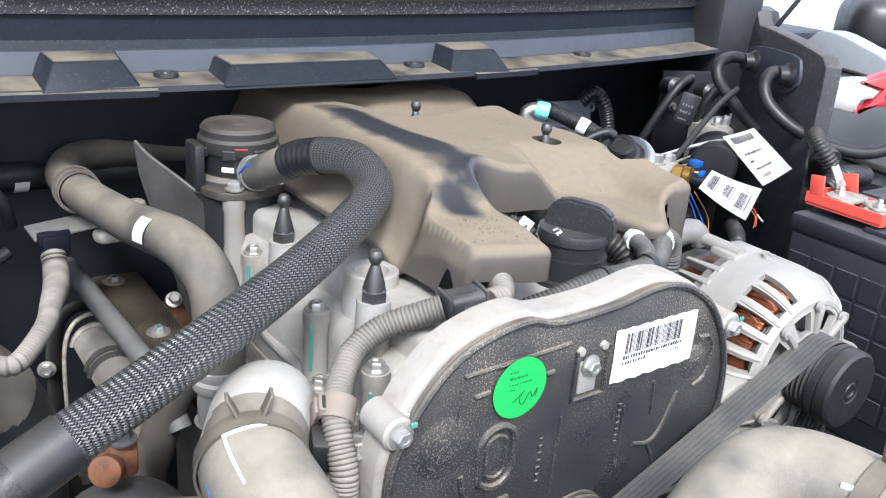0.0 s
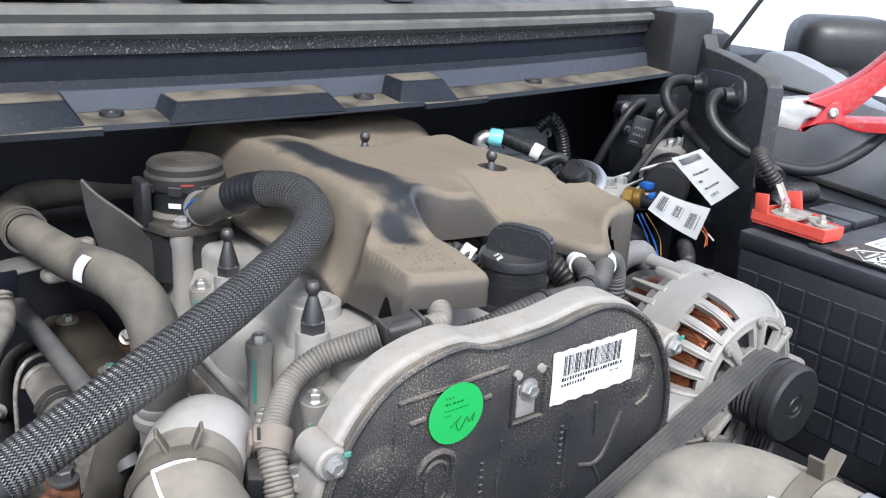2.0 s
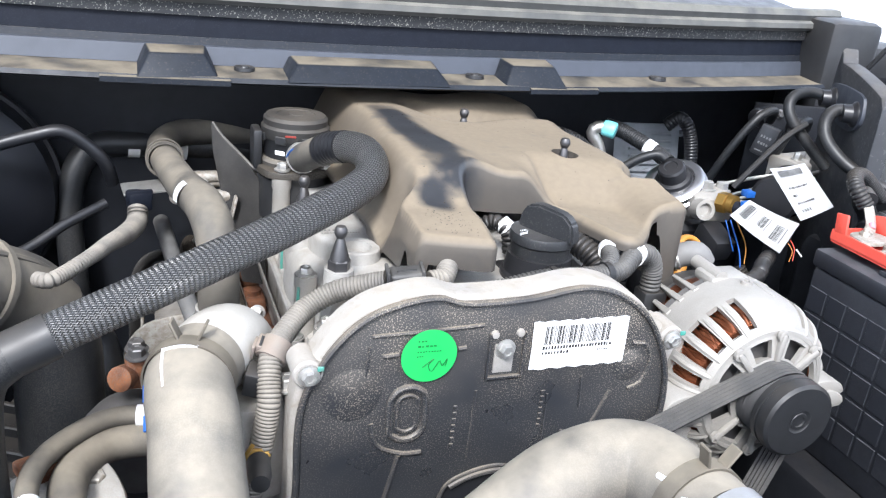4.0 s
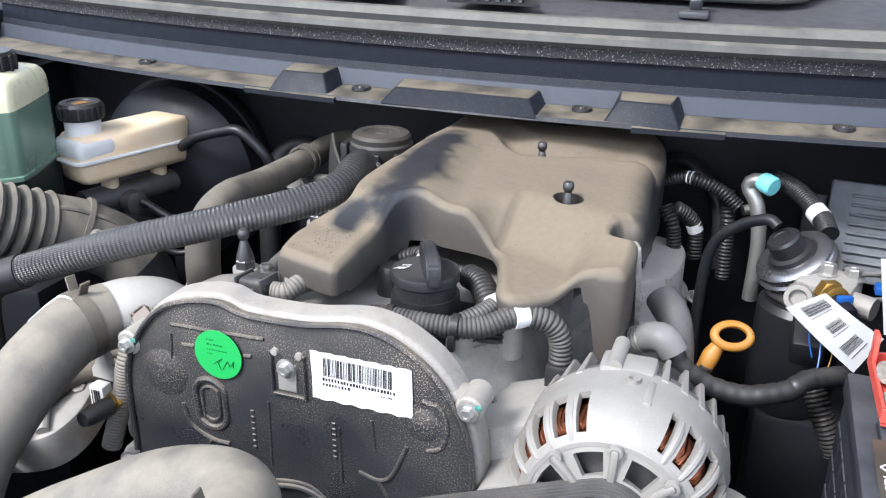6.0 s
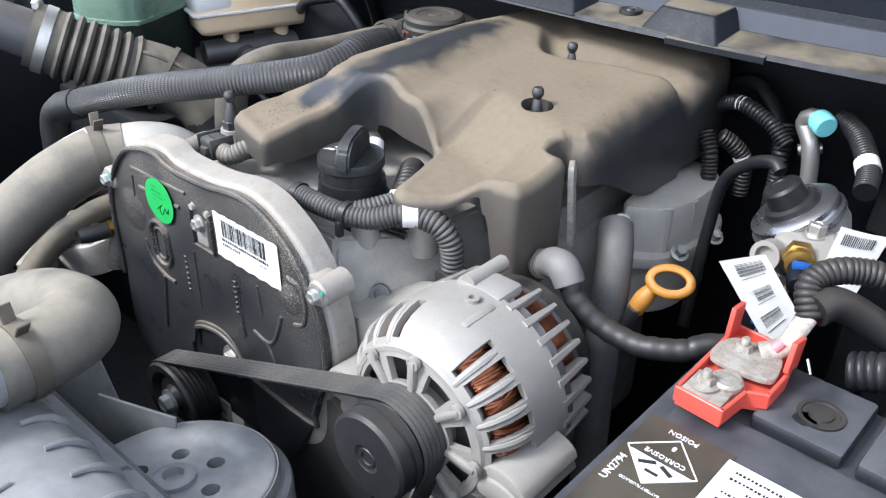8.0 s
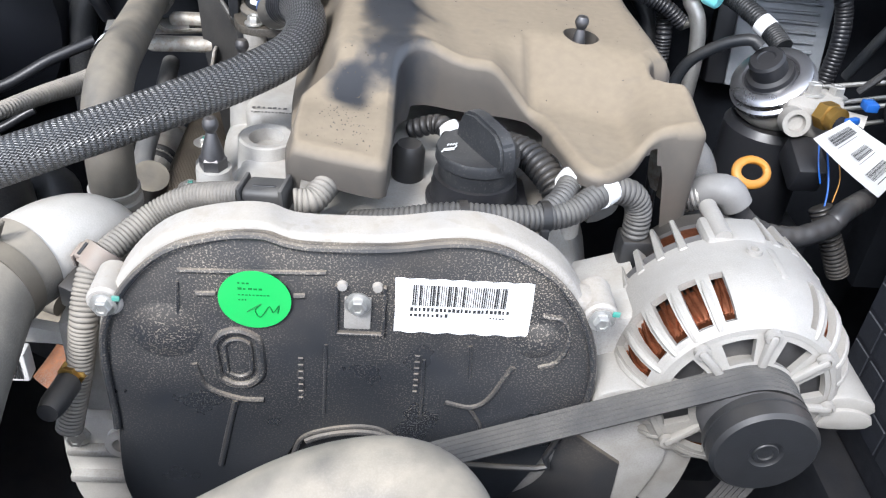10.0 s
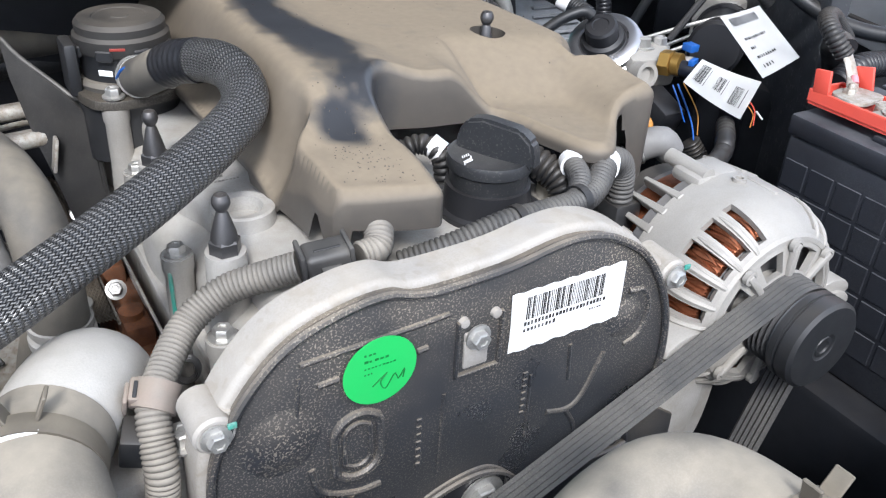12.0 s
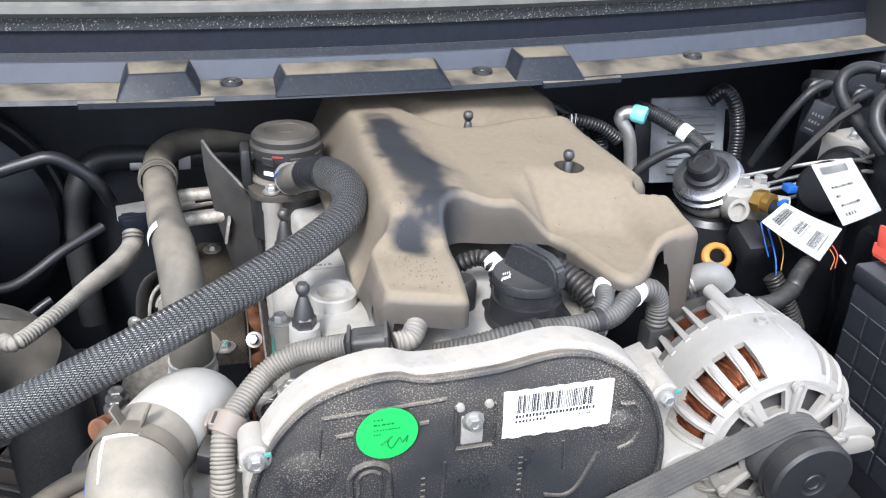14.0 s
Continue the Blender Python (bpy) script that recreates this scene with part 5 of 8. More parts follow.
for a in range(0, 360, 45):
    b = radians(a + 10)
    part("lid_tab", moved(box(0, 0, 0, 0.004, 0.013, 0.009, 0.001, 1), pose(-0.095 + 0.038 * math.cos(b), 0.406 + 0.038 * math.sin(b), 1.014, 0, 0, a + 10)), M_BLACK, valve)
part("red_mark", moved(box(0, 0, 0, 0.001, 0.012, 0.0022, 0.0003, 1), pose(-0.095 + 0.0388 * math.cos(radians(-108)), 0.406 + 0.0388 * math.sin(radians(-108)), 1.020, 0, 0, -108)), material("dull_red_mark", (0.25, 0.03, 0.02), 0.5), valve, "red lock mark")
part("white_mark", moved(box(0, 0, 0, 0.001, 0.012, 0.005, 0.0004, 1), pose(-0.095 + 0.0354 * math.cos(radians(-128)), 0.406 + 0.0354 * math.sin(radians(-128)), 0.999, 0, 0, -128)), M_PAPER, valve, "white paint stripe")
part("bolt", hexbolt((-0.116, 0.364, 0.984), (0, 0, 1), 0.0062, 0.008), M_STEEL, valve)
part("bolt", hexbolt((-0.066, 0.372, 0.984), (0, 0, 1), 0.0062, 0.008), M_STEEL, valve)
part("nozzle", tube([(-0.095, 0.390, 0.996), (-0.094, 0.365, 0.998)], 0.0125, 20), M_BLACK, valve)

hose = thing("braided_hose", (-0.2, 0.2, 0.93), "black rubber hose in a woven braided sleeve", "hose")
HOSE = [(-0.072, 0.300, 1.030), (-0.062, 0.272, 1.037), (-0.056, 0.246, 1.039), (-0.055, 0.224, 1.034), (-0.064, 0.199, 1.028), (-0.090, 0.173, 1.021), (-0.131, 0.143, 1.013), (-0.168, 0.121, 1.005), (-0.210, 0.099, 0.996), (-0.250, 0.083, 0.985), (-0.300, 0.070, 0.968), (-0.350, 0.060, 0.950)]
part("sleeve", tube(HOSE, 0.0160, 28, 0.003), M_BRAID, hose)
part("rubber_end", tube([(-0.094, 0.372, 0.997), (-0.095, 0.352, 1.002), (-0.088, 0.330, 1.014), (-0.076, 0.306, 1.027), (-0.069, 0.291, 1.032)], [0.0155, 0.0160, 0.0160, 0.0152], 24), M_RUBBER, hose, "dusty rubber hose end")
part("rubber_end", tube([(-0.340, 0.062, 0.953), (-0.362, 0.056, 0.944), (-0.380, 0.052, 0.925), (-0.385, 0.050, 0.88), (-0.384, 0.05, 0.80)], 0.0172, 24), M_RUBBERDARK, hose)
part("tape_band", tube([(-0.083, 0.320, 1.0195), (-0.076, 0.306, 1.027), (-0.067, 0.286, 1.0335)], 0.0166, 24, 0.0012, ribs=(0.006, 0.0005)), M_BLACKCLEAN, hose, "shiny black tape")
part("tape_band", tube([(-0.332, 0.0635, 0.956), (-0.362, 0.0565, 0.945)], 0.0178, 24), M_BLACK, hose)
part("wire_clamp", join(clamp_ring((-0.0945, 0.367, 0.998), (0.0, -1, 0.15), 0.0160, 0.003), clamp_ring((-0.0945, 0.361, 0.999), (0.0, -1, 0.15), 0.0160, 0.003)), M_STEEL, hose, "bright wire clamp")
part("blue_mark", mark([(-0.112, 0.362, 1.000), (-0.109, 0.352, 1.010), (-0.101, 0.342, 1.016)]), M_BLUE, hose, "blue paint line")

lhose = thing("coolant_hose", (-0.22, 0.3, 0.9), "dusty bent rubber coolant hose with a ring clamp", "hose")
LH = [(-0.05, 0.575, 0.960), (-0.14, 0.575, 0.968), (-0.205, 0.560, 0.972), (-0.232, 0.525, 0.970), (-0.235, 0.477, 0.967), (-0.223, 0.343, 0.977), (-0.210, 0.240, 0.990), (-0.204, 0.190, 0.978), (-0.203, 0.178, 0.946), (-0.203, 0.176, 0.915)]
part("hose_body", tube(LH, [0.0165, 0.0165, 0.017, 0.0175, 0.0185, 0.0185], 24), M_RUBBER, lhose)
part("ring_clamp", join(clamp_ring((-0.2345, 0.462, 0.968), (0.05, -1, 0.05), 0.0185, 0.018), clamp_ring((-0.2345, 0.468, 0.9685), (0.05, -1, 0.05), 0.0200, 0.003), clamp_ring((-0.2345, 0.456, 0.9685), (0.05, -1, 0.05), 0.0200, 0.003)), M_RUBBER, lhose)
tagb = bmesh.new()
tv = [[tagb.verts.new((0.0194 * math.cos(a), y, 0.0194 * math.sin(a))) for y in (-0.009, 0.0, 0.009)] for a in (radians(d) for d in range(118, 196, 13))]
for r0, r1 in zip(tv, tv[1:]):
    for k in range(2):
        tagb.faces.new((r0[k], r0[k + 1], r1[k + 1], r1[k]))
part("paper_tag", moved(tagb, Matrix.Translation((-0.2155, 0.268, 0.9862)) @ pose(0, 0, 0, -8, 0, 8)), M_PAPER, lhose, "white paper tag")
part("flange", lathe([(0.0205, 0.0), (0.0215, 0.003), (0.0215, 0.008), (0.019, 0.010), (0.0205, 0.013), (0.0205, 0.018), (0.0175, 0.019), (0.0175, -0.03), (0.02, -0.03)], pose(-0.203, 0.177, 0.897), 32, False), M_CAST_BRIGHT, lhose, "pale pipe flange")
part("white_clip", box(-0.203, 0.157, 0.906, 0.016, 0.004, 0.004, 0.0008), M_PAPER, lhose)

dome = thing("charge_pipe", (-0.2, 0.1, 0.8), "dusty charge air hose clamped on a cast elbow", "pipe")
part("elbow", tube([(-0.195, 0.122, 0.78), (-0.195, 0.120, 0.84), (-0.194, 0.113, 0.885), (-0.199, 0.100, 0.915), (-0.215, 0.074, 0.928), (-0.238, 0.038, 0.929)], [0.032, 0.0345, 0.0355, 0.0340, 0.0310], 36), M_DOME, dome, "pale smooth cast elbow")
CH = [(-0.226, 0.055, 0.930), (-0.239, 0.027, 0.929), (-0.239, -0.020, 0.919), (-0.240, -0.07, 0.895), (-0.236, -0.115, 0.868), (-0.215, -0.150, 0.845), (-0.160, -0.165, 0.850), (-0.090, -0.158, 0.890), (-0.025, -0.140, 0.922), (0.010, -0.133, 0.931), (0.033, -0.136, 0.934), (0.047, -0.152, 0.936), (0.053, -0.185, 0.938), (0.055, -0.215, 0.939)]
part("charge_hose", tube(CH, [0.0325, 0.0320, 0.0320, 0.0320, 0.031, 0.030, 0.0295], 36), M_CHARGE, dome, "dusty bent charge air hose")
part("spring_clamp", clip_clamp((-0.2385, 0.031, 0.929), (-0.3, -0.95, -0.05), 0.0328, (0, 0.1, 1)), M_CLAMP, dome)
part("spring_clamp", clip_clamp((0.0535, -0.190, 0.938), (0.05, -1, 0), 0.0303, (0.2, 0, 1)), M_CLAMP, dome)
part("metal_pipe", tube([(0.0558, -0.215, 0.943), (0.060, -0.26, 0.941), (0.066, -0.33, 0.925), (0.07, -0.40, 0.89)], 0.0275, 32), M_TANKGREY, dome, "grey plastic pipe stub")
for pts in ([(-0.257, 0.030, 0.957), (-0.259, 0.012, 0.953), (-0.259, -0.008, 0.948)], [(-0.257, 0.028, 0.957), (-0.246, 0.024, 0.961), (-0.233, 0.022, 0.961)]):
    part("white_mark", mark(pts), M_PAPER, dome, "white chalk mark")
for pts in ([(0.029, -0.178, 0.956), (0.031, -0.190, 0.958)], [(0.030, -0.203, 0.956), (0.032, -0.208, 0.958)]):
    part("white_mark", mark(pts, 0.002), M_PAPER, dome, "white chalk mark")
for pts in ([(-0.2705, 0.018, 0.934), (-0.2712, 0.006, 0.928)], [(-0.2712, -0.004, 0.923), (-0.2716, -0.014, 0.917)]):
    part("blue_mark", mark(pts, 0.0014), M_BLUE, dome, "blue paint mark")

# front wiring loom
loom = thing("wiring_loom", (-0.12, 0.08, 0.9), "dusty corrugated wiring conduit across the engine's front", "wiring")
part("conduit", tube([(-0.200, 0.005, 0.82), (-0.188, 0.015, 0.87), (-0.182, 0.020, 0.905), (-0.180, 0.032, 0.925), (-0.176, 0.045, 0.937), (-0.162, 0.066, 0.945), (-0.143, 0.085, 0.954), (-0.120, 0.088, 0.966), (-0.096, 0.078, 0.976), (-0.080, 0.070, 0.982)], 0.0090, 20, 0.0012, ribs=(0.0030, 0.0011)), M_CONDUIT, loom)
HOLD = pose(-0.064, 0.066, 0.985, 0, -6, -10)
part("holder", moved(join(box(0, 0, 0, 0.030, 0.022, 0.018, 0.004, 3), box(-0.0155, 0, 0.0005, 0.003, 0.024, 0.021, 0.0012), box(0.013, 0, 0.001, 0.003, 0.024, 0.020, 0.0012), box(0, -0.012, -0.006, 0.012, 0.006, 0.016, 0.001)), HOLD), M_CONDUITMID, loom, "dusty dark grey conduit holder")
part("conduit", tube([(-0.046, 0.060, 0.985), (-0.034, 0.062, 0.986), (-0.026, 0.075, 0.990), (-0.022, 0.095, 0.985)], 0.0088, 20, 0.0012, ribs=(0.0030, 0.0012)), M_CONDUIT, loom)
CLIP = pose(-0.174, 0.048, 0.938, 20, 10, -20)
clip_ = part("clip", moved(join(lathe([(0.0100, -0.0085), (0.0128, -0.0080), (0.0128, 0.0080), (0.0100, 0.0085)], aim((0, 0, 0), (0.15, 0.95, 0.35)), 20, False), box(-0.0105, 0.0, 0.004, 0.007, 0.015, 0.010, 0.002), box(-0.0150, -0.002, 0.000, 0.0025, 0.013, 0.014, 0.001)), CLIP), material("pinkish_clip", (0.165, 0.145, 0.130), 0.5, second=(0.21, 0.15, 0.13), grain=120, dust=0.6, dust_up=0.5), loom, "dusty pinkish grey conduit clip")
part("slot", moved(box(-0.0105, -0.001, 0.0092, 0.0022, 0.010, 0.0012, 0.0003, 1), CLIP), M_INK, clip_)
part("holder_slot", moved(box(0, -0.003, 0.0092, 0.016, 0.0020, 0.0010, 0.0003, 1), HOLD), M_INK, loom)
part("clip_foot", moved(box(0, 0, 0, 0.018, 0.020, 0.022, 0.002), pose(-0.188, 0.040, 0.918, 10, 10, -20)), M_BLACK, loom)
loom2 = thing("injector_loom", (0.1, 0.08, 0.95), "dark taped wiring conduit beside the oil filler", "wiring")
part("conduit", tube([(-0.01, 0.075, 0.960), (0.02, 0.064, 0.971), (0.056, 0.059, 0.981), (0.090, 0.058, 0.982), (0.118, 0.062, 0.981), (0.142, 0.072, 0.981), (0.160, 0.085, 0.986), (0.172, 0.096, 0.986)], 0.0090, 18, ribs=(0.0036, 0.0012)), M_CONDUITMID, loom2)
part("conduit", tube([(0.118, 0.062, 0.981), (0.135, 0.080, 0.986), (0.146, 0.104, 0.988)], 0.0080, 16, ribs=(0.0036, 0.0012)), M_CONDUITMID, loom2)
part("tape", tube([(0.163, 0.087, 0.9865), (0.172, 0.096, 0.9865)], 0.0105, 20), M_PAPER, loom2, "white tape band")
part("tape", tube([(0.142, 0.097, 0.988), (0.146, 0.105, 0.988)], 0.0095, 20), M_PAPER, loom2, "white tape band")
part("conduit", tube([(0.172, 0.096, 0.986), (0.190, 0.102, 0.980), (0.200, 0.106, 0.965), (0.202, 0.106, 0.94)], 0.0095, 18, ribs=(0.0040, 0.0016)), M_CONDUITMID, loom2)
part("connector", box(0.204, 0.106, 0.925, 0.026, 0.022, 0.035, 0.003), M_BLACK, loom2)
for x, y, z in ((0.066, 0.0585, 0.9815), (0.122, 0.0640, 0.981)):
    part("band", join(clamp_ring((x, y, z), (1, 0.12, 0), 0.0098, 0.006), box(x, y - 0.010, z - 0.010, 0.006, 0.006, 0.014, 0.001)), M_CONDUITDARK, loom2)
for pts, r in (([(0.03, 0.17, 0.985), (0.052, 0.163, 0.995), (0.062, 0.150, 0.990), (0.066, 0.148, 0.97)], 0.007), ([(0.10, 0.165, 0.98), (0.120, 0.140, 0.985), (0.138, 0.110, 0.975), (0.142, 0.095, 0.955)], 0.011)):
    part("conduit", tube(pts, r, 16, ribs=(0.005, 0.002)), M_CONDUITDARK, loom2)
part("tape", tube([(0.058, 0.158, 0.996), (0.064, 0.150, 0.991)], 0.0085, 18), M_PAPER, loom2, "white tape band")
part("injector_body", lathe([(0.012, 0.93), (0.012, 0.985), (0.009, 0.99), (0, 0.99)], pose(0.03, 0.140, 0), 20), M_BLACK, loom2)
for x, y in ((0.115, 0.09), (0.150, 0.125)):
    part("injector_body", lathe([(0.014, 0.93), (0.013, 0.960), (0.008, 0.966), (0.0075, 0.955), (0, 0.955)], pose(x, y, 0), 20), M_CAST, loom2)

# heat shield and exhaust side
shield = thing("heat_shield", (-0.2, 0.35, 0.75), "dusty embossed sheet metal heat shield over the exhaust manifold", "heat shield")
sh = bmesh.new()
nx, ny = 56, 170
grid_v = []
for i in range(nx + 1):
    u = i / nx * 0.086
    row = []
    for j in range(ny + 1):
        y = 0.285 + 0.315 * j / ny
        # a narrow lip, the flat top and a rounded fold to the flank
        if u < 0.008:
            x, z = -0.152 - u * 0.5, 0.821 + u
        elif u < 0.052:
            x, z = -0.156 - (u - 0.008), 0.829
        else:
            f = (u - 0.052) / 0.034
            x, z = -0.200 - 0.014 * math.sin(f * 1.5), 0.829 - 0.030 * f * f
        z += 0.0008 * (-1) ** i * (-1) ** (j // 2) + 0.003 * noise.noise((x * 12, y * 12, 2))
        row.append(sh.verts.new((x, y, z)))
    grid_v.append(row)
for i in range(nx):
    for j in range(ny):
        sh.faces.new((grid_v[i][j], grid_v[i + 1][j], grid_v[i + 1][j + 1], grid_v[i][j + 1]))
bmesh.ops.recalc_face_normals(sh, faces=sh.faces)
part("sheet", sh, M_SHIELD, shield)
part("edge", tube([(-0.153, 0.285, 0.823), (-0.153, 0.42, 0.823), (-0.153, 0.60, 0.823)], 0.0014, 8), M_OLDSTEEL, shield, "bare sheet edge")
for x, y in ((-0.187, 0.544), (-0.181, 0.405), (-0.178, 0.315)):
    bolt_ = part("bolt", hexbolt((x, y, 0.830), (0, 0, 1), 0.0062, 0.007, 1.9), M_STEEL, shield)
    part("paint_mark", moved(box(0, 0, 0, 0.005, 0.004, 0.0014, 0.0004, 1), pose(x + 0.001, y - 0.002, 0.8378)), M_PAINTMARK, bolt_, "green paint mark")
# the rolled shield beside it: an embossed half pipe with a bright rim
roll = bmesh.new()
rv = []
for i in range(41):
    w = math.radians(-30 + 200 * i / 40)
    rv.append([roll.verts.new((-0.231 + (0.0215 + 0.0006 * (-1) ** i * (-1) ** (j // 2)) * math.cos(w), 0.318 + 0.132 * j / 90, 0.806 + (0.0215 + 0.0006 * (-1) ** i * (-1) ** (j // 2)) * math.sin(w))) for j in range(91)])
for i in range(40):
    for j in range(90):
        roll.faces.new((rv[i][j], rv[i + 1][j], rv[i + 1][j + 1], rv[i][j + 1]))
bmesh.ops.recalc_face_normals(roll, faces=roll.faces)
part("rolled_shield", roll, M_BRIGHTSHIELD, shield, "bright rolled sheet shield")
for y, rr_, mt in ((0.450, 0.0232, M_OLDSTEEL), (0.395, 0.0226, M_SHEET), (0.382, 0.0226, M_SHEET)):
    part("rim", tube([(-0.231 + rr_ * math.cos(math.radians(k)), y, 0.806 + rr_ * math.sin(math.radians(k))) for k in range(-20, 171, 10)], 0.0032, 8, 0.004), mt, shield)
end_plate = part("end_plate", slab(rounded([(-0.282, 0.745), (-0.236, 0.765), (-0.222, 0.800), (-0.216, 0.838), (-0.262, 0.832), (-0.286, 0.800)], 0.004), -0.315, -0.311, 0.001, UP), M_OLDSTEEL, shield, "pale end plate with an oval slot")
part("slot", moved(tube([(-0.008, 0, 0), (0.008, 0, 0)], 0.005, 14, 0.004, flat=0.5), pose(-0.250, 0.3108, 0.797, 0, -25, 0)), M_INK, end_plate)
part("side_lip", moved(box(0, 0, 0, 0.0025, 0.235, 0.050, 0.001), pose(-0.1325, 0.285, 0.848, 0, -14, 0)), M_OLDSTEEL, shield, "pale dusty sheet lip")
manifold = thing("exhaust_manifold", (-0.14, 0.3, 0.72), "rusty cast iron exhaust manifold beside the cylinder head", "manifold")
part("casting", box(-0.138, 0.33, 0.775, 0.036, 0.36, 0.06, 0.008), M_RUST, manifold)
for y in (0.22, 0.29, 0.39, 0.47):
    part("flange", join(box(-0.140, y, 0.812, 0.024, 0.040, 0.024, 0.004), lathe([(0.010, 0.0), (0.010, 0.012), (0, 0.012)], pose(-0.142, y, 0.818), 14)), M_RUST, manifold)
for y in (0.315, 0.46):
    part("stud", hexbolt((-0.147, y, 0.836), (-0.15, -0.75, 0.6), 0.0060, 0.012), M_STEEL, manifold)
part("runner", tube([(-0.16, 0.20, 0.80), (-0.21, 0.15, 0.80), (-0.25, 0.10, 0.76)], 0.022, 16), M_RUST, manifold)

bracket = thing("bracket_plate", (-0.15, 0.42, 0.88), "dark bent sheet metal bracket plate", "bracket")
bp = [(-0.182, 0.447, 1.015), (-0.172, 0.432, 1.002), (-0.145, 0.400, 0.978), (-0.133, 0.388, 0.960), (-0.130, 0.382, 0.84), (-0.152, 0.392, 0.84), (-0.172, 0.412, 0.930), (-0.181, 0.437, 0.985)]
bm = bmesh.new()
vs = [bm.verts.new(p) for p in bp]
bm.faces.new((vs[0], vs[1], vs[6], vs[7]))
bm.faces.new((vs[1], vs[2], vs[5], vs[6]))
bm.faces.new((vs[2], vs[3], vs[4], vs[5]))
bmesh.ops.subdivide_edges(bm, edges=bm.edges[:], cuts=2, use_grid_fill=True)
bmesh.ops.solidify(bm, geom=bm.faces[:], thickness=0.003)
bmesh.ops.recalc_face_normals(bm, faces=bm.faces)
part("plate", bm, M_SHEET, bracket)
part("edge_fold", tube([(-0.182, 0.447, 1.015), (-0.172, 0.432, 1.002), (-0.145, 0.400, 0.978), (-0.133, 0.388, 0.960), (-0.130, 0.382, 0.84)], 0.0022, 8), M_SHEET, bracket)

sensor = thing("sensor_bracket", (-0.23, 0.44, 0.9), "pressed bright metal sensor bracket with its plug", "bracket")
part("plate", moved(box(0, 0, 0, 0.085, 0.030, 0.003, 0.001), pose(-0.240, 0.452, 0.938, 8, -4, 6)), M_STEEL, sensor)
part("tray", moved(box(0, 0, 0, 0.070, 0.024, 0.014, 0.006, 3), pose(-0.197, 0.418, 0.936, -12, 0, 6)), M_OLDSTEEL, sensor)
part("tray", moved(box(0, 0, 0, 0.048, 0.020, 0.014, 0.006, 3), pose(-0.195, 0.462, 0.945, -12, 0, 4)), M_OLDSTEEL, sensor)
part("fold", tube([(-0.226, 0.440, 0.946), (-0.215, 0.436, 0.941), (-0.185, 0.440, 0.942), (-0.172, 0.434, 0.944), (-0.168, 0.420, 0.940)], 0.0022, 8, flat=2.5), M_OLDSTEEL, sensor)
part("arm", moved(box(0, 0, 0, 0.003, 0.012, 0.030, 0.001), pose(-0.164, 0.398, 0.928, 0, 12, 0)), M_OLDSTEEL, sensor)
part("plug", join(moved(box(0, 0, 0, 0.026, 0.020, 0.022, 0.003), pose(-0.264, 0.438, 0.926, 0, 0, 10)), moved(box(0, 0, 0, 0.030, 0.006, 0.012, 0.002), pose(-0.264, 0.432, 0.934, 0, 0, 10))), M_NAVY, sensor, "dark blue plug")
part("conduit", tube([(-0.266, 0.432, 0.918), (-0.268, 0.415, 0.908), (-0.278, 0.365, 0.915), (-0.295, 0.295, 0.932), (-0.311, 0.234, 0.944), (-0.338, 0.180, 0.948), (-0.352, 0.190, 0.944)], [0.0105, 0.0098, 0.0075, 0.006, 0.006], 16, ribs=(0.0042, 0.0022)), M_CONDUIT, sensor)
frame_br = thing("steel_strap", (-0.268, 0.46, 0.72), "bent black steel strap arching over the rolled shield", "strap")
ARCH = [(-0.271, 0.452, 0.70), (-0.271, 0.455, 0.77), (-0.268, 0.458, 0.815), (-0.260, 0.460, 0.837), (-0.246, 0.462, 0.846), (-0.222, 0.464, 0.847)]
part("strap", tube(ARCH, 0.013, 20, 0.004, flat=0.3), M_SHEET, frame_br)
part("strap_edge", tube([(x + 0.006, y - 0.014, z - 0.004) for x, y, z in ARCH], 0.0022, 10, 0.004), M_OLDSTEEL, frame_br, "bare bright edge")
part("bolt", hexbolt((-0.280, 0.442, 0.795), (-0.3, -1, 0.1), 0.006, 0.007), M_STEEL, frame_br)
pipe2 = solid("vacuum_pipe", tube([(-0.238, 0.52, 0.868), (-0.231, 0.44, 0.862), (-0.224, 0.34, 0.858), (-0.216, 0.29, 0.845), (-0.208, 0.26, 0.81)], 0.0098, 18), M_GREYPIPE, "dusty grey rubber pipe over the heat shield", "pipe")
dark1 = solid("heater_hose", tube([(-0.03, 0.578, 0.940), (-0.16, 0.578, 0.946), (-0.27, 0.575, 0.953), (-0.32, 0.567, 0.945), (-0.345, 0.55, 0.88), (-0.34, 0.53, 0.75)], 0.0165, 20), M_RUBBERDARK, "black rubber heater hose along the firewall", "hose")
tapes = thing("hose_tags", (-0.22, 0.585, 0.93), "white tape tags round a black hose", "tag")
for x in (-0.267, -0.210):
    part("tag", tube([(x - 0.007, 0.5755, 0.9525 if x < -0.25 else 0.949), (x + 0.007, 0.5765, 0.9518 if x < -0.25 else 0.948)], 0.0172, 20), M_PAPER, tapes)
lower = solid("oil_drain_hose", tube([(-0.196, 0.252, 0.880), (-0.203, 0.262, 0.858), (-0.212, 0.272, 0.833), (-0.222, 0.283, 0.79), (-0.235, 0.293, 0.73), (-0.25, 0.30, 0.66)], 0.0165, 22), M_RUBBER, "dusty rubber hose running down beside the engine", "hose")
lower2 = thing("bypass_hose", (-0.32, 0.07, 0.80), "dusty thin rubber hose looping beside the charge pipe", "hose")
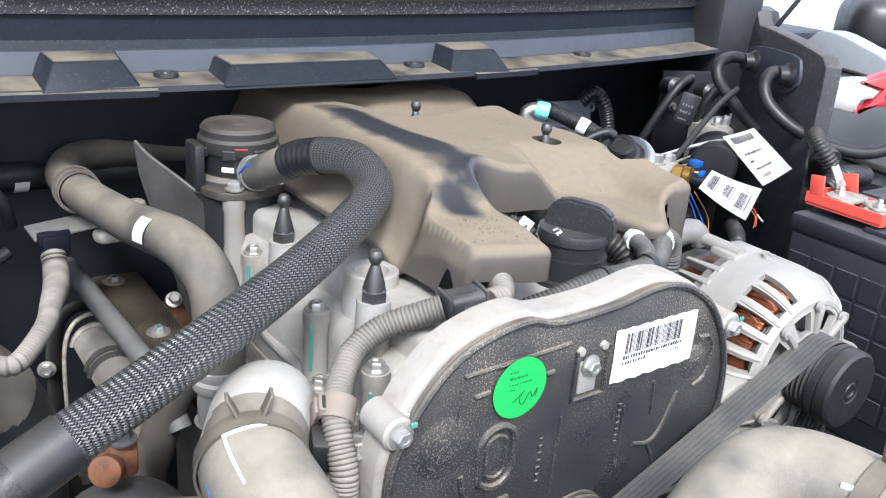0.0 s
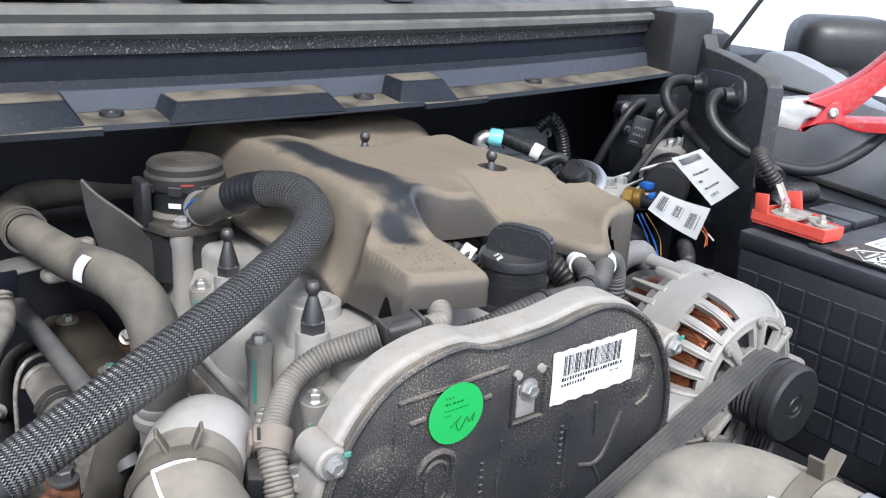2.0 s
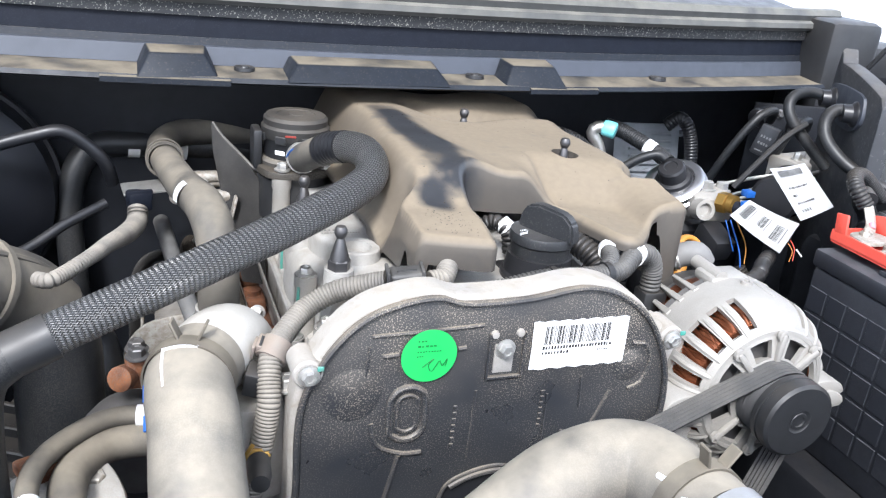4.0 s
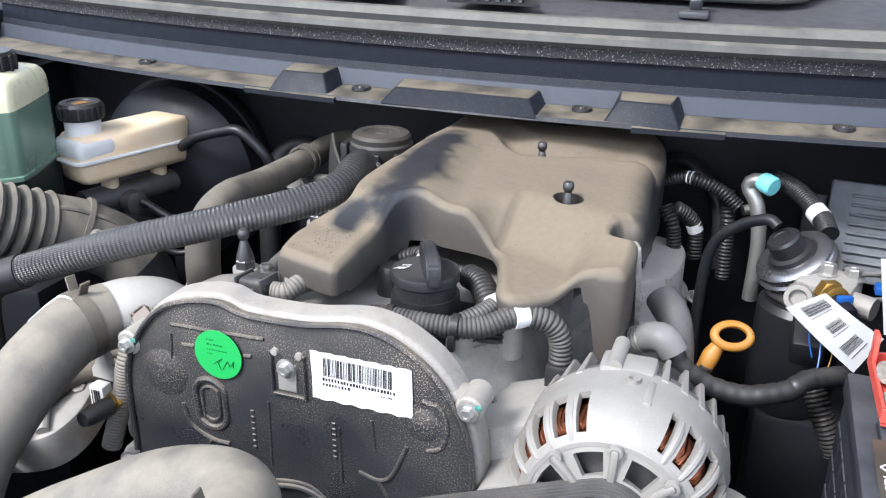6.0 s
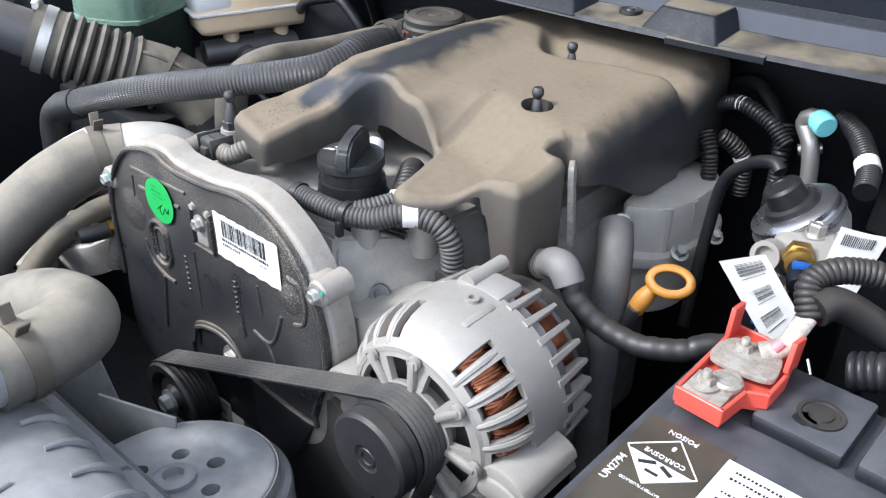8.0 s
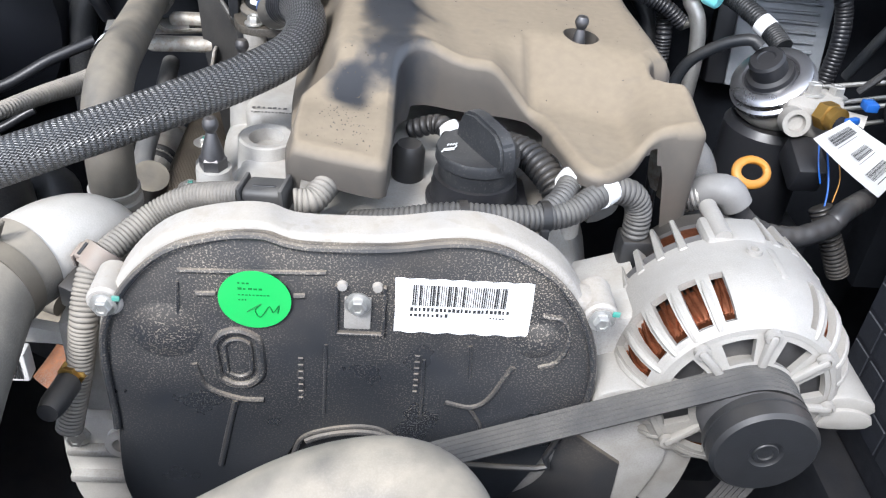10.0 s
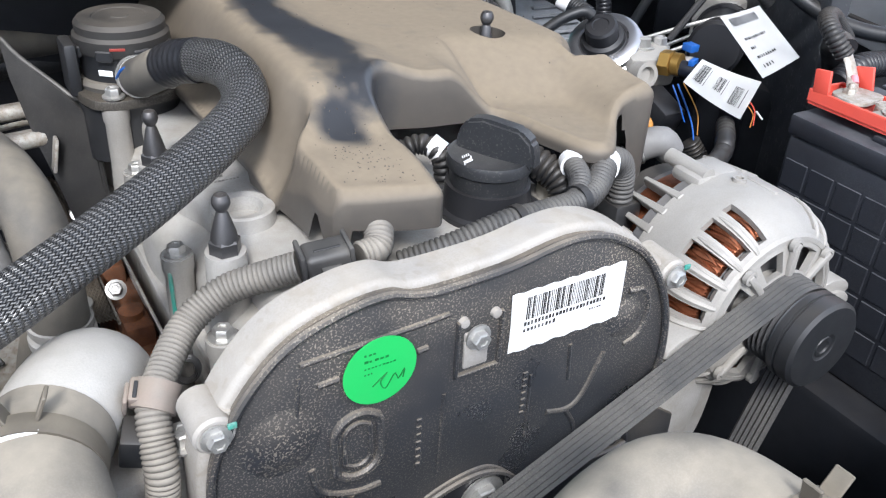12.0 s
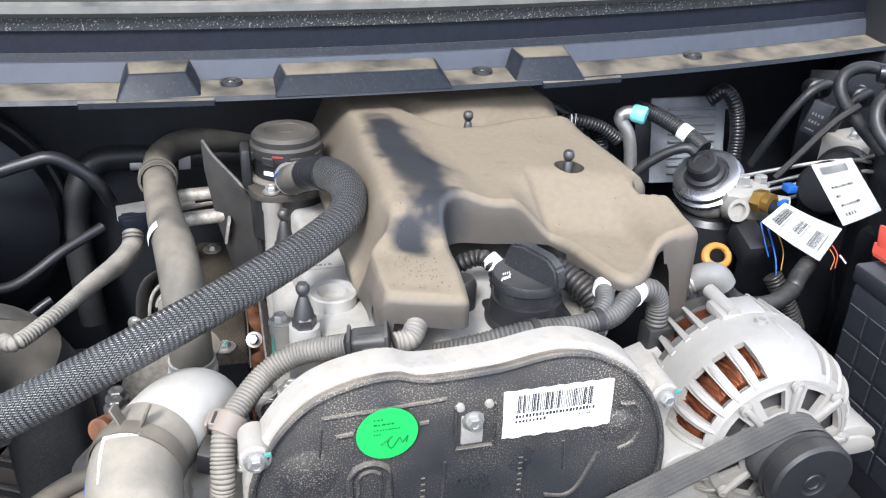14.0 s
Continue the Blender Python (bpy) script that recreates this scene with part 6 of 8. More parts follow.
part("hose_body", tube([(-0.240, 0.120, 0.836), (-0.272, 0.130, 0.838), (-0.304, 0.124, 0.840), (-0.338, 0.093, 0.840), (-0.354, 0.059, 0.839), (-0.354, 0.020, 0.834), (-0.340, -0.030, 0.815)], 0.0088, 18), M_RUBBER, lower2)
part("white_clip", tube([(-0.268, 0.1285, 0.838), (-0.276, 0.1300, 0.838)], 0.0098, 18), M_PAPER, lower2, "white clip ring")
part("white_clip", tube([(-0.3545, 0.030, 0.8355), (-0.3540, 0.022, 0.8345)], 0.0098, 18), M_PAPER, lower2, "white clip ring")
lower3 = solid("return_pipe", tube([(-0.235, 0.120, 0.812), (-0.262, 0.122, 0.818), (-0.301, 0.116, 0.820), (-0.324, 0.088, 0.820), (-0.330, 0.050, 0.818), (-0.325, -0.01, 0.80), (-0.31, -0.06, 0.77)], 0.0150, 20), M_RUBBER, "thick dusty rubber pipe below the thin hose", "pipe")
elb2 = thing("turbo_elbow", (-0.31, 0.29, 0.70), "black rubber elbow with a bright steel band", "hose")
part("elbow_body", tube([(-0.340, 0.350, 0.80), (-0.318, 0.340, 0.805), (-0.308, 0.315, 0.790), (-0.307, 0.290, 0.755), (-0.308, 0.27, 0.70)], 0.0215, 22), M_RUBBERDARK, elb2)
part("steel_band", clamp_ring((-0.3075, 0.302, 0.770), (0.0, -0.55, -0.84), 0.0218, 0.014, 0.0016), M_OLDSTEEL, elb2, "dull steel band")
guard = thing("ribbed_guard", (-0.38, 0.28, 0.70), "black ribbed plastic guard low in the bay", "guard")
GD = pose(-0.385, 0.275, 0.712, 8, 0, -28)
part("panel", moved(box(0, 0, 0, 0.11, 0.26, 0.012, 0.003), GD), M_BLACK, guard)
for k in range(8):
    part("rib", moved(box(0, -0.112 + k * 0.032, 0.011, 0.106, 0.006, 0.014, 0.0015, 1), GD), M_BLACK, guard)
turbo = thing("turbocharger", (-0.30, 0.16, 0.72), "dusty cast turbocharger housing beside the block", "turbocharger")
part("scroll", lathe([(0, -0.03), (0.04, -0.03), (0.052, -0.015), (0.055, 0.0), (0.050, 0.015), (0.03, 0.028), (0, 0.028)], aim((-0.275, 0.20, 0.765), (0.2, 1, 0.1)), 32), M_DARKSTEEL, turbo)
part("rust_flange", join(box(-0.274, 0.196, 0.846, 0.022, 0.020, 0.034, 0.005), lathe([(0.012, 0), (0.012, 0.012), (0.007, 0.014), (0, 0.014)], aim((-0.284, 0.190, 0.842), (-0.5, -0.8, 0.3)), 16)), M_RUST, turbo)
for y in (0.216, 0.230):
    part("bolt", hexbolt((-0.274, y - 0.026, 0.862), (0, 0, 1), 0.0075, 0.01), M_DARKSTEEL, turbo)
thermo = thing("thermostat_housing", (-0.17, 0.06, 0.80), "dusty cast thermostat housing with a brass sender", "housing")
part("casting", box(-0.186, 0.058, 0.850, 0.045, 0.050, 0.09, 0.010), M_CAST, thermo)
part("bolt", hexbolt((-0.165, 0.035, 0.912), (0, 0, 1), 0.008, 0.01), M_STEEL, thermo)
part("brass_sender", lathe([(0.010, 0), (0.010, 0.008), (0.007, 0.009), (0.007, 0.014), (0, 0.014)], aim((-0.19, 0.015, 0.868), (-0.2, -1, 0.4)), 6), M_BRASS, thermo)
part("sender_plug", lathe([(0.009, 0.014), (0.009, 0.035), (0.007, 0.045), (0, 0.045)], aim((-0.19, 0.015, 0.868), (-0.1, -1, 0.1)), 16), M_BLACK, thermo)
part("bracket_tab", slab([(-0.258, 0.856), (-0.212, 0.854), (-0.212, 0.866), (-0.236, 0.871), (-0.241, 0.888), (-0.248, 0.888), (-0.253, 0.872), (-0.258, 0.866)], -0.064, -0.054, 0.002, UP), M_DOME, thermo, "pale cast bracket tab")
part("white_plug", box(-0.248, 0.052, 0.838, 0.017, 0.014, 0.027, 0.002), M_WHITEPLASTIC, thermo, "white printed plug")
part("plug_bars", bars(-0.2535, -0.2425, 0.828, 0.848, 4, 21, Matrix.Translation((0, 0.0445, 0)) @ UP), M_INK, thermo, smooth=0)
part("rust_bracket", box(-0.150, 0.02, 0.845, 0.03, 0.03, 0.02, 0.003), M_RUST, thermo)

# dirty castings and brackets low beside the block
mount = thing("engine_mount", (-0.30, 0.02, 0.70), "dirty cast engine mount bracket with rusty bolts", "bracket")
part("casting", moved(slab(rounded([(-0.05, -0.04), (0.02, -0.05), (0.05, -0.01), (0.045, 0.05), (-0.01, 0.06), (-0.05, 0.03)], 0.008), -0.03, 0.012, 0.006), pose(-0.335, 0.055, 0.792, 10, -8, 20)), M_CAST, mount)
part("arm", moved(slab(rounded([(-0.09, -0.018), (0.02, -0.022), (0.03, 0.0), (0.02, 0.022), (-0.09, 0.02)], 0.006), -0.012, 0.008, 0.004), pose(-0.37, -0.01, 0.775, 0, 12, -35)), M_OLDSTEEL, mount)
part("rib", tube([(-0.375, 0.085, 0.800), (-0.335, 0.060, 0.812), (-0.30, 0.02, 0.802)], 0.006, 10, 0.01), M_CAST, mount)
part("rust_plate", box(-0.345, 0.105, 0.815, 0.05, 0.03, 0.012, 0.003, rz=25), M_RUST, mount)
for x, y, z in ((-0.36, 0.04, 0.803), (-0.31, 0.085, 0.806), (-0.325, 0.015, 0.804), (-0.345, 0.105, 0.820), (-0.40, -0.03, 0.790)):
    part("bolt", hexbolt((x, y, z), (0.05, -0.1, 1), 0.0078, 0.010, spin=x * 900), M_OLDSTEEL, mount)
bellow = solid("ribbed_rubber_hose", tube([(-0.47, 0.10, 0.80), (-0.43, 0.05, 0.80), (-0.40, -0.02, 0.775), (-0.385, -0.08, 0.73)], 0.024, 20, ribs=(0.010, 0.005)), M_RUBBERDARK, "black ribbed rubber hose low by the mount", "hose")

# pale castings low in front of the head
LOW = Matrix.Translation((0.012, 0.024, -0.008))
pumpb = thing("water_pump_bracket", (-0.19, 0.05, 0.69), "pale cast water pump bracket below the thermostat", "bracket")
part("casting", moved(slab(rounded([(-0.225, 0.70), (-0.172, 0.70), (-0.168, 0.76), (-0.180, 0.792), (-0.200, 0.806), (-0.228, 0.800), (-0.236, 0.76)], 0.006), -0.045, -0.012, 0.005, UP), LOW), M_DOME, pumpb)
part("web", moved(box(-0.205, 0.010, 0.775, 0.050, 0.012, 0.008, 0.002), LOW), M_CAST, pumpb)
part("web", moved(box(-0.205, 0.010, 0.745, 0.054, 0.012, 0.008, 0.002), LOW), M_CAST, pumpb)
part("boss", moved(lathe([(0.012, 0), (0.012, 0.012), (0.006, 0.013), (0.005, 0.004), (0, 0.004)], aim((-0.188, 0.016, 0.785), (0, -1, 0.15)), 24), LOW), M_DOME, pumpb)
part("bolt", moved(hexbolt((-0.222, 0.012, 0.788), (0, -1, 0.1), 0.007, 0.008), LOW), M_STEEL, pumpb)
part("paint_mark", moved(box(-0.176, 0.010, 0.792, 0.010, 0.003, 0.008, 0.001), LOW), M_PAINTMARK, pumpb, "green paint mark")
part("rust_strip", moved(box(-0.172, 0.020, 0.825, 0.040, 0.012, 0.016, 0.003), LOW), M_RUST, pumpb)

# ---- the side with battery and filter ----
battery = thing("battery", (0.505, 0.0, 0.745), "dusty dark grey car battery with a red terminal cover", "battery")
part("case", box(0.508, 0.0, 0.846, 0.166, 0.262, 0.202, 0.006), M_BATTERY, battery)
part("lid", join(box(0.508, 0.0, 0.957, 0.170, 0.266, 0.020, 0.004), box(0.515, -0.035, 0.9685, 0.154, 0.19, 0.008, 0.003)), M_BATTERY, battery)
for (x, y, sx, sy) in ((0.505, 0.096, 0.055, 0.062), (0.565, 0.096, 0.050, 0.062)):
    part("cell_block", box(x, y, 0.972, sx, sy, 0.012, 0.003), M_BATTERY, battery)
for j in range(9):
    for k in range(5):
        y, z = -0.113 + j * 0.0283, 0.79 + k * 0.0305
        part("side_panel", box(0.4248, y, z, 0.0016, 0.0245, 0.0265, 0.0006, 1), M_BATTERY, battery)
eye_ = part("charge_eye", lathe([(0.014, 0.978), (0.014, 0.9795), (0.0115, 0.9795), (0.011, 0.9785), (0.0075, 0.9785), (0.007, 0.980), (0, 0.980)], pose(0.5096, 0.091, 0), 28), M_BLACK, battery)
part("stain", slab(rounded([(0.497, 0.078), (0.505, 0.075), (0.511, 0.081), (0.506, 0.088), (0.499, 0.086)], 0.003), 0.9782, 0.9785), M_BLACKCLEAN, battery)
# label
lab = part("label", slab([(0.432, -0.090), (0.4865, -0.090), (0.4865, 0.030), (0.432, 0.030)], 0.9727, 0.9731), M_LABEL, battery, "brown-black printed warning label")
LZ = 0.9734
SPIN = pose(0, 0, 0, 0, 0, 180)
part("lettering", text_mesh("UN2794", 0.0068, pose(0.4385, -0.024, LZ, 0, 0, 90)), M_PAPER, lab, smooth=0)
part("lettering", text_mesh("POISON", 0.0052, pose(0.457, 0.0225, LZ) @ SPIN), M_PAPER, lab, smooth=0)
part("lettering", text_mesh("CORROSIVE", 0.0048, pose(0.4572, 0.0005, LZ) @ SPIN), M_PAPER, lab, smooth=0)
part("lettering", text_mesh("8", 0.0055, pose(0.4574, 0.0108, LZ) @ SPIN), M_PAPER, lab, smooth=0)
dm = bmesh.new()
for a in range(4):
    b0, b1 = radians(90 * a), radians(90 * a + 90)
    p, q = Vector((0.457 + 0.022 * math.cos(b0), -0.003 + 0.022 * math.sin(b0), LZ)), Vector((0.457 + 0.022 * math.cos(b1), -0.003 + 0.022 * math.sin(b1), LZ))
    dm = join(dm, tube([p, q], 0.0005, 6, 0.02))
part("diamond", dm, M_PAPER, lab)
part("diamond_lower", slab([(0.4375, -0.0045), (0.4765, -0.0045), (0.457, -0.0240)][::-1], LZ - 0.0002, LZ + 0.0001), M_PAPER, lab, smooth=0)
sym = join(moved(box(0, 0, 0, 0.010, 0.0025, 0.0004, 0), pose(0.451, -0.009, LZ + 0.0004, 0, 0, 30)), moved(box(0, 0, 0, 0.009, 0.0025, 0.0004, 0), pose(0.463, -0.009, LZ + 0.0004, 0, 0, -25)), moved(box(0, 0, 0, 0.008, 0.002, 0.0004, 0), pose(0.457, -0.0150, LZ + 0.0004)))
part("symbol", sym, M_INK, lab, smooth=0)
part("lettering", text_mesh("BATTERY FLUID,ACID", 0.0026, pose(0.457, -0.028, LZ) @ SPIN), M_PAPER, lab, smooth=0)
part("white_panel", slab([(0.4845, -0.110), (0.556, -0.110), (0.556, 0.0244), (0.4845, 0.0244)], 0.9736, 0.9739), M_PAPER, lab, smooth=0)
wr = bmesh.new()
for i in range(12):
    wr = join(wr, written(-0.03, 0.03 - 0.012 * (i % 4 == 2), 0, 0.0022, 26, 30 + i, pose(0.521, 0.018 - i * 0.0062, 0.9741) @ SPIN))
part("writing", wr, M_INK, lab, smooth=0)

clampc = thing("battery_terminal", (0.455, 0.085, 0.975), "red plastic fuse holder on the battery's positive terminal", "terminal")
tray_pts = [(0.436, 0.038), (0.470, 0.036), (0.473, 0.065), (0.486, 0.072), (0.486, 0.100), (0.480, 0.132), (0.434, 0.134)]
tray_r = part("tray", slab(tray_pts, 0.976, 0.984, 0.001), M_RED, clampc)
for p, q in zip(tray_pts, tray_pts[1:] + tray_pts[:1]):
    c = ((p[0] + q[0]) / 2, (p[1] + q[1]) / 2)
    ln = math.hypot(q[0] - p[0], q[1] - p[1])
    part("tray_wall", box(c[0], c[1], 0.9855, ln + 0.003, 0.003, 0.013, 0.0008, 1, rz=math.degrees(math.atan2(q[1] - p[1], q[0] - p[0]))), M_RED, tray_r)
part("upright", moved(box(0, 0, 0, 0.004, 0.018, 0.024, 0.001), pose(0.4345, 0.124, 1.002, -8)), M_RED, clampc)
part("upright", moved(box(0, 0, 0, 0.004, 0.020, 0.024, 0.001), pose(0.4850, 0.112, 1.002, -14)), M_RED, clampc)
part("bus_plate", box(0.453, 0.052, 0.9895, 0.030, 0.028, 0.004, 0.001), M_OLDSTEEL, clampc)
part("bus_plate", moved(slab(rounded([(-0.02, -0.016), (0.02, -0.016), (0.024, 0.0), (0.015, 0.018), (-0.018, 0.016)], 0.004), 0, 0.004, 0.001), pose(0.458, 0.098, 0.990)), M_OLDSTEEL, clampc)
part("post_top", lathe([(0.0115, 0.984), (0.0115, 0.994), (0.0095, 0.996), (0.007, 0.9955), (0.004, 0.9965), (0, 0.996)], pose(0.459, 0.064, 0), 28), M_OLDSTEEL, clampc)
for x, y in ((0.4495, 0.0515), (0.4525, 0.1035)):
    part("nut", hexbolt((x, y, 0.9925), (0, 0, 1), 0.0062, 0.007, 1.6, 20), M_OLDSTEEL, clampc)
    part("stud", lathe([(0.0032, 0.995), (0.0032, 1.004), (0.0025, 1.005), (0, 1.005)], pose(x, y, 0), 14), M_OLDSTEEL, clampc)
part("ring_terminal", tube([(0.462, 0.108, 0.995), (0.474, 0.118, 1.000), (0.478, 0.128, 1.012), (0.480, 0.136, 1.020)], 0.0075, 14, flat=0.5), M_OLDSTEEL, clampc)
part("heat_shrink", lathe([(0.0040, 0), (0.0040, 0.006), (0.0036, 0.008)], aim((0.470, 0.112, 0.999), (0.5, 0.7, 0.8)), 14), material("pink_sleeve", (0.65, 0.25, 0.28), 0.5), clampc)

clampc.scale = (0.88, 0.88, 0.88)
cables = thing("battery_cables", (0.5, 0.16, 0.9), "thick black taped battery cables behind the terminal", "cable")
part("cable", tube([(0.479, 0.134, 1.018), (0.486, 0.148, 1.020), (0.505, 0.165, 1.006), (0.535, 0.18, 0.985), (0.57, 0.20, 0.95)], 0.011, 18), M_CONDUITDARK, cables)
part("cable", tube([(0.478, 0.132, 1.012), (0.470, 0.145, 1.030), (0.485, 0.165, 1.036), (0.515, 0.18, 1.03), (0.56, 0.19, 1.0)], 0.0085, 18, ribs=(0.004, 0.0012)), M_CONDUITDARK, cables)
part("cable", tube([(0.505, 0.150, 0.975), (0.54, 0.155, 0.985), (0.60, 0.16, 0.98)], 0.0125, 18, ribs=(0.006, 0.002)), M_BLACKCLEAN, cables)

# fuel filter
pump = thing("fuel_filter", (0.385, 0.34, 0.80), "fuel filter with a cast head and black primer knob", "fuel filter")
FX, FY = 0.402, 0.360
TILT_F = aim((0.392, 0.354, 0.958), (-0.52, -0.25, 0.82)) @ Matrix.Scale(0.90, 4)
part("filter_bowl", lathe([(0, 0.80), (0.040, 0.80), (0.044, 0.81), (0.045, 0.915), (0.040, 0.922), (0, 0.922)], pose(FX, FY, 0), 40), M_BLACKCLEAN, pump)
part("head", lathe([(0, -0.034), (0.034, -0.034), (0.038, -0.026), (0.0445, -0.010), (0.0435, 0.0), (0, 0.0)], TILT_F, 40), M_CAST_BRIGHT, pump)
part("chrome_ring", lathe([(0.030, 0.0), (0.0435, 0.0), (0.046, 0.003), (0.046, 0.008), (0.042, 0.010), (0.041, 0.012), (0.043, 0.014), (0.043, 0.018), (0.038, 0.0215), (0.030, 0.022), (0.028, 0.020)], TILT_F, 48, False), material("chrome", (0.50, 0.50, 0.52), 0.22, 0.95, amount=0.2, bump=0.05, dust=0.15), pump, "bright crimped ring")
part("primer_knob", lathe([(0.030, 0.018), (0.026, 0.021), (0.0245, 0.026), (0.0195, 0.028), (0.0190, 0.044), (0.0165, 0.047), (0.010, 0.0475), (0.009, 0.0462), (0, 0.0462)], TILT_F, 36), M_BLACKCLEAN, pump, "black rubber primer knob")
part("side_body", moved(box(0, 0, 0, 0.055, 0.045, 0.035, 0.008), pose(0.418, 0.318, 0.952, 8, 0, -20)), M_CAST_BRIGHT, pump)
part("union", lathe([(0.013, 0), (0.013, 0.016), (0.0085, 0.016), (0.0075, 0.010), (0, 0.010)], aim((0.392, 0.300, 0.951), (-0.1, -1, 0.25)), 24), M_CAST_BRIGHT, pump)
part("brass_sensor", join(lathe([(0.0135, 0), (0.0135, 0.011), (0.010, 0.013)], aim((0.415, 0.292, 0.963), (0.35, -0.85, 0.1)), 6), lathe([(0.0115, 0.013), (0.0115, 0.021), (0.008, 0.022), (0, 0.022)], aim((0.415, 0.292, 0.963), (0.35, -0.85, 0.1)), 20)), M_BRASS, pump, "hexagonal brass sensor")
part("sensor_plug", lathe([(0.0085, 0.020), (0.009, 0.044), (0.007, 0.047), (0, 0.047)], aim((0.415, 0.292, 0.963), (0.35, -0.85, -0.05)), 16), M_NAVY, pump)
part("blue_clip", moved(box(0, 0, 0, 0.014, 0.006, 0.006, 0.001), aim((0.428, 0.262, 0.971), (0.35, -0.85, 0.1))), M_BLUE, pump, "blue plug clip")
part("blue_clip", box(0.462, 0.300, 0.970, 0.012, 0.014, 0.008, 0.001), M_BLUE, pump, "blue plug clip")
for x, y, z in ((0.415, 0.322, 0.968), (0.438, 0.322, 0.966)):
    part("bolt", hexbolt((x, y, z), (0, 0.1, 1), 0.008, 0.012), M_STEEL, pump)
part("outlet", tube([(0.44, 0.30, 0.952), (0.458, 0.29, 0.952)], 0.011, 18), M_CAST_BRIGHT, pump)


def tag_sheet(corners, bend=0.006, n=10):
    a, b, c, d = (Vector(p) for p in corners)
    nrm = (b - a).cross(d - a).normalized()
    bm = bmesh.new()
    vs = [[bm.verts.new(a.lerp(b, i / n).lerp(d.lerp(c, i / n), j / n) + nrm * bend * math.sin(math.pi * i / n) * (0.6 + 0.4 * math.sin(3.0 * j / n))) for i in range(n + 1)] for j in range(n + 1)]
    for j in range(n):
        for i in range(n):
            bm.faces.new((vs[j][i], vs[j][i + 1], vs[j + 1][i + 1], vs[j + 1][i]))
    return bm


def paper_tag(label, corners, blocks, bend):
    """A paper tag; blocks: barcodes and lines at places (u0, u1, v0, v1, strokes) of its sheet."""
    base = sum((Vector(c) for c in corners), Vector()) / 4
    ob = thing("paper_tag", base, label, "tag", "paper tags")
    sheet = tag_sheet(corners, bend)
    bmesh.ops.solidify(sheet, geom=sheet.faces[:], thickness=0.0003)
    part("sheet", sheet, M_PAPER, ob)
    a, b, c, d = (Vector(p) for p in corners)
    nrm = (b - a).cross(d - a).normalized()
    rnd = random.Random(len(blocks) + 40)
    ink = bmesh.new()
    for u0, u1, v0, v1, k in blocks:
        w = (u1 - u0) / k
        for s in range(k):
            ua, ub = u0 + s * w, u0 + s * w + w * rnd.choice((0.35, 0.5, 0.75))
            quad = []
            for u, v in ((ua, v0), (ub, v0), (ub, v1), (ua, v1)):
                q = a.lerp(b, u).lerp(d.lerp(c, u), v) + nrm * bend * math.sin(math.pi * u) * (0.6 + 0.4 * math.sin(3.0 * v))
                quad.append(q)
            for side in (0.0008, -0.0011):
                ink.faces.new([ink.verts.new(q + nrm * side) for q in quad])
    part("printing", ink, M_INK, ob, smooth=0)
    return ob


paper_tag("white paper tag with barcodes hanging from the filter", [(0.408, 0.234, 0.986), (0.455, 0.196, 0.969), (0.438, 0.197, 0.932), (0.377, 0.224, 0.971)],
          ((0.08, 0.22, 0.15, 0.75, 11), (0.25, 0.27, 0.2, 0.75, 1), (0.40, 0.53, 0.25, 0.65, 10), (0.56, 0.575, 0.25, 0.7, 1), (0.70, 0.84, 0.3, 0.8, 11), (0.88, 0.895, 0.3, 0.8, 1)), 0.004)
paper_tag("large white paper tag with a barcode and writing", [(0.449, 0.259, 1.016), (0.486, 0.245, 1.027), (0.485, 0.183, 0.994), (0.454, 0.195, 0.973)],
          ((0.15, 0.8, 0.07, 0.2, 16), (0.2, 0.75, 0.40, 0.44, 12), (0.2, 0.35, 0.55, 0.59, 3), (0.2, 0.7, 0.70, 0.74, 9), (0.2, 0.5, 0.84, 0.89, 4)), 0.003)

wires_r = thing("sensor_wires", (0.43, 0.25, 0.88), "loose coloured sensor wires below the filter", "wiring")
for pts, mt, r in (([(0.405, 0.262, 0.950), (0.403, 0.246, 0.935), (0.408, 0.240, 0.918)], M_BLUE, 0.0008), ([(0.412, 0.262, 0.95), (0.414, 0.236, 0.918), (0.410, 0.22, 0.89)], M_BLUE, 0.0009), ([(0.42, 0.262, 0.95), (0.424, 0.240, 0.926), (0.42, 0.23, 0.905)], M_YELLOW, 0.0006), ([(0.456, 0.205, 0.945), (0.461, 0.200, 0.936), (0.459, 0.196, 0.922)], M_RED, 0.0006), ([(0.452, 0.203, 0.942), (0.456, 0.197, 0.934), (0.452, 0.194, 0.922)], material("orange_wire", (0.40, 0.14, 0.03), 0.4), 0.0006), ([(0.466, 0.202, 0.934), (0.472, 0.197, 0.926)], M_PAPER, 0.0010)):
    part("wire", tube(pts, r, 8), mt, wires_r)
part("black_plug", moved(box(0, 0, 0, 0.03, 0.045, 0.03, 0.004), pose(0.405, 0.275, 0.918, 20)), M_BLACKCLEAN, wires_r)
part("conduit", tube([(0.41, 0.23, 0.90), (0.425, 0.215, 0.87), (0.44, 0.21, 0.84)], 0.010, 16, ribs=(0.004, 0.002)), M_CONDUITDARK, wires_r)

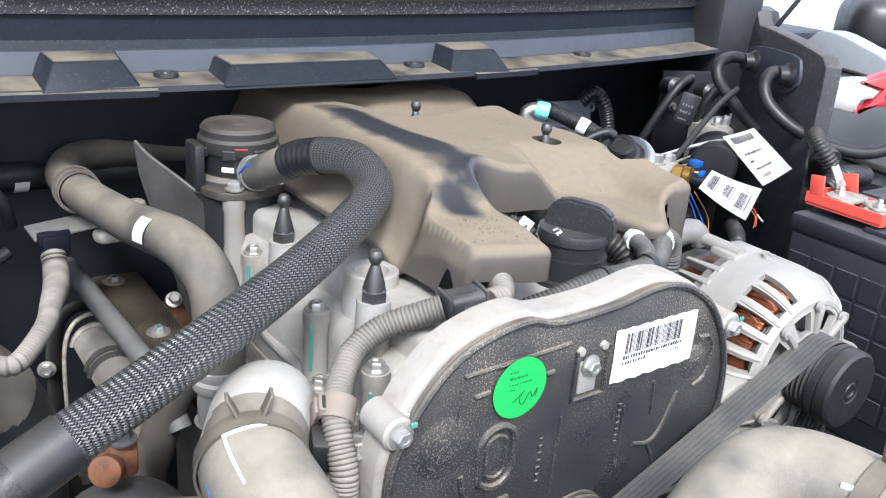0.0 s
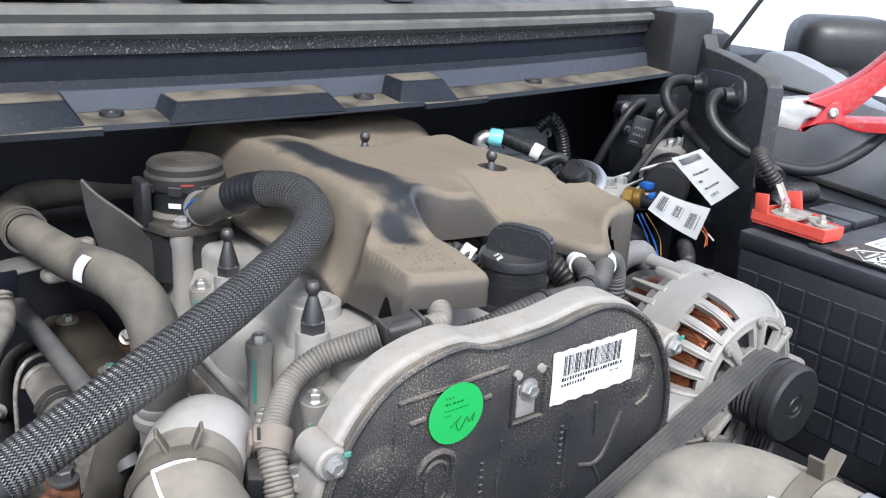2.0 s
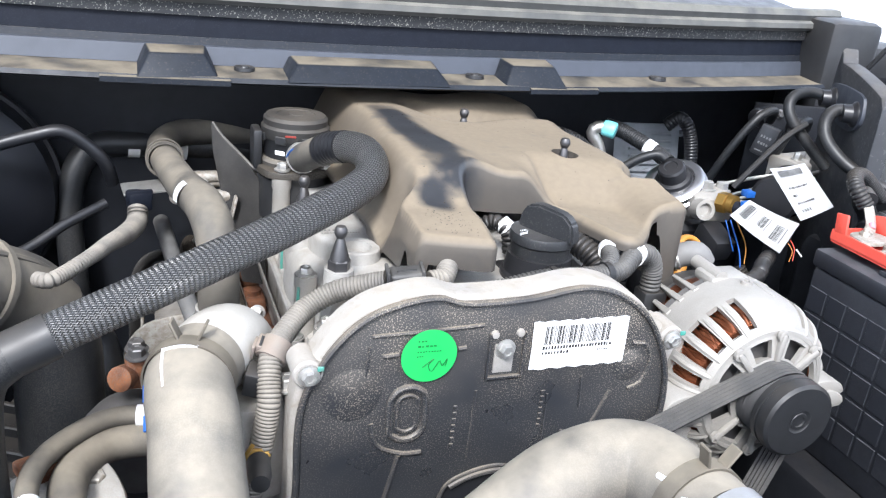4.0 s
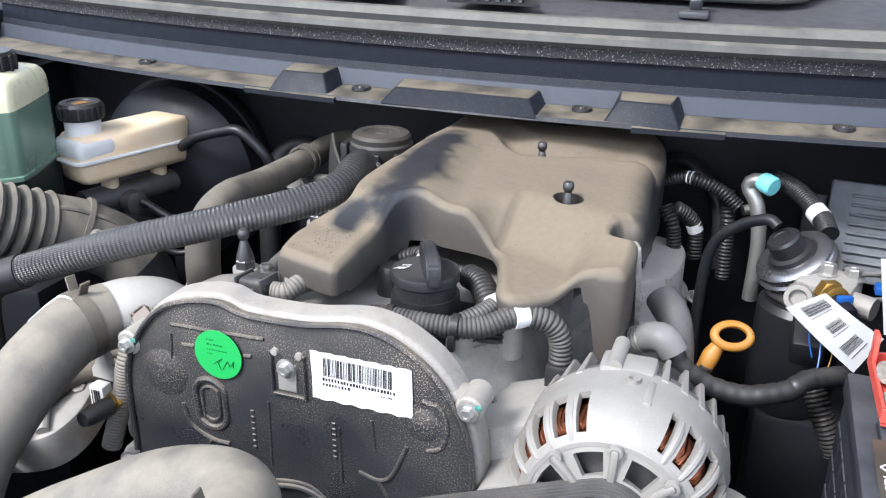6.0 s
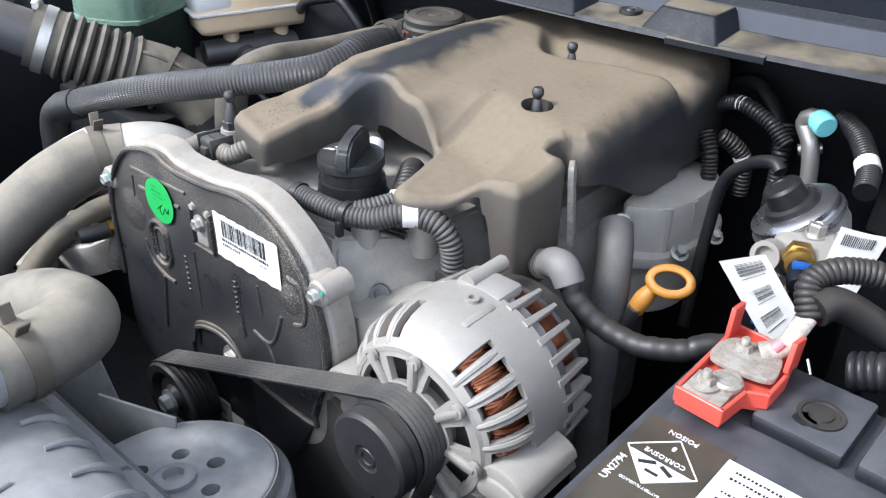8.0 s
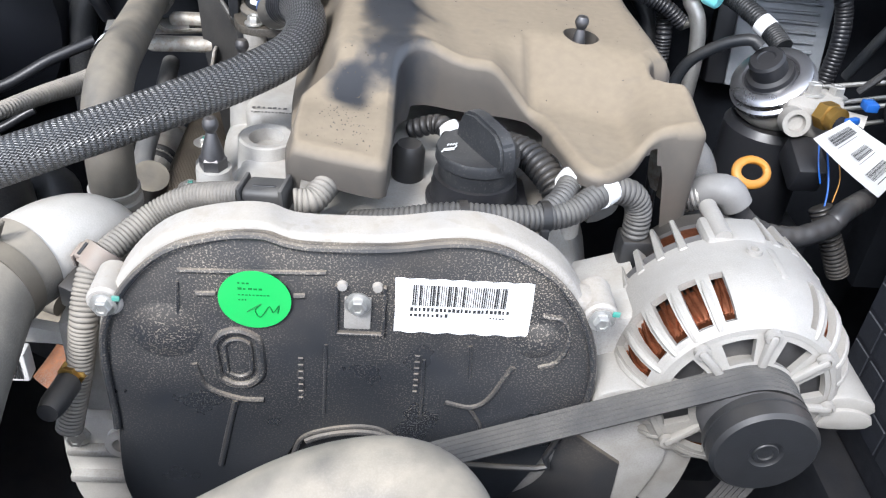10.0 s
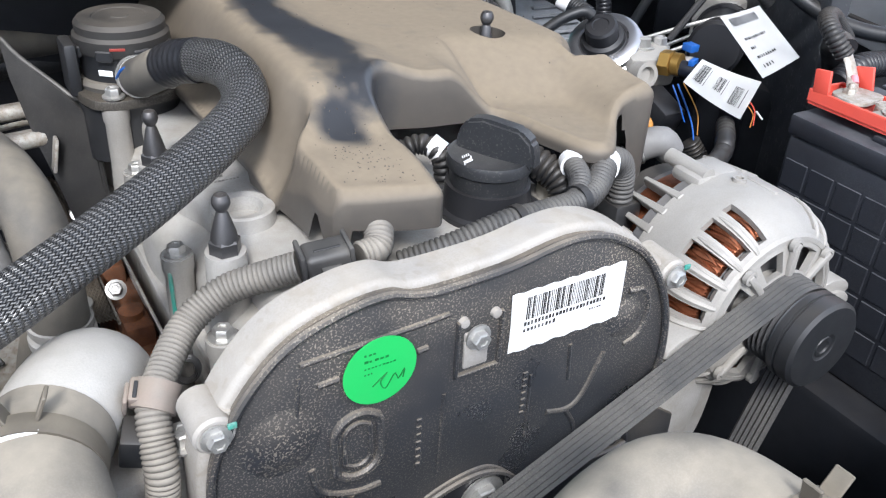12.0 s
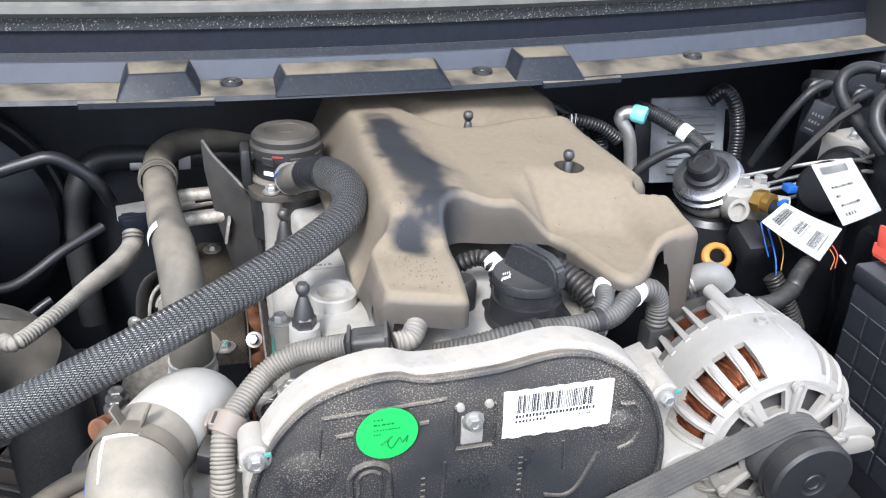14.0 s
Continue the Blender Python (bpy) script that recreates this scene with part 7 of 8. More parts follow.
# capped pipe, control unit, hoses at the back
tealp = thing("capped_pipe", (0.34, 0.47, 0.9), "bare metal air conditioning pipe with a teal cap", "pipe")
part("pipe", tube([(0.352, 0.476, 0.86), (0.352, 0.478, 0.93), (0.345, 0.480, 0.975), (0.332, 0.484, 0.997), (0.338, 0.482, 1.006), (0.350, 0.476, 1.006)], 0.0085, 18), M_STEEL, tealp)
part("cap", lathe([(0.0105, -0.004), (0.0115, 0.0), (0.0115, 0.012), (0.0095, 0.014), (0, 0.014)], aim((0.349, 0.477, 1.006), (0.55, -0.5, -0.1)), 24), M_TEAL, tealp, "teal plastic cap")
part("branch", tube([(0.33, 0.49, 0.965), (0.35, 0.50, 0.97)], 0.006, 14), M_STEEL, tealp)
ribbed = solid("ribbed_hose", tube([(0.36, 0.50, 1.005), (0.385, 0.485, 0.998), (0.41, 0.45, 0.984), (0.420, 0.42, 0.974)], 0.0105, 18, ribs=(0.0034, 0.0007)), M_RUBBERDARK, "dark ribbed fuel hose", "hose")
hose_tag = solid("hose_tag", tube([(0.405, 0.457, 0.9865), (0.412, 0.446, 0.982)], 0.0116, 18), M_PAPER, "white paper tag round the fuel hose", "tag")
thin = solid("return_hose", tube([(0.365, 0.352, 1.0), (0.355, 0.358, 1.004), (0.33, 0.37, 0.99), (0.305, 0.38, 0.96), (0.298, 0.38, 0.90), (0.30, 0.36, 0.80)], 0.006, 14), M_RUBBERDARK, "thin black rubber return hose", "hose")
M_ECU = material("grey_cast_case", (0.24, 0.26, 0.285), 0.5, 0.2, amount=0.3, dust=0.2)
ecu = thing("control_unit", (0.56, 0.655, 0.86), "grey finned engine control unit on the firewall", "control unit")
EM = pose(0.484, 0.575, 0.926, 76, 0, -4) @ Matrix.Scale(0.84, 4)
part("case", moved(box(0, 0, 0, 0.135, 0.145, 0.022, 0.004), EM), M_ECU, ecu)
for i in range(9):
    part("fin", moved(box(0.005, -0.055 + i * 0.0135, 0.0135, 0.085, 0.0045, 0.006, 0.001, 1), EM), M_ECU, ecu)
part("connector", moved(box(-0.085, -0.01, 0.006, 0.03, 0.12, 0.03, 0.004), EM), M_BLACKCLEAN, ecu)
part("lug", moved(lathe([(0.009, -0.006), (0.009, 0.006), (0.004, 0.006), (0.004, -0.006)], pose(0.072, 0.058, 0.0)), EM), M_ECU, ecu)

elbow = thing("engine_vent_hose", (0.30, 0.15, 0.9), "dusty black taped hose from a rubber elbow", "hose")
part("elbow", tube([(0.258, 0.158, 0.948), (0.270, 0.154, 0.956), (0.283, 0.149, 0.958), (0.292, 0.146, 0.948)], [0.0115, 0.0130, 0.0135, 0.0125], 20), material("pale_dusty_rubber", (0.15, 0.147, 0.142), 0.55, dust=0.4, dust_up=0.5, dust_colour=(0.27, 0.255, 0.235)), elbow, "dusty rubber elbow")
part("taped_hose", tube([(0.290, 0.147, 0.950), (0.300, 0.146, 0.936), (0.322, 0.150, 0.921), (0.350, 0.154, 0.915), (0.368, 0.158, 0.917), (0.388, 0.168, 0.920), (0.402, 0.180, 0.926), (0.44, 0.215, 0.92)], 0.0090, 18, ribs=(0.011, 0.0008)), M_BLACK, elbow)
for k in range(4):
    part("spring_ring", clamp_ring((0.2535 + 0.0032 * k, 0.1592 - 0.001 * k, 0.9455 + 0.0018 * k), (1, -0.3, 0.5), 0.0114, 0.0018, 0.0012), M_STEEL, elbow)
M_RISER = material("grey_rubber", (0.10, 0.105, 0.11), 0.5, dust=0.3, dust_up=0.6, powder=0.4)
pipe3 = solid("riser_pipe", tube([(0.268, 0.250, 0.950), (0.285, 0.225, 0.935), (0.293, 0.210, 0.88), (0.298, 0.20, 0.80), (0.30, 0.20, 0.68)], 0.016, 20), M_RISER, "grey riser pipe behind the alternator", "pipe")
dip = thing("dipstick", (0.332, 0.228, 0.88), "yellow plastic oil dipstick handle", "dipstick")
ringp = [(0.0170 * math.cos(a * math.pi / 12), 0.0115 * math.sin(a * math.pi / 12), 0.0) for a in range(25)]
part("handle", moved(tube(ringp, 0.0036, 12, 0.003, flat=1.2), aim((0.337, 0.231, 0.931), (0.25, -0.62, 0.75), 0)), M_YELLOW, dip)
part("neck", tube([(0.327, 0.226, 0.924), (0.322, 0.222, 0.915), (0.316, 0.215, 0.900)], [0.0055, 0.0085, 0.0075], 14), M_YELLOW, dip)
part("tube", tube([(0.318, 0.212, 0.905), (0.305, 0.21, 0.86), (0.30, 0.21, 0.75)], 0.006, 14), M_DARKSTEEL, dip)
outlet = thing("water_outlet", (0.25, 0.38, 0.8), "bright cast water outlet housing behind the shroud", "housing")
part("casting", slab(rounded([(0.222, 0.345), (0.250, 0.345), (0.273, 0.38), (0.273, 0.45), (0.250, 0.475), (0.218, 0.47)], 0.008), 0.80, 0.925, 0.006), M_DOME, outlet)
part("flange", slab(rounded([(0.216, 0.335), (0.258, 0.335), (0.281, 0.375), (0.281, 0.455), (0.256, 0.485), (0.213, 0.48)], 0.008), 0.862, 0.874, 0.003), M_DOME, outlet)
for y in (0.362, 0.395, 0.43):
    part("rib", tube([(0.262 + 0.25 * (y - 0.362) * (y < 0.40), y, 0.875), (0.262 + 0.25 * (y - 0.362) * (y < 0.40), y, 0.922)], 0.006, 10, 0.02), M_DOME, outlet)
for x, y in ((0.236, 0.322), (0.290, 0.42), (0.28, 0.365)):
    part("bolt", hexbolt((x, y, 0.876), (0.4, -0.3, 0.8), 0.0065, 0.009), M_STEEL, outlet)
part("bolt", hexbolt((0.236, 0.318, 0.912), (0.6, -0.6, 0.4), 0.0075, 0.009), M_STEEL, outlet)
lever = solid("lifting_eye", moved(slab(rounded([(-0.009, -0.045), (0.009, -0.045), (0.011, 0.03), (0.006, 0.045), (-0.006, 0.045), (-0.011, 0.03)], 0.005), -0.0025, 0.0025, 0.0008), Matrix.Translation((0.245, 0.212, 0.972)) @ pose(0, 0, 0, 86, 0, 118)), M_OLDSTEEL, "dull flat steel lifting eye beside the shroud", "bracket")
backh = thing("rear_hoses", (0.28, 0.48, 0.85), "black hoses and plugs behind the engine", "hose")
for pts, r, mt in (([(0.235, 0.50, 0.985), (0.263, 0.483, 1.0), (0.30, 0.475, 0.992), (0.325, 0.47, 0.975)], 0.0075, M_BLACKCLEAN), ([(0.255, 0.47, 0.965), (0.268, 0.478, 0.955), (0.279, 0.486, 0.938), (0.282, 0.486, 0.90)], 0.0085, M_CONDUITDARK), ([(0.243, 0.46, 0.97), (0.256, 0.452, 0.945), (0.262, 0.445, 0.90), (0.265, 0.44, 0.84)], 0.008, M_CONDUITDARK), ([(0.31, 0.50, 0.985), (0.315, 0.49, 0.95), (0.318, 0.48, 0.88)], 0.008, M_BLACKCLEAN), ([(0.22, 0.555, 0.99), (0.26, 0.54, 1.0), (0.30, 0.52, 0.96), (0.31, 0.51, 0.88)], 0.009, M_RUBBERDARK)):
    part("hose", tube(pts, r, 16, ribs=(0.0042, 0.0018) if r < 0.009 else None), mt, backh)
part("tape", tube([(0.276, 0.484, 0.944), (0.280, 0.4865, 0.934)], 0.0095, 18), M_PAPER, backh, "white tape band")
part("tape", tube([(0.262, 0.4835, 1.0), (0.272, 0.4815, 1.0)], 0.0080, 18), M_PAPER, backh, "white tape band")

# black side panel with cables, the jumper clamp
panel = thing("side_panel", (0.6, 0.28, 0.85), "black plastic side panel with two cable grommets", "panel")
pa, pb = Vector((0.622, 0.375)), Vector((0.537, 0.210))
dirp = (pb - pa).normalized()
PM = Matrix((Vector((dirp.x, dirp.y, 0)), Vector((0, 0, 1)), Vector((dirp.y, -dirp.x, 0)))).transposed().to_4x4()
PM.translation = (pa.x, pa.y, 0.9)
part("panel", moved(slab(rounded([(0.0, -0.10), (0.20, -0.10), (0.20, 0.12), (0.198, 0.205), (0.185, 0.216), (0.10, 0.226), (0.02, 0.230), (0.0, 0.222)], 0.01), -0.02, 0.0, 0.004), PM), material("dusty_black_panel", (0.028, 0.031, 0.037), 0.5, amount=0.25, spots=0.25, spot_scale=230, spot_colour=(0.14, 0.14, 0.14), dust=0.3, dust_up=0.8), panel)
part("grommet_plate", moved(slab(rounded([(0.02, 0.175), (0.06, 0.160), (0.12, 0.160), (0.150, 0.175), (0.150, 0.195), (0.13, 0.208), (0.022, 0.202)], 0.006), 0.0, 0.004, 0.001), PM), M_RISER_GREY, panel, "grey grommet plate")
for u in (0.035, 0.13):
    part("grommet", moved(lathe([(0.016, 0.002), (0.016, 0.006), (0.012, 0.010), (0.0105, 0.02), (0, 0.02)], pose(u, 0.183, 0)), PM), M_BLACKCLEAN, panel)
part("cable", tube([(0.602, 0.350, 1.084), (0.575, 0.362, 1.088), (0.548, 0.360, 1.080), (0.542, 0.350, 1.06), (0.56, 0.33, 1.03), (0.585, 0.31, 1.0)], 0.0075, 16), M_RUBBERDARK, panel)
part("cable", tube([(0.560, 0.268, 1.087), (0.540, 0.275, 1.084), (0.525, 0.270, 1.07), (0.522, 0.255, 1.05), (0.535, 0.225, 1.028), (0.57, 0.19, 1.010), (0.61, 0.16, 1.008), (0.66, 0.14, 1.03), (0.70, 0.13, 1.06)], 0.0078, 16), M_RUBBERDARK, panel)
greyb = thing("fender_liner", (0.82, 0.15, 0.7), "pale grey plastic inner fender panel", "liner")
GM = Matrix((Vector((0, -1, 0)), Vector((0, 0, 1)), Vector((-1, 0, 0)))).transposed().to_4x4()
GM.translation = (0.80, 0.50, 0.0)
part("face", moved(slab(rounded([(0.10, 0.935), (0.90, 0.88), (0.90, 0.985), (0.55, 1.030), (0.34, 1.058), (0.27, 1.068), (0.20, 1.100), (0.10, 1.105)], 0.012), -0.04, 0.0, 0.004), GM), M_GREY, greyb)
part("dark_band", moved(tube([(0.12, 1.070, 0.002), (0.22, 1.062, 0.002), (0.27, 1.035, 0.002), (0.40, 1.020, 0.002), (0.80, 0.97, 0.002)], 0.003, 8), GM), M_BLACK, greyb)
part("groove", moved(tube([(0.15, 0.95, 0.002), (0.30, 0.94, 0.002), (0.60, 0.92, 0.002)], 0.006, 8), GM), M_BLACK, greyb)
part("backing", box(0.835, 0.15, 0.78, 0.06, 0.95, 0.56, 0.01), M_BAY, greyb)
part("top", box(0.87, 0.20, 1.03, 0.10, 0.70, 0.07, 0.02), M_BAY, greyb)
jump = thing("jumper_clamp", (0.62, 0.17, 1.04), "red painted jumper cable clamp gripping the fender", "clamp")
JM = Matrix((Vector((0.74, -0.67, 0.05)).normalized(), Vector((-0.02, 0.06, 1)).normalized(), Vector((-0.67, -0.74, 0)).normalized())).transposed().to_4x4()
JM.translation = (0.622, 0.170, 1.078)
part("jaw", moved(slab(rounded([(-0.070, 0.010), (-0.030, 0.016), (-0.004, 0.012), (-0.006, -0.004), (-0.030, -0.010), (-0.036, -0.024), (-0.060, -0.020), (-0.078, -0.022), (-0.082, -0.006)], 0.004), -0.010, 0.010, 0.002), JM), M_STEEL, jump, "bare steel jaw")
part("upper_arm", moved(slab(rounded([(-0.036, 0.012), (-0.015, 0.020), (0.03, 0.045), (0.08, 0.092), (0.15, 0.16), (0.165, 0.15), (0.10, 0.075), (0.04, 0.015), (0.012, -0.006), (-0.010, 0.002)], 0.005), -0.009, 0.013, 0.004), JM), M_REDPAINT, jump)
part("lower_arm", moved(slab(rounded([(-0.036, -0.024), (-0.020, -0.010), (-0.004, 0.012), (0.010, 0.012), (0.015, -0.004), (0.05, -0.008), (0.12, -0.006), (0.20, 0.004), (0.20, -0.012), (0.12, -0.024), (0.04, -0.024), (0.0, -0.014)], 0.005), -0.011, 0.015, 0.004), JM), M_REDPAINT, jump)
part("rivet", moved(lathe([(0.006, 0.013), (0.006, 0.018), (0.004, 0.0195), (0.0035, 0.018), (0, 0.018)], pose(0, 0, 0)), JM), M_STEEL, jump)
strut = solid("aerial_rod", tube([(0.69, 0.40, 1.10), (0.705, 0.37, 1.16), (0.735, 0.33, 1.25), (0.79, 0.27, 1.40)], 0.0035, 8), M_BLACK, "thin black rod standing at the fender", "rod")
pillar = thing("cowl_end", (0.76, 0.54, 1.0), "black plastic cowl end piece at the fender", "trim")
part("block", box(0.775, 0.555, 1.07, 0.10, 0.10, 0.19, 0.012), M_BLACK, pillar)
part("step", box(0.86, 0.60, 1.05, 0.12, 0.14, 0.16, 0.02), M_BLACK, pillar)
mirror = thing("wing_mirror", (0.98, 0.40, 1.0), "black plastic wing mirror housing beyond the fender", "mirror")
part("housing", box(1.02, 0.40, 1.115, 0.16, 0.13, 0.10, 0.035, 4, rz=-40), M_BLACK, mirror)
part("foot", box(0.95, 0.42, 1.05, 0.14, 0.10, 0.08, 0.02, rz=-40), M_BLACK, mirror)
relay = thing("relay", (0.56, 0.41, 0.95), "small black relay with pale print", "relay")
RM = pose(0.575, 0.420, 1.005, 80, 12, -55) @ Matrix.Scale(0.8, 4)
part("body", moved(box(0, 0, 0, 0.034, 0.055, 0.022, 0.003), RM), M_BLACKCLEAN, relay)
part("print", moved(join(written(-0.01, 0.01, 0.004, 0.005, 4, 60, pose(0, 0, 0.0114)), written(-0.01, 0.01, -0.008, 0.005, 4, 61, pose(0, 0, 0.0114)), written(-0.01, 0.006, -0.02, 0.003, 4, 62, pose(0, 0, 0.0114))), RM), M_DARKSTEEL, relay, smooth=0)
valve_br = thing("valve_bracket", (0.66, 0.50, 0.90), "dark sheet bracket with vacuum valves behind the relay", "bracket")
part("plate", box(0.675, 0.500, 0.970, 0.110, 0.006, 0.140, 0.003, rz=-18), M_BAY, valve_br)
for x, y, z in ((0.638, 0.508, 1.020), (0.660, 0.501, 1.025), (0.690, 0.492, 1.015), (0.645, 0.506, 0.985)):
    part("bolt", hexbolt((x, y, z), (-0.3, -1, 0.1), 0.0048, 0.007), M_DARKSTEEL, valve_br)
for x, z in ((0.615, 1.020), (0.672, 1.012)):
    part("valve", lathe([(0.0, 0), (0.013, 0), (0.014, 0.004), (0.014, 0.026), (0.008, 0.030), (0.006, 0.042), (0, 0.042)], aim((x, 0.498 - (x - 0.615) * 0.33, z), (-0.3, -1, 0.15)), 20), M_BLACKCLEAN, valve_br)
part("hose", tube([(0.605, 0.455, 1.026), (0.590, 0.435, 1.045), (0.560, 0.430, 1.035), (0.535, 0.440, 0.99), (0.52, 0.46, 0.93)], 0.006, 12), M_RUBBERDARK, valve_br)
part("hose", tube([(0.660, 0.440, 1.018), (0.640, 0.420, 1.035), (0.610, 0.415, 1.020), (0.60, 0.43, 0.97)], 0.006, 12), M_RUBBERDARK, valve_br)
part("hose", tube([(0.500, 0.555, 0.99), (0.515, 0.545, 1.005), (0.530, 0.535, 0.985), (0.535, 0.525, 0.94), (0.53, 0.52, 0.88)], 0.010, 16, 0.0012, ribs=(0.0045, 0.0008)), M_BLACKCLEAN, valve_br)
absu = thing("brake_unit", (0.63, 0.40, 0.85), "cast brake hydraulic unit with steel lines", "brake unit")
part("body", box(0.640, 0.405, 0.940, 0.085, 0.065, 0.090, 0.006, rz=12), M_CAST, absu, "pale cast valve block")
part("motor", lathe([(0, 0), (0.027, 0.0), (0.031, 0.004), (0.032, 0.085), (0.036, 0.088), (0.036, 0.096), (0, 0.096)], aim((0.520, 0.318, 0.955), (0.135, 0.10, -0.015)), 32), M_BLACKCLEAN, absu, "black pump motor")
part("bracket", box(0.600, 0.40, 0.80, 0.05, 0.05, 0.20, 0.004), M_BAY, absu)
for k, (x, y, z) in enumerate(((0.604, 0.368, 0.972), (0.622, 0.370, 0.955), (0.640, 0.373, 0.974), (0.655, 0.376, 0.955))):
    part("nut", hexbolt((x, y, z), (-0.2, -1, 0.1), 0.0062, 0.012), M_STEEL, absu)
    part("line", tube([(x, y - 0.008, z), (x - 0.006, y - 0.030, z + 0.004), (x - 0.035, y - 0.036, z + 0.012), (x - 0.085, y - 0.02, z + 0.004 - k * 0.006), (x - 0.15, y + 0.03, z - 0.03 - k * 0.01)], 0.0025, 8), M_STEEL, absu)
for x, y in ((0.615, 0.395), (0.640, 0.400), (0.662, 0.406)):
    part("top_nut", hexbolt((x, y, 0.985), (0, -0.1, 1), 0.0062, 0.010), M_STEEL, absu)
prop = solid("steel_line", tube([(0.47, 0.34, 0.965), (0.52, 0.33, 1.03), (0.55, 0.325, 1.055)], 0.004, 8), M_BLACK, "thin black brake line", "pipe")
bayr = solid("inner_fender_step", box(0.70, 0.05, 0.82, 0.28, 0.5, 0.20, 0.02), M_BAY, "black inner fender step behind the battery", kind="structure")
tray_b = solid("battery_tray", box(0.50, 0.0, 0.57, 0.22, 0.30, 0.35, 0.01), M_BAY, "black steel battery tray", "tray")
shelf_r = solid("filter_bracket", box(0.42, 0.37, 0.60, 0.10, 0.10, 0.40, 0.008), M_BAY, "black bracket that carries the fuel filter", "bracket")
corner = solid("wall_corner", box(0.92, 0.78, 0.55, 0.30, 0.50, 1.08, 0.01), M_BAY, "black body wall at the corner of the bay", kind="structure")

# ---- tanks and air duct ----
tank = thing("coolant_tank", (-0.61, 0.33, 0.80), "cloudy plastic coolant tank half full of green coolant", "tank")
TM = pose(-0.584, 0.286, 0.018, 0, 0, 113)
TANK = rounded([(-0.074, -0.026), (-0.066, -0.046), (-0.050, -0.056), (0.050, -0.056), (0.066, -0.046), (0.074, -0.026), (0.074, 0.026), (0.066, 0.046), (0.050, 0.056), (-0.050, 0.056), (-0.066, 0.046), (-0.074, 0.026)], 0.005)
part("lower_part", moved(loft(TANK, ((0.93, 0.838), (0.97, 0.842), (0.98, 0.860), (0.99, 0.953))), TM), material("dark_green_tank_foot", (0.020, 0.032, 0.027), 0.4, amount=0.3), tank, "dark green lower part", smooth=50)
part("coolant_part", moved(loft(TANK, ((0.99, 0.953), (1.0, 0.957), (1.0, 1.038))), TM), M_COOLANT, tank, "green coolant showing through the wall", smooth=50)
part("tank_top", moved(loft(TANK, ((1.0, 1.038), (1.0, 1.052), (0.985, 1.060), (0.94, 1.068), (0.85, 1.074), (0.65, 1.078), (0.3, 1.080))), TM), M_TANK, tank, "yellowed empty upper part", smooth=60)
part("seam", moved(loft(TANK, ((1.0, 0.9515), (1.045, 0.9525), (1.045, 0.9575), (1.0, 0.9585))), TM), M_COOLANT, tank)
part("neck", moved(lathe([(0.036, 1.06), (0.034, 1.080), (0, 1.080)], pose(0.0, 0.0, 0), 32), TM), M_TANK, tank)
capb = [(0.040, 1.074), (0.040, 1.096), (0.037, 1.100), (0, 1.100)]
part("cap", moved(lathe(capb, pose(0, 0, 0), 32), TM), M_BLACK, tank, "black ribbed screw cap")
for a in range(0, 360, 20):
    b = radians(a)
    part("cap_rib", moved(box(0.0405 * math.cos(b), 0.0405 * math.sin(b), 1.086, 0.004, 0.005, 0.020, 0.001, 1, rz=a), TM), M_BLACK, tank)
for words, z in (("MAX", 1.026), ("MIN", 1.004)):
    part("lettering", text_mesh(words, 0.016, TM @ pose(-0.010, -0.0567, z, 90)), material("moulded_mark", (0.15, 0.25, 0.19), 0.4), tank, smooth=0)
part("blue_mark", moved(box(-0.0745, -0.01, 1.036, 0.001, 0.012, 0.003, 0), TM), M_BLUE, tank)
overflow = solid("overflow_hose", tube([(-0.70, 0.27, 1.03), (-0.675, 0.245, 1.05), (-0.655, 0.235, 1.03), (-0.640, 0.232, 0.985), (-0.62, 0.225, 0.965), (-0.60, 0.21, 0.955)], 0.008, 14), M_RUBBERDARK, "thin black overflow hose", "hose")
shelf_l = solid("tank_bracket", box(-0.62, 0.36, 0.62, 0.26, 0.28, 0.43, 0.01), M_BAY, "black sheet metal shelf under the tanks", "bracket")

btank = thing("brake_fluid_tank", (-0.495, 0.43, 0.91), "amber brake fluid reservoir with a black cap", "tank")
BM_ = pose(-0.500, 0.432, 0.016, 0, 0, 72)
BODY = [(-0.085, -0.030), (0.085, -0.032), (0.092, -0.024), (0.092, 0.024), (0.085, 0.032), (-0.085, 0.030), (-0.092, 0.022), (-0.092, -0.022)]
part("tank_body", moved(loft(BODY, ((0.80, 0.918), (0.92, 0.920), (0.97, 0.927), (0.985, 0.958), (0.97, 0.976), (0.92, 0.983), (0.75, 0.986), (0.4, 0.987))), BM_), M_BRAKETANK, btank, smooth=50)
part("outlet", moved(join(lathe([(0.012, 0.890), (0.012, 0.925), (0, 0.925)], pose(-0.035, 0, 0), 20), lathe([(0.012, 0.890), (0.012, 0.925), (0, 0.925)], pose(0.045, 0, 0), 20)), BM_), M_BRAKETANK, btank)
part("white_neck", moved(join(lathe([(0.024, 0.955), (0.0235, 1.010), (0, 1.010)], pose(-0.062, 0, 0), 28), box(-0.062, 0, 0.966, 0.060, 0.062, 0.030, 0.010, 3)), BM_), M_WHITEPLASTIC, btank)
part("seam", moved(loft([(x * 1.05, y * 1.12) for x, y in BODY], ((0.97, 0.9475), (1.0, 0.9485), (1.0, 0.9510), (0.97, 0.9520))), BM_), M_WHITEPLASTIC, btank)
bc = part("cap", moved(lathe([(0.028, 1.004), (0.029, 1.007), (0.029, 1.022), (0.026, 1.026), (0.017, 1.026), (0.016, 1.0245), (0, 1.0245)], pose(-0.062, 0, 0), 32), BM_), M_BLACK, btank, "black ribbed cap with a yellow warning print")
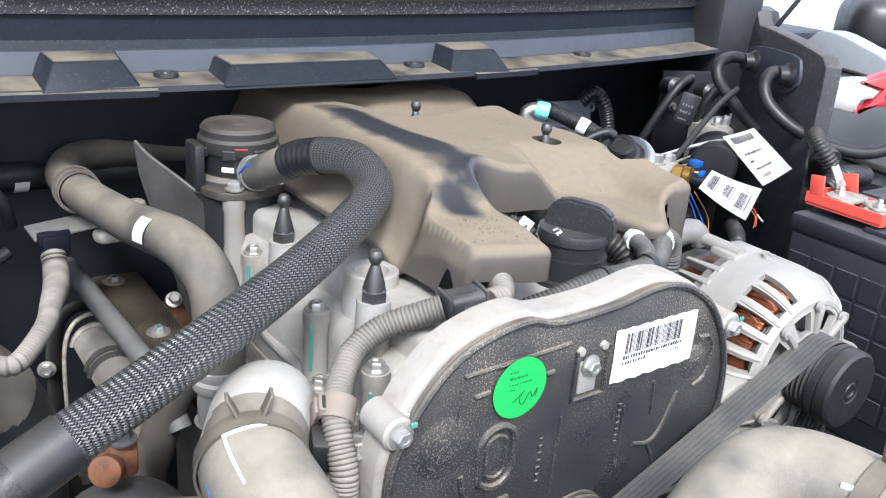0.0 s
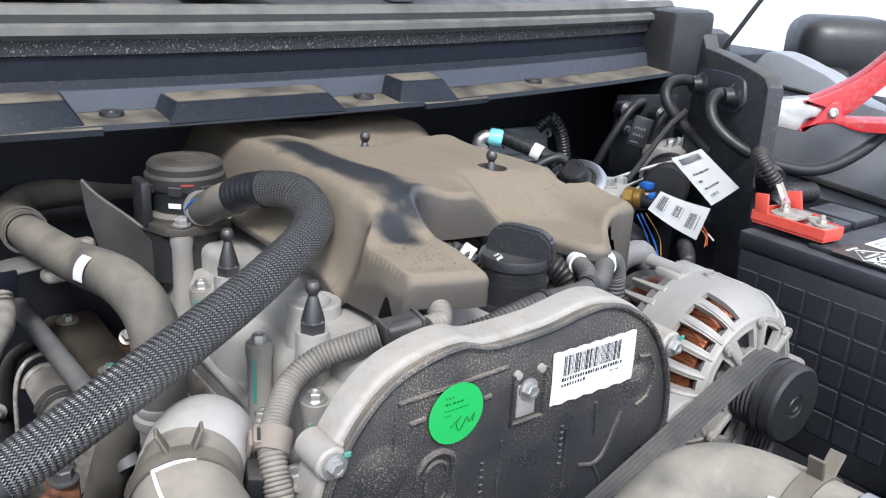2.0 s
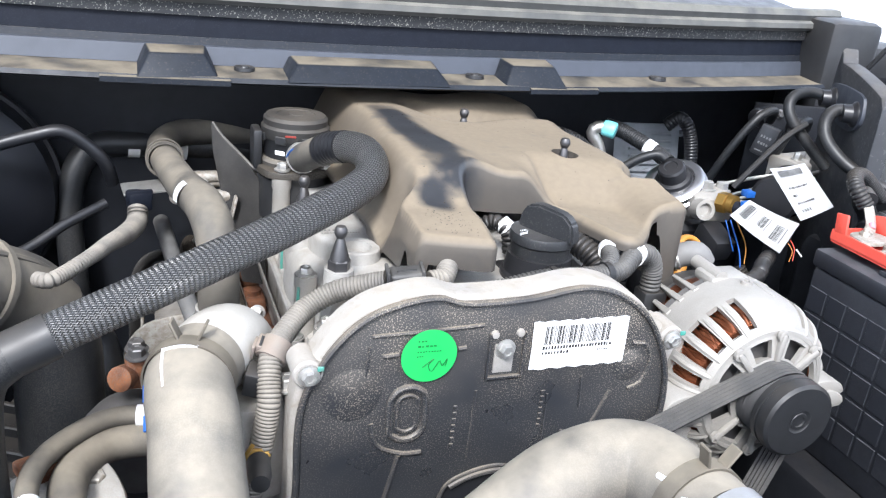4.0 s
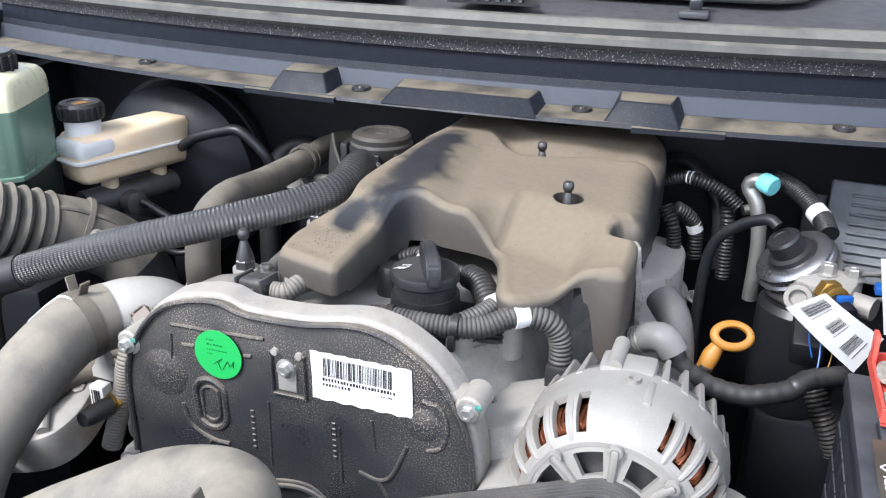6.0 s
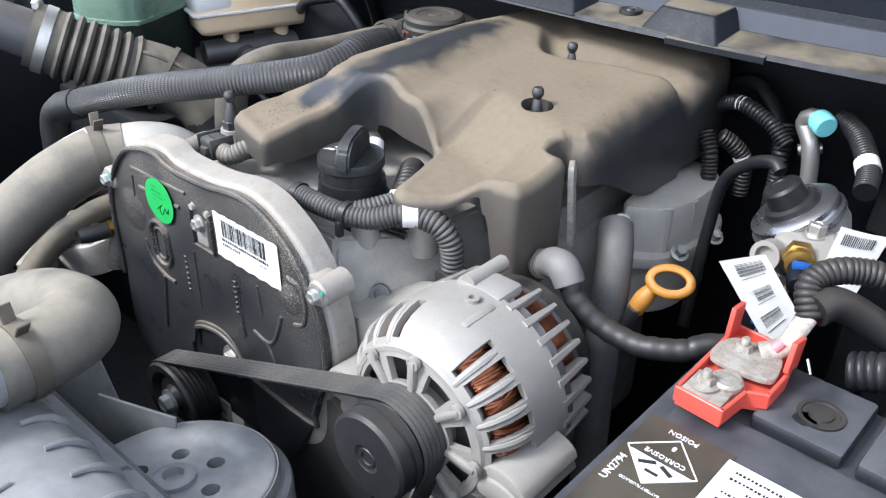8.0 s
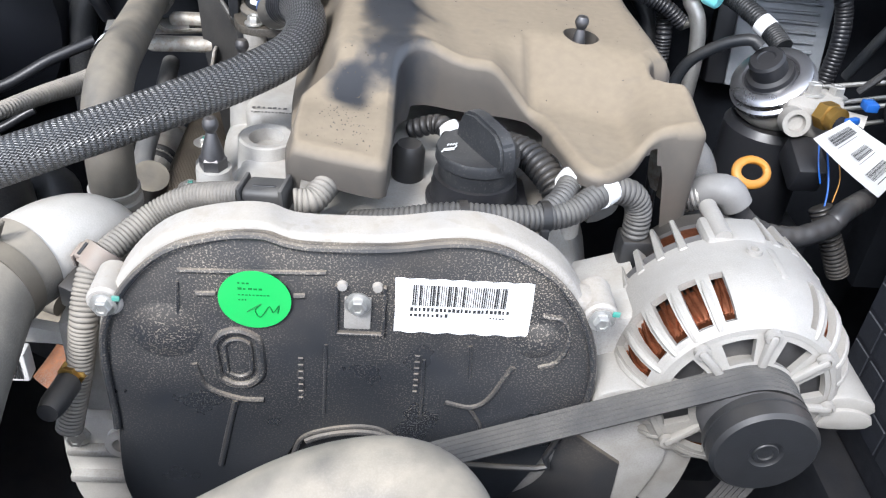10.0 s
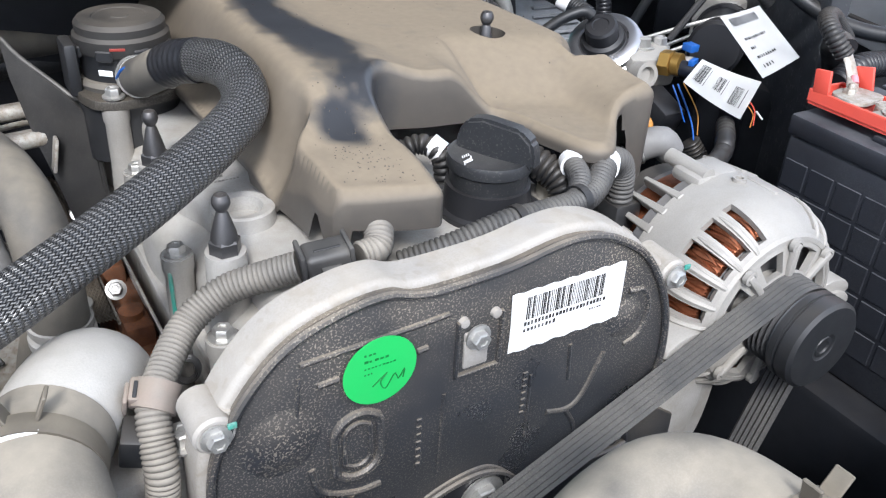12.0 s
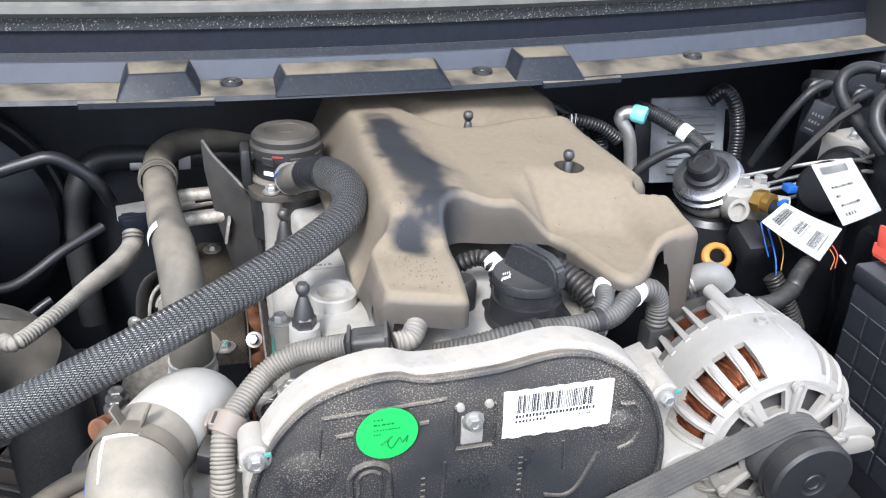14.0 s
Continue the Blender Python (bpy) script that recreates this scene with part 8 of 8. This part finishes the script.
part("warning_print", moved(slab([(-0.074, -0.007), (-0.052, -0.007), (-0.055, 0.006), (-0.071, 0.006)], 1.0247, 1.0250), BM_), M_YELLOW, bc, smooth=0)
for a in range(0, 360, 18):
    b = radians(a)
    part("cap_rib", moved(box(-0.062 + 0.0292 * math.cos(b), 0.0292 * math.sin(b), 1.014, 0.0025, 0.004, 0.014, 0.0006, 1, rz=a), BM_), M_BLACK, bc)
cyl = thing("master_cylinder", (-0.47, 0.48, 0.84), "cast brake master cylinder under its reservoir", "cylinder")
part("barrel", moved(tube([(-0.08, 0, 0.885), (0.10, 0, 0.885)], 0.019, 24), BM_), M_DARKSTEEL, cyl)
part("end_plug", moved(lathe([(0.016, 0), (0.016, 0.02), (0.010, 0.022), (0, 0.022)], Matrix.Translation((-0.02, -0.02, 0.88)) @ pose(0, 0, 0, 90)), BM_), M_DARKSTEEL, cyl)
booster = thing("brake_booster", (-0.493, 0.55, 0.76), "black round brake booster on the firewall", "booster")
part("shell", lathe([(0.10, 0.10), (0.135, 0.08), (0.140, 0.0), (0.135, -0.03), (0.10, -0.055), (0.05, -0.065), (0, -0.065)], aim((-0.493, 0.555, 0.900), (0, 1, 0)), 48), M_BOOSTER, booster)
part("band", lathe([(0.139, -0.004), (0.144, -0.004), (0.144, 0.008), (0.139, 0.008)], aim((-0.493, 0.555, 0.900), (0, 1, 0)), 48, False), M_BLACKCLEAN, booster)
for pts, r in (([(-0.455, 0.490, 0.955), (-0.425, 0.474, 0.972), (-0.405, 0.470, 0.982), (-0.371, 0.470, 0.992), (-0.342, 0.470, 0.997), (-0.319, 0.472, 0.982), (-0.300, 0.475, 0.960), (-0.292, 0.49, 0.93)], 0.0075), ([(-0.46, 0.40, 0.90), (-0.40, 0.41, 0.875), (-0.34, 0.44, 0.90), (-0.30, 0.46, 0.915)], 0.006), ([(-0.46, 0.39, 0.86), (-0.41, 0.40, 0.83), (-0.36, 0.42, 0.85)], 0.005)):
    part("vacuum_line", tube(pts, r, 14), M_BLACKCLEAN, booster)

duct = thing("intake_duct", (-0.42, 0.20, 0.80), "dusty ribbed rubber air intake duct", "duct")
part("bellows", tube([(-0.470, 0.112, 0.984), (-0.445, 0.150, 0.963), (-0.423, 0.188, 0.943)], 0.0385, 32, ribs=(0.0140, 0.011)), M_RUBBER, duct)
part("mouth", tube([(-0.428, 0.180, 0.947), (-0.403, 0.214, 0.930), (-0.372, 0.240, 0.906), (-0.352, 0.250, 0.880)], [0.0400, 0.0410, 0.0400, 0.039], 32), M_RUBBER, duct)
part("lower_pipe", tube([(-0.358, 0.247, 0.890), (-0.346, 0.252, 0.855), (-0.345, 0.25, 0.80), (-0.345, 0.25, 0.74)], [0.0385, 0.041, 0.041], 32), M_RUBBERDARK, duct, "clean black lower pipe")
part("rib", tube([(-0.404, 0.176, 0.975), (-0.382, 0.203, 0.964), (-0.348, 0.236, 0.934), (-0.328, 0.246, 0.89)], 0.0035, 8), M_RUBBER, duct)
part("rib", clamp_ring((-0.402, 0.214, 0.929), (0.6, 0.62, -0.50), 0.0412, 0.006, 0.004), M_RUBBER, duct)
part("clamp", clamp_ring((-0.477, 0.102, 0.990), (0.5, 0.75, -0.43), 0.0410, 0.013, 0.002), M_STEEL, duct)
part("collar", tube([(-0.466, 0.117, 0.982), (-0.485, 0.090, 0.998)], 0.0405, 32), M_RUBBER, duct)
part("clamp_screw", join(box(-0.480, 0.104, 1.032, 0.012, 0.012, 0.012, 0.002, 1, rz=30), lathe([(0.004, 0), (0.004, 0.018), (0, 0.018)], aim((-0.480, 0.104, 1.034), (0.8, -0.5, 0.1)), 10)), M_STEEL, duct)
part("inlet", tube([(-0.480, 0.096, 0.994), (-0.510, 0.050, 1.018), (-0.545, 0.000, 1.034), (-0.59, -0.06, 1.030)], 0.0300, 28), material("inlet_plastic", (0.075, 0.076, 0.080), 0.38, amount=0.2, dust=0.3, dust_up=0.7), duct, "smooth grey plastic inlet pipe")
airbox = thing("air_cleaner", (-0.70, -0.1, 0.7), "black plastic air cleaner housing by the fender", "air cleaner")
part("box", box(-0.66, -0.16, 0.78, 0.22, 0.30, 0.24, 0.02), M_BLACK, airbox)
part("lid", box(-0.66, -0.16, 0.91, 0.23, 0.31, 0.03, 0.01), M_BLACK, airbox)
meter = thing("air_flow_sensor", (-0.52, 0.05, 1.01), "black air flow sensor plugged into the duct", "sensor")
part("body", moved(box(0, 0, 0, 0.05, 0.04, 0.05, 0.006), pose(-0.530, 0.085, 1.028, 0, 10, 35)), M_BLACK, meter)
part("plug", moved(box(0, 0, 0, 0.022, 0.03, 0.03, 0.003), pose(-0.545, 0.068, 1.052, 0, 20, 35)), M_GREY, meter)
part("lead", tube([(-0.55, 0.068, 1.064), (-0.555, 0.085, 1.085), (-0.59, 0.125, 1.085)], 0.007, 10), M_BLACK, meter)

# radiator top tank, fan
rad = thing("radiator", (0.0, -0.26, 0.45), "black ribbed plastic radiator top tank at the bay's front", "radiator")
prof = [(-0.186, 0.78), (-0.186, 0.875), (-0.192, 0.892), (-0.207, 0.904), (-0.235, 0.910), (-0.27, 0.908), (-0.30, 0.89), (-0.315, 0.86), (-0.315, 0.78)]
rb = bmesh.new()
rings = [[rb.verts.new((x, y + 0.006, z + 0.006)) for y, z in prof] for x in (-0.42, 0.42)]
for j in range(len(prof) - 1):
    rb.faces.new((rings[0][j], rings[0][j + 1], rings[1][j + 1], rings[1][j]))
rb.faces.new(rings[0])
rb.faces.new(rings[1][::-1])
bmesh.ops.recalc_face_normals(rb, faces=rb.faces)
part("top_tank", rb, M_TANKGREY, rad)
for i in range(24):
    x = -0.40 + i * 0.035
    part("tank_rib", tube([(x, -0.181, 0.866), (x, -0.187, 0.899), (x, -0.202, 0.912), (x, -0.214, 0.915)], [0.0035, 0.004, 0.002], 8, 0.008), M_TANKGREY, rad)
    part("tank_rib", tube([(x + 0.015, -0.244, 0.9165), (x + 0.015, -0.269, 0.914), (x + 0.015, -0.296, 0.897), (x + 0.015, -0.310, 0.866)], [0.002, 0.0035, 0.003], 8, 0.008), M_TANKGREY, rad)
part("core", box(0, -0.25, 0.60, 0.84, 0.10, 0.37, 0.0), M_BLACK, rad)
shroud = thing("fan_shroud", (-0.15, -0.15, 0.6), "grey plastic fan shroud behind the radiator tank", "shroud")
shp = [(-0.188, 0.60), (-0.188, 0.862), (-0.160, 0.858), (-0.150, 0.835), (-0.138, 0.815), (-0.138, 0.60)]
sb = bmesh.new()
ends = [[sb.verts.new((x, y, z)) for y, z in shp] for x in (-0.42, 0.42)]
for j in range(len(shp)):
    k = (j + 1) % len(shp)
    sb.faces.new((ends[0][j], ends[0][k], ends[1][k], ends[1][j]))
sb.faces.new(ends[0])
sb.faces.new(ends[1][::-1])
bmesh.ops.recalc_face_normals(sb, faces=sb.faces)
bmesh.ops.bevel(sb, geom=[e for e in sb.edges if abs(e.verts[0].co.x - e.verts[1].co.x) > 0.1], offset=0.003, segments=2, affect="EDGES")
part("panel", sb, M_TANKGREY, shroud)
for x in (-0.30, -0.16, -0.02, 0.12):
    part("stiffener", slab([(-0.186, 0.80), (-0.150, 0.80), (-0.140, 0.818), (-0.152, 0.840), (-0.163, 0.862), (-0.186, 0.866)], x, x + 0.004, 0.0, Matrix(((0, 0, 1, 0), (1, 0, 0, 0), (0, 1, 0, 0), (0, 0, 0, 1)))), M_TANKGREY, shroud)
fan = thing("cooling_fan", (-0.10, -0.12, 0.6), "grey plastic fan blades behind the radiator", "fan")
for i in range(9):
    a = radians(i * 40 + 10)
    m = Matrix.Translation((-0.02, -0.098, 0.62)) @ Matrix.Rotation(a, 4, "Y")
    part("blade", moved(moved(box(0, 0, 0.13, 0.075, 0.003, 0.13, 0.001), pose(0, 0, 0, 0, 0, 28)), m), M_TANKGREY, fan)
part("hub", lathe([(0, -0.02), (0.06, -0.02), (0.065, 0), (0.065, 0.04), (0, 0.04)], aim((-0.02, -0.11, 0.62), (0, 1, 0)), 30), M_DARKSTEEL, fan)
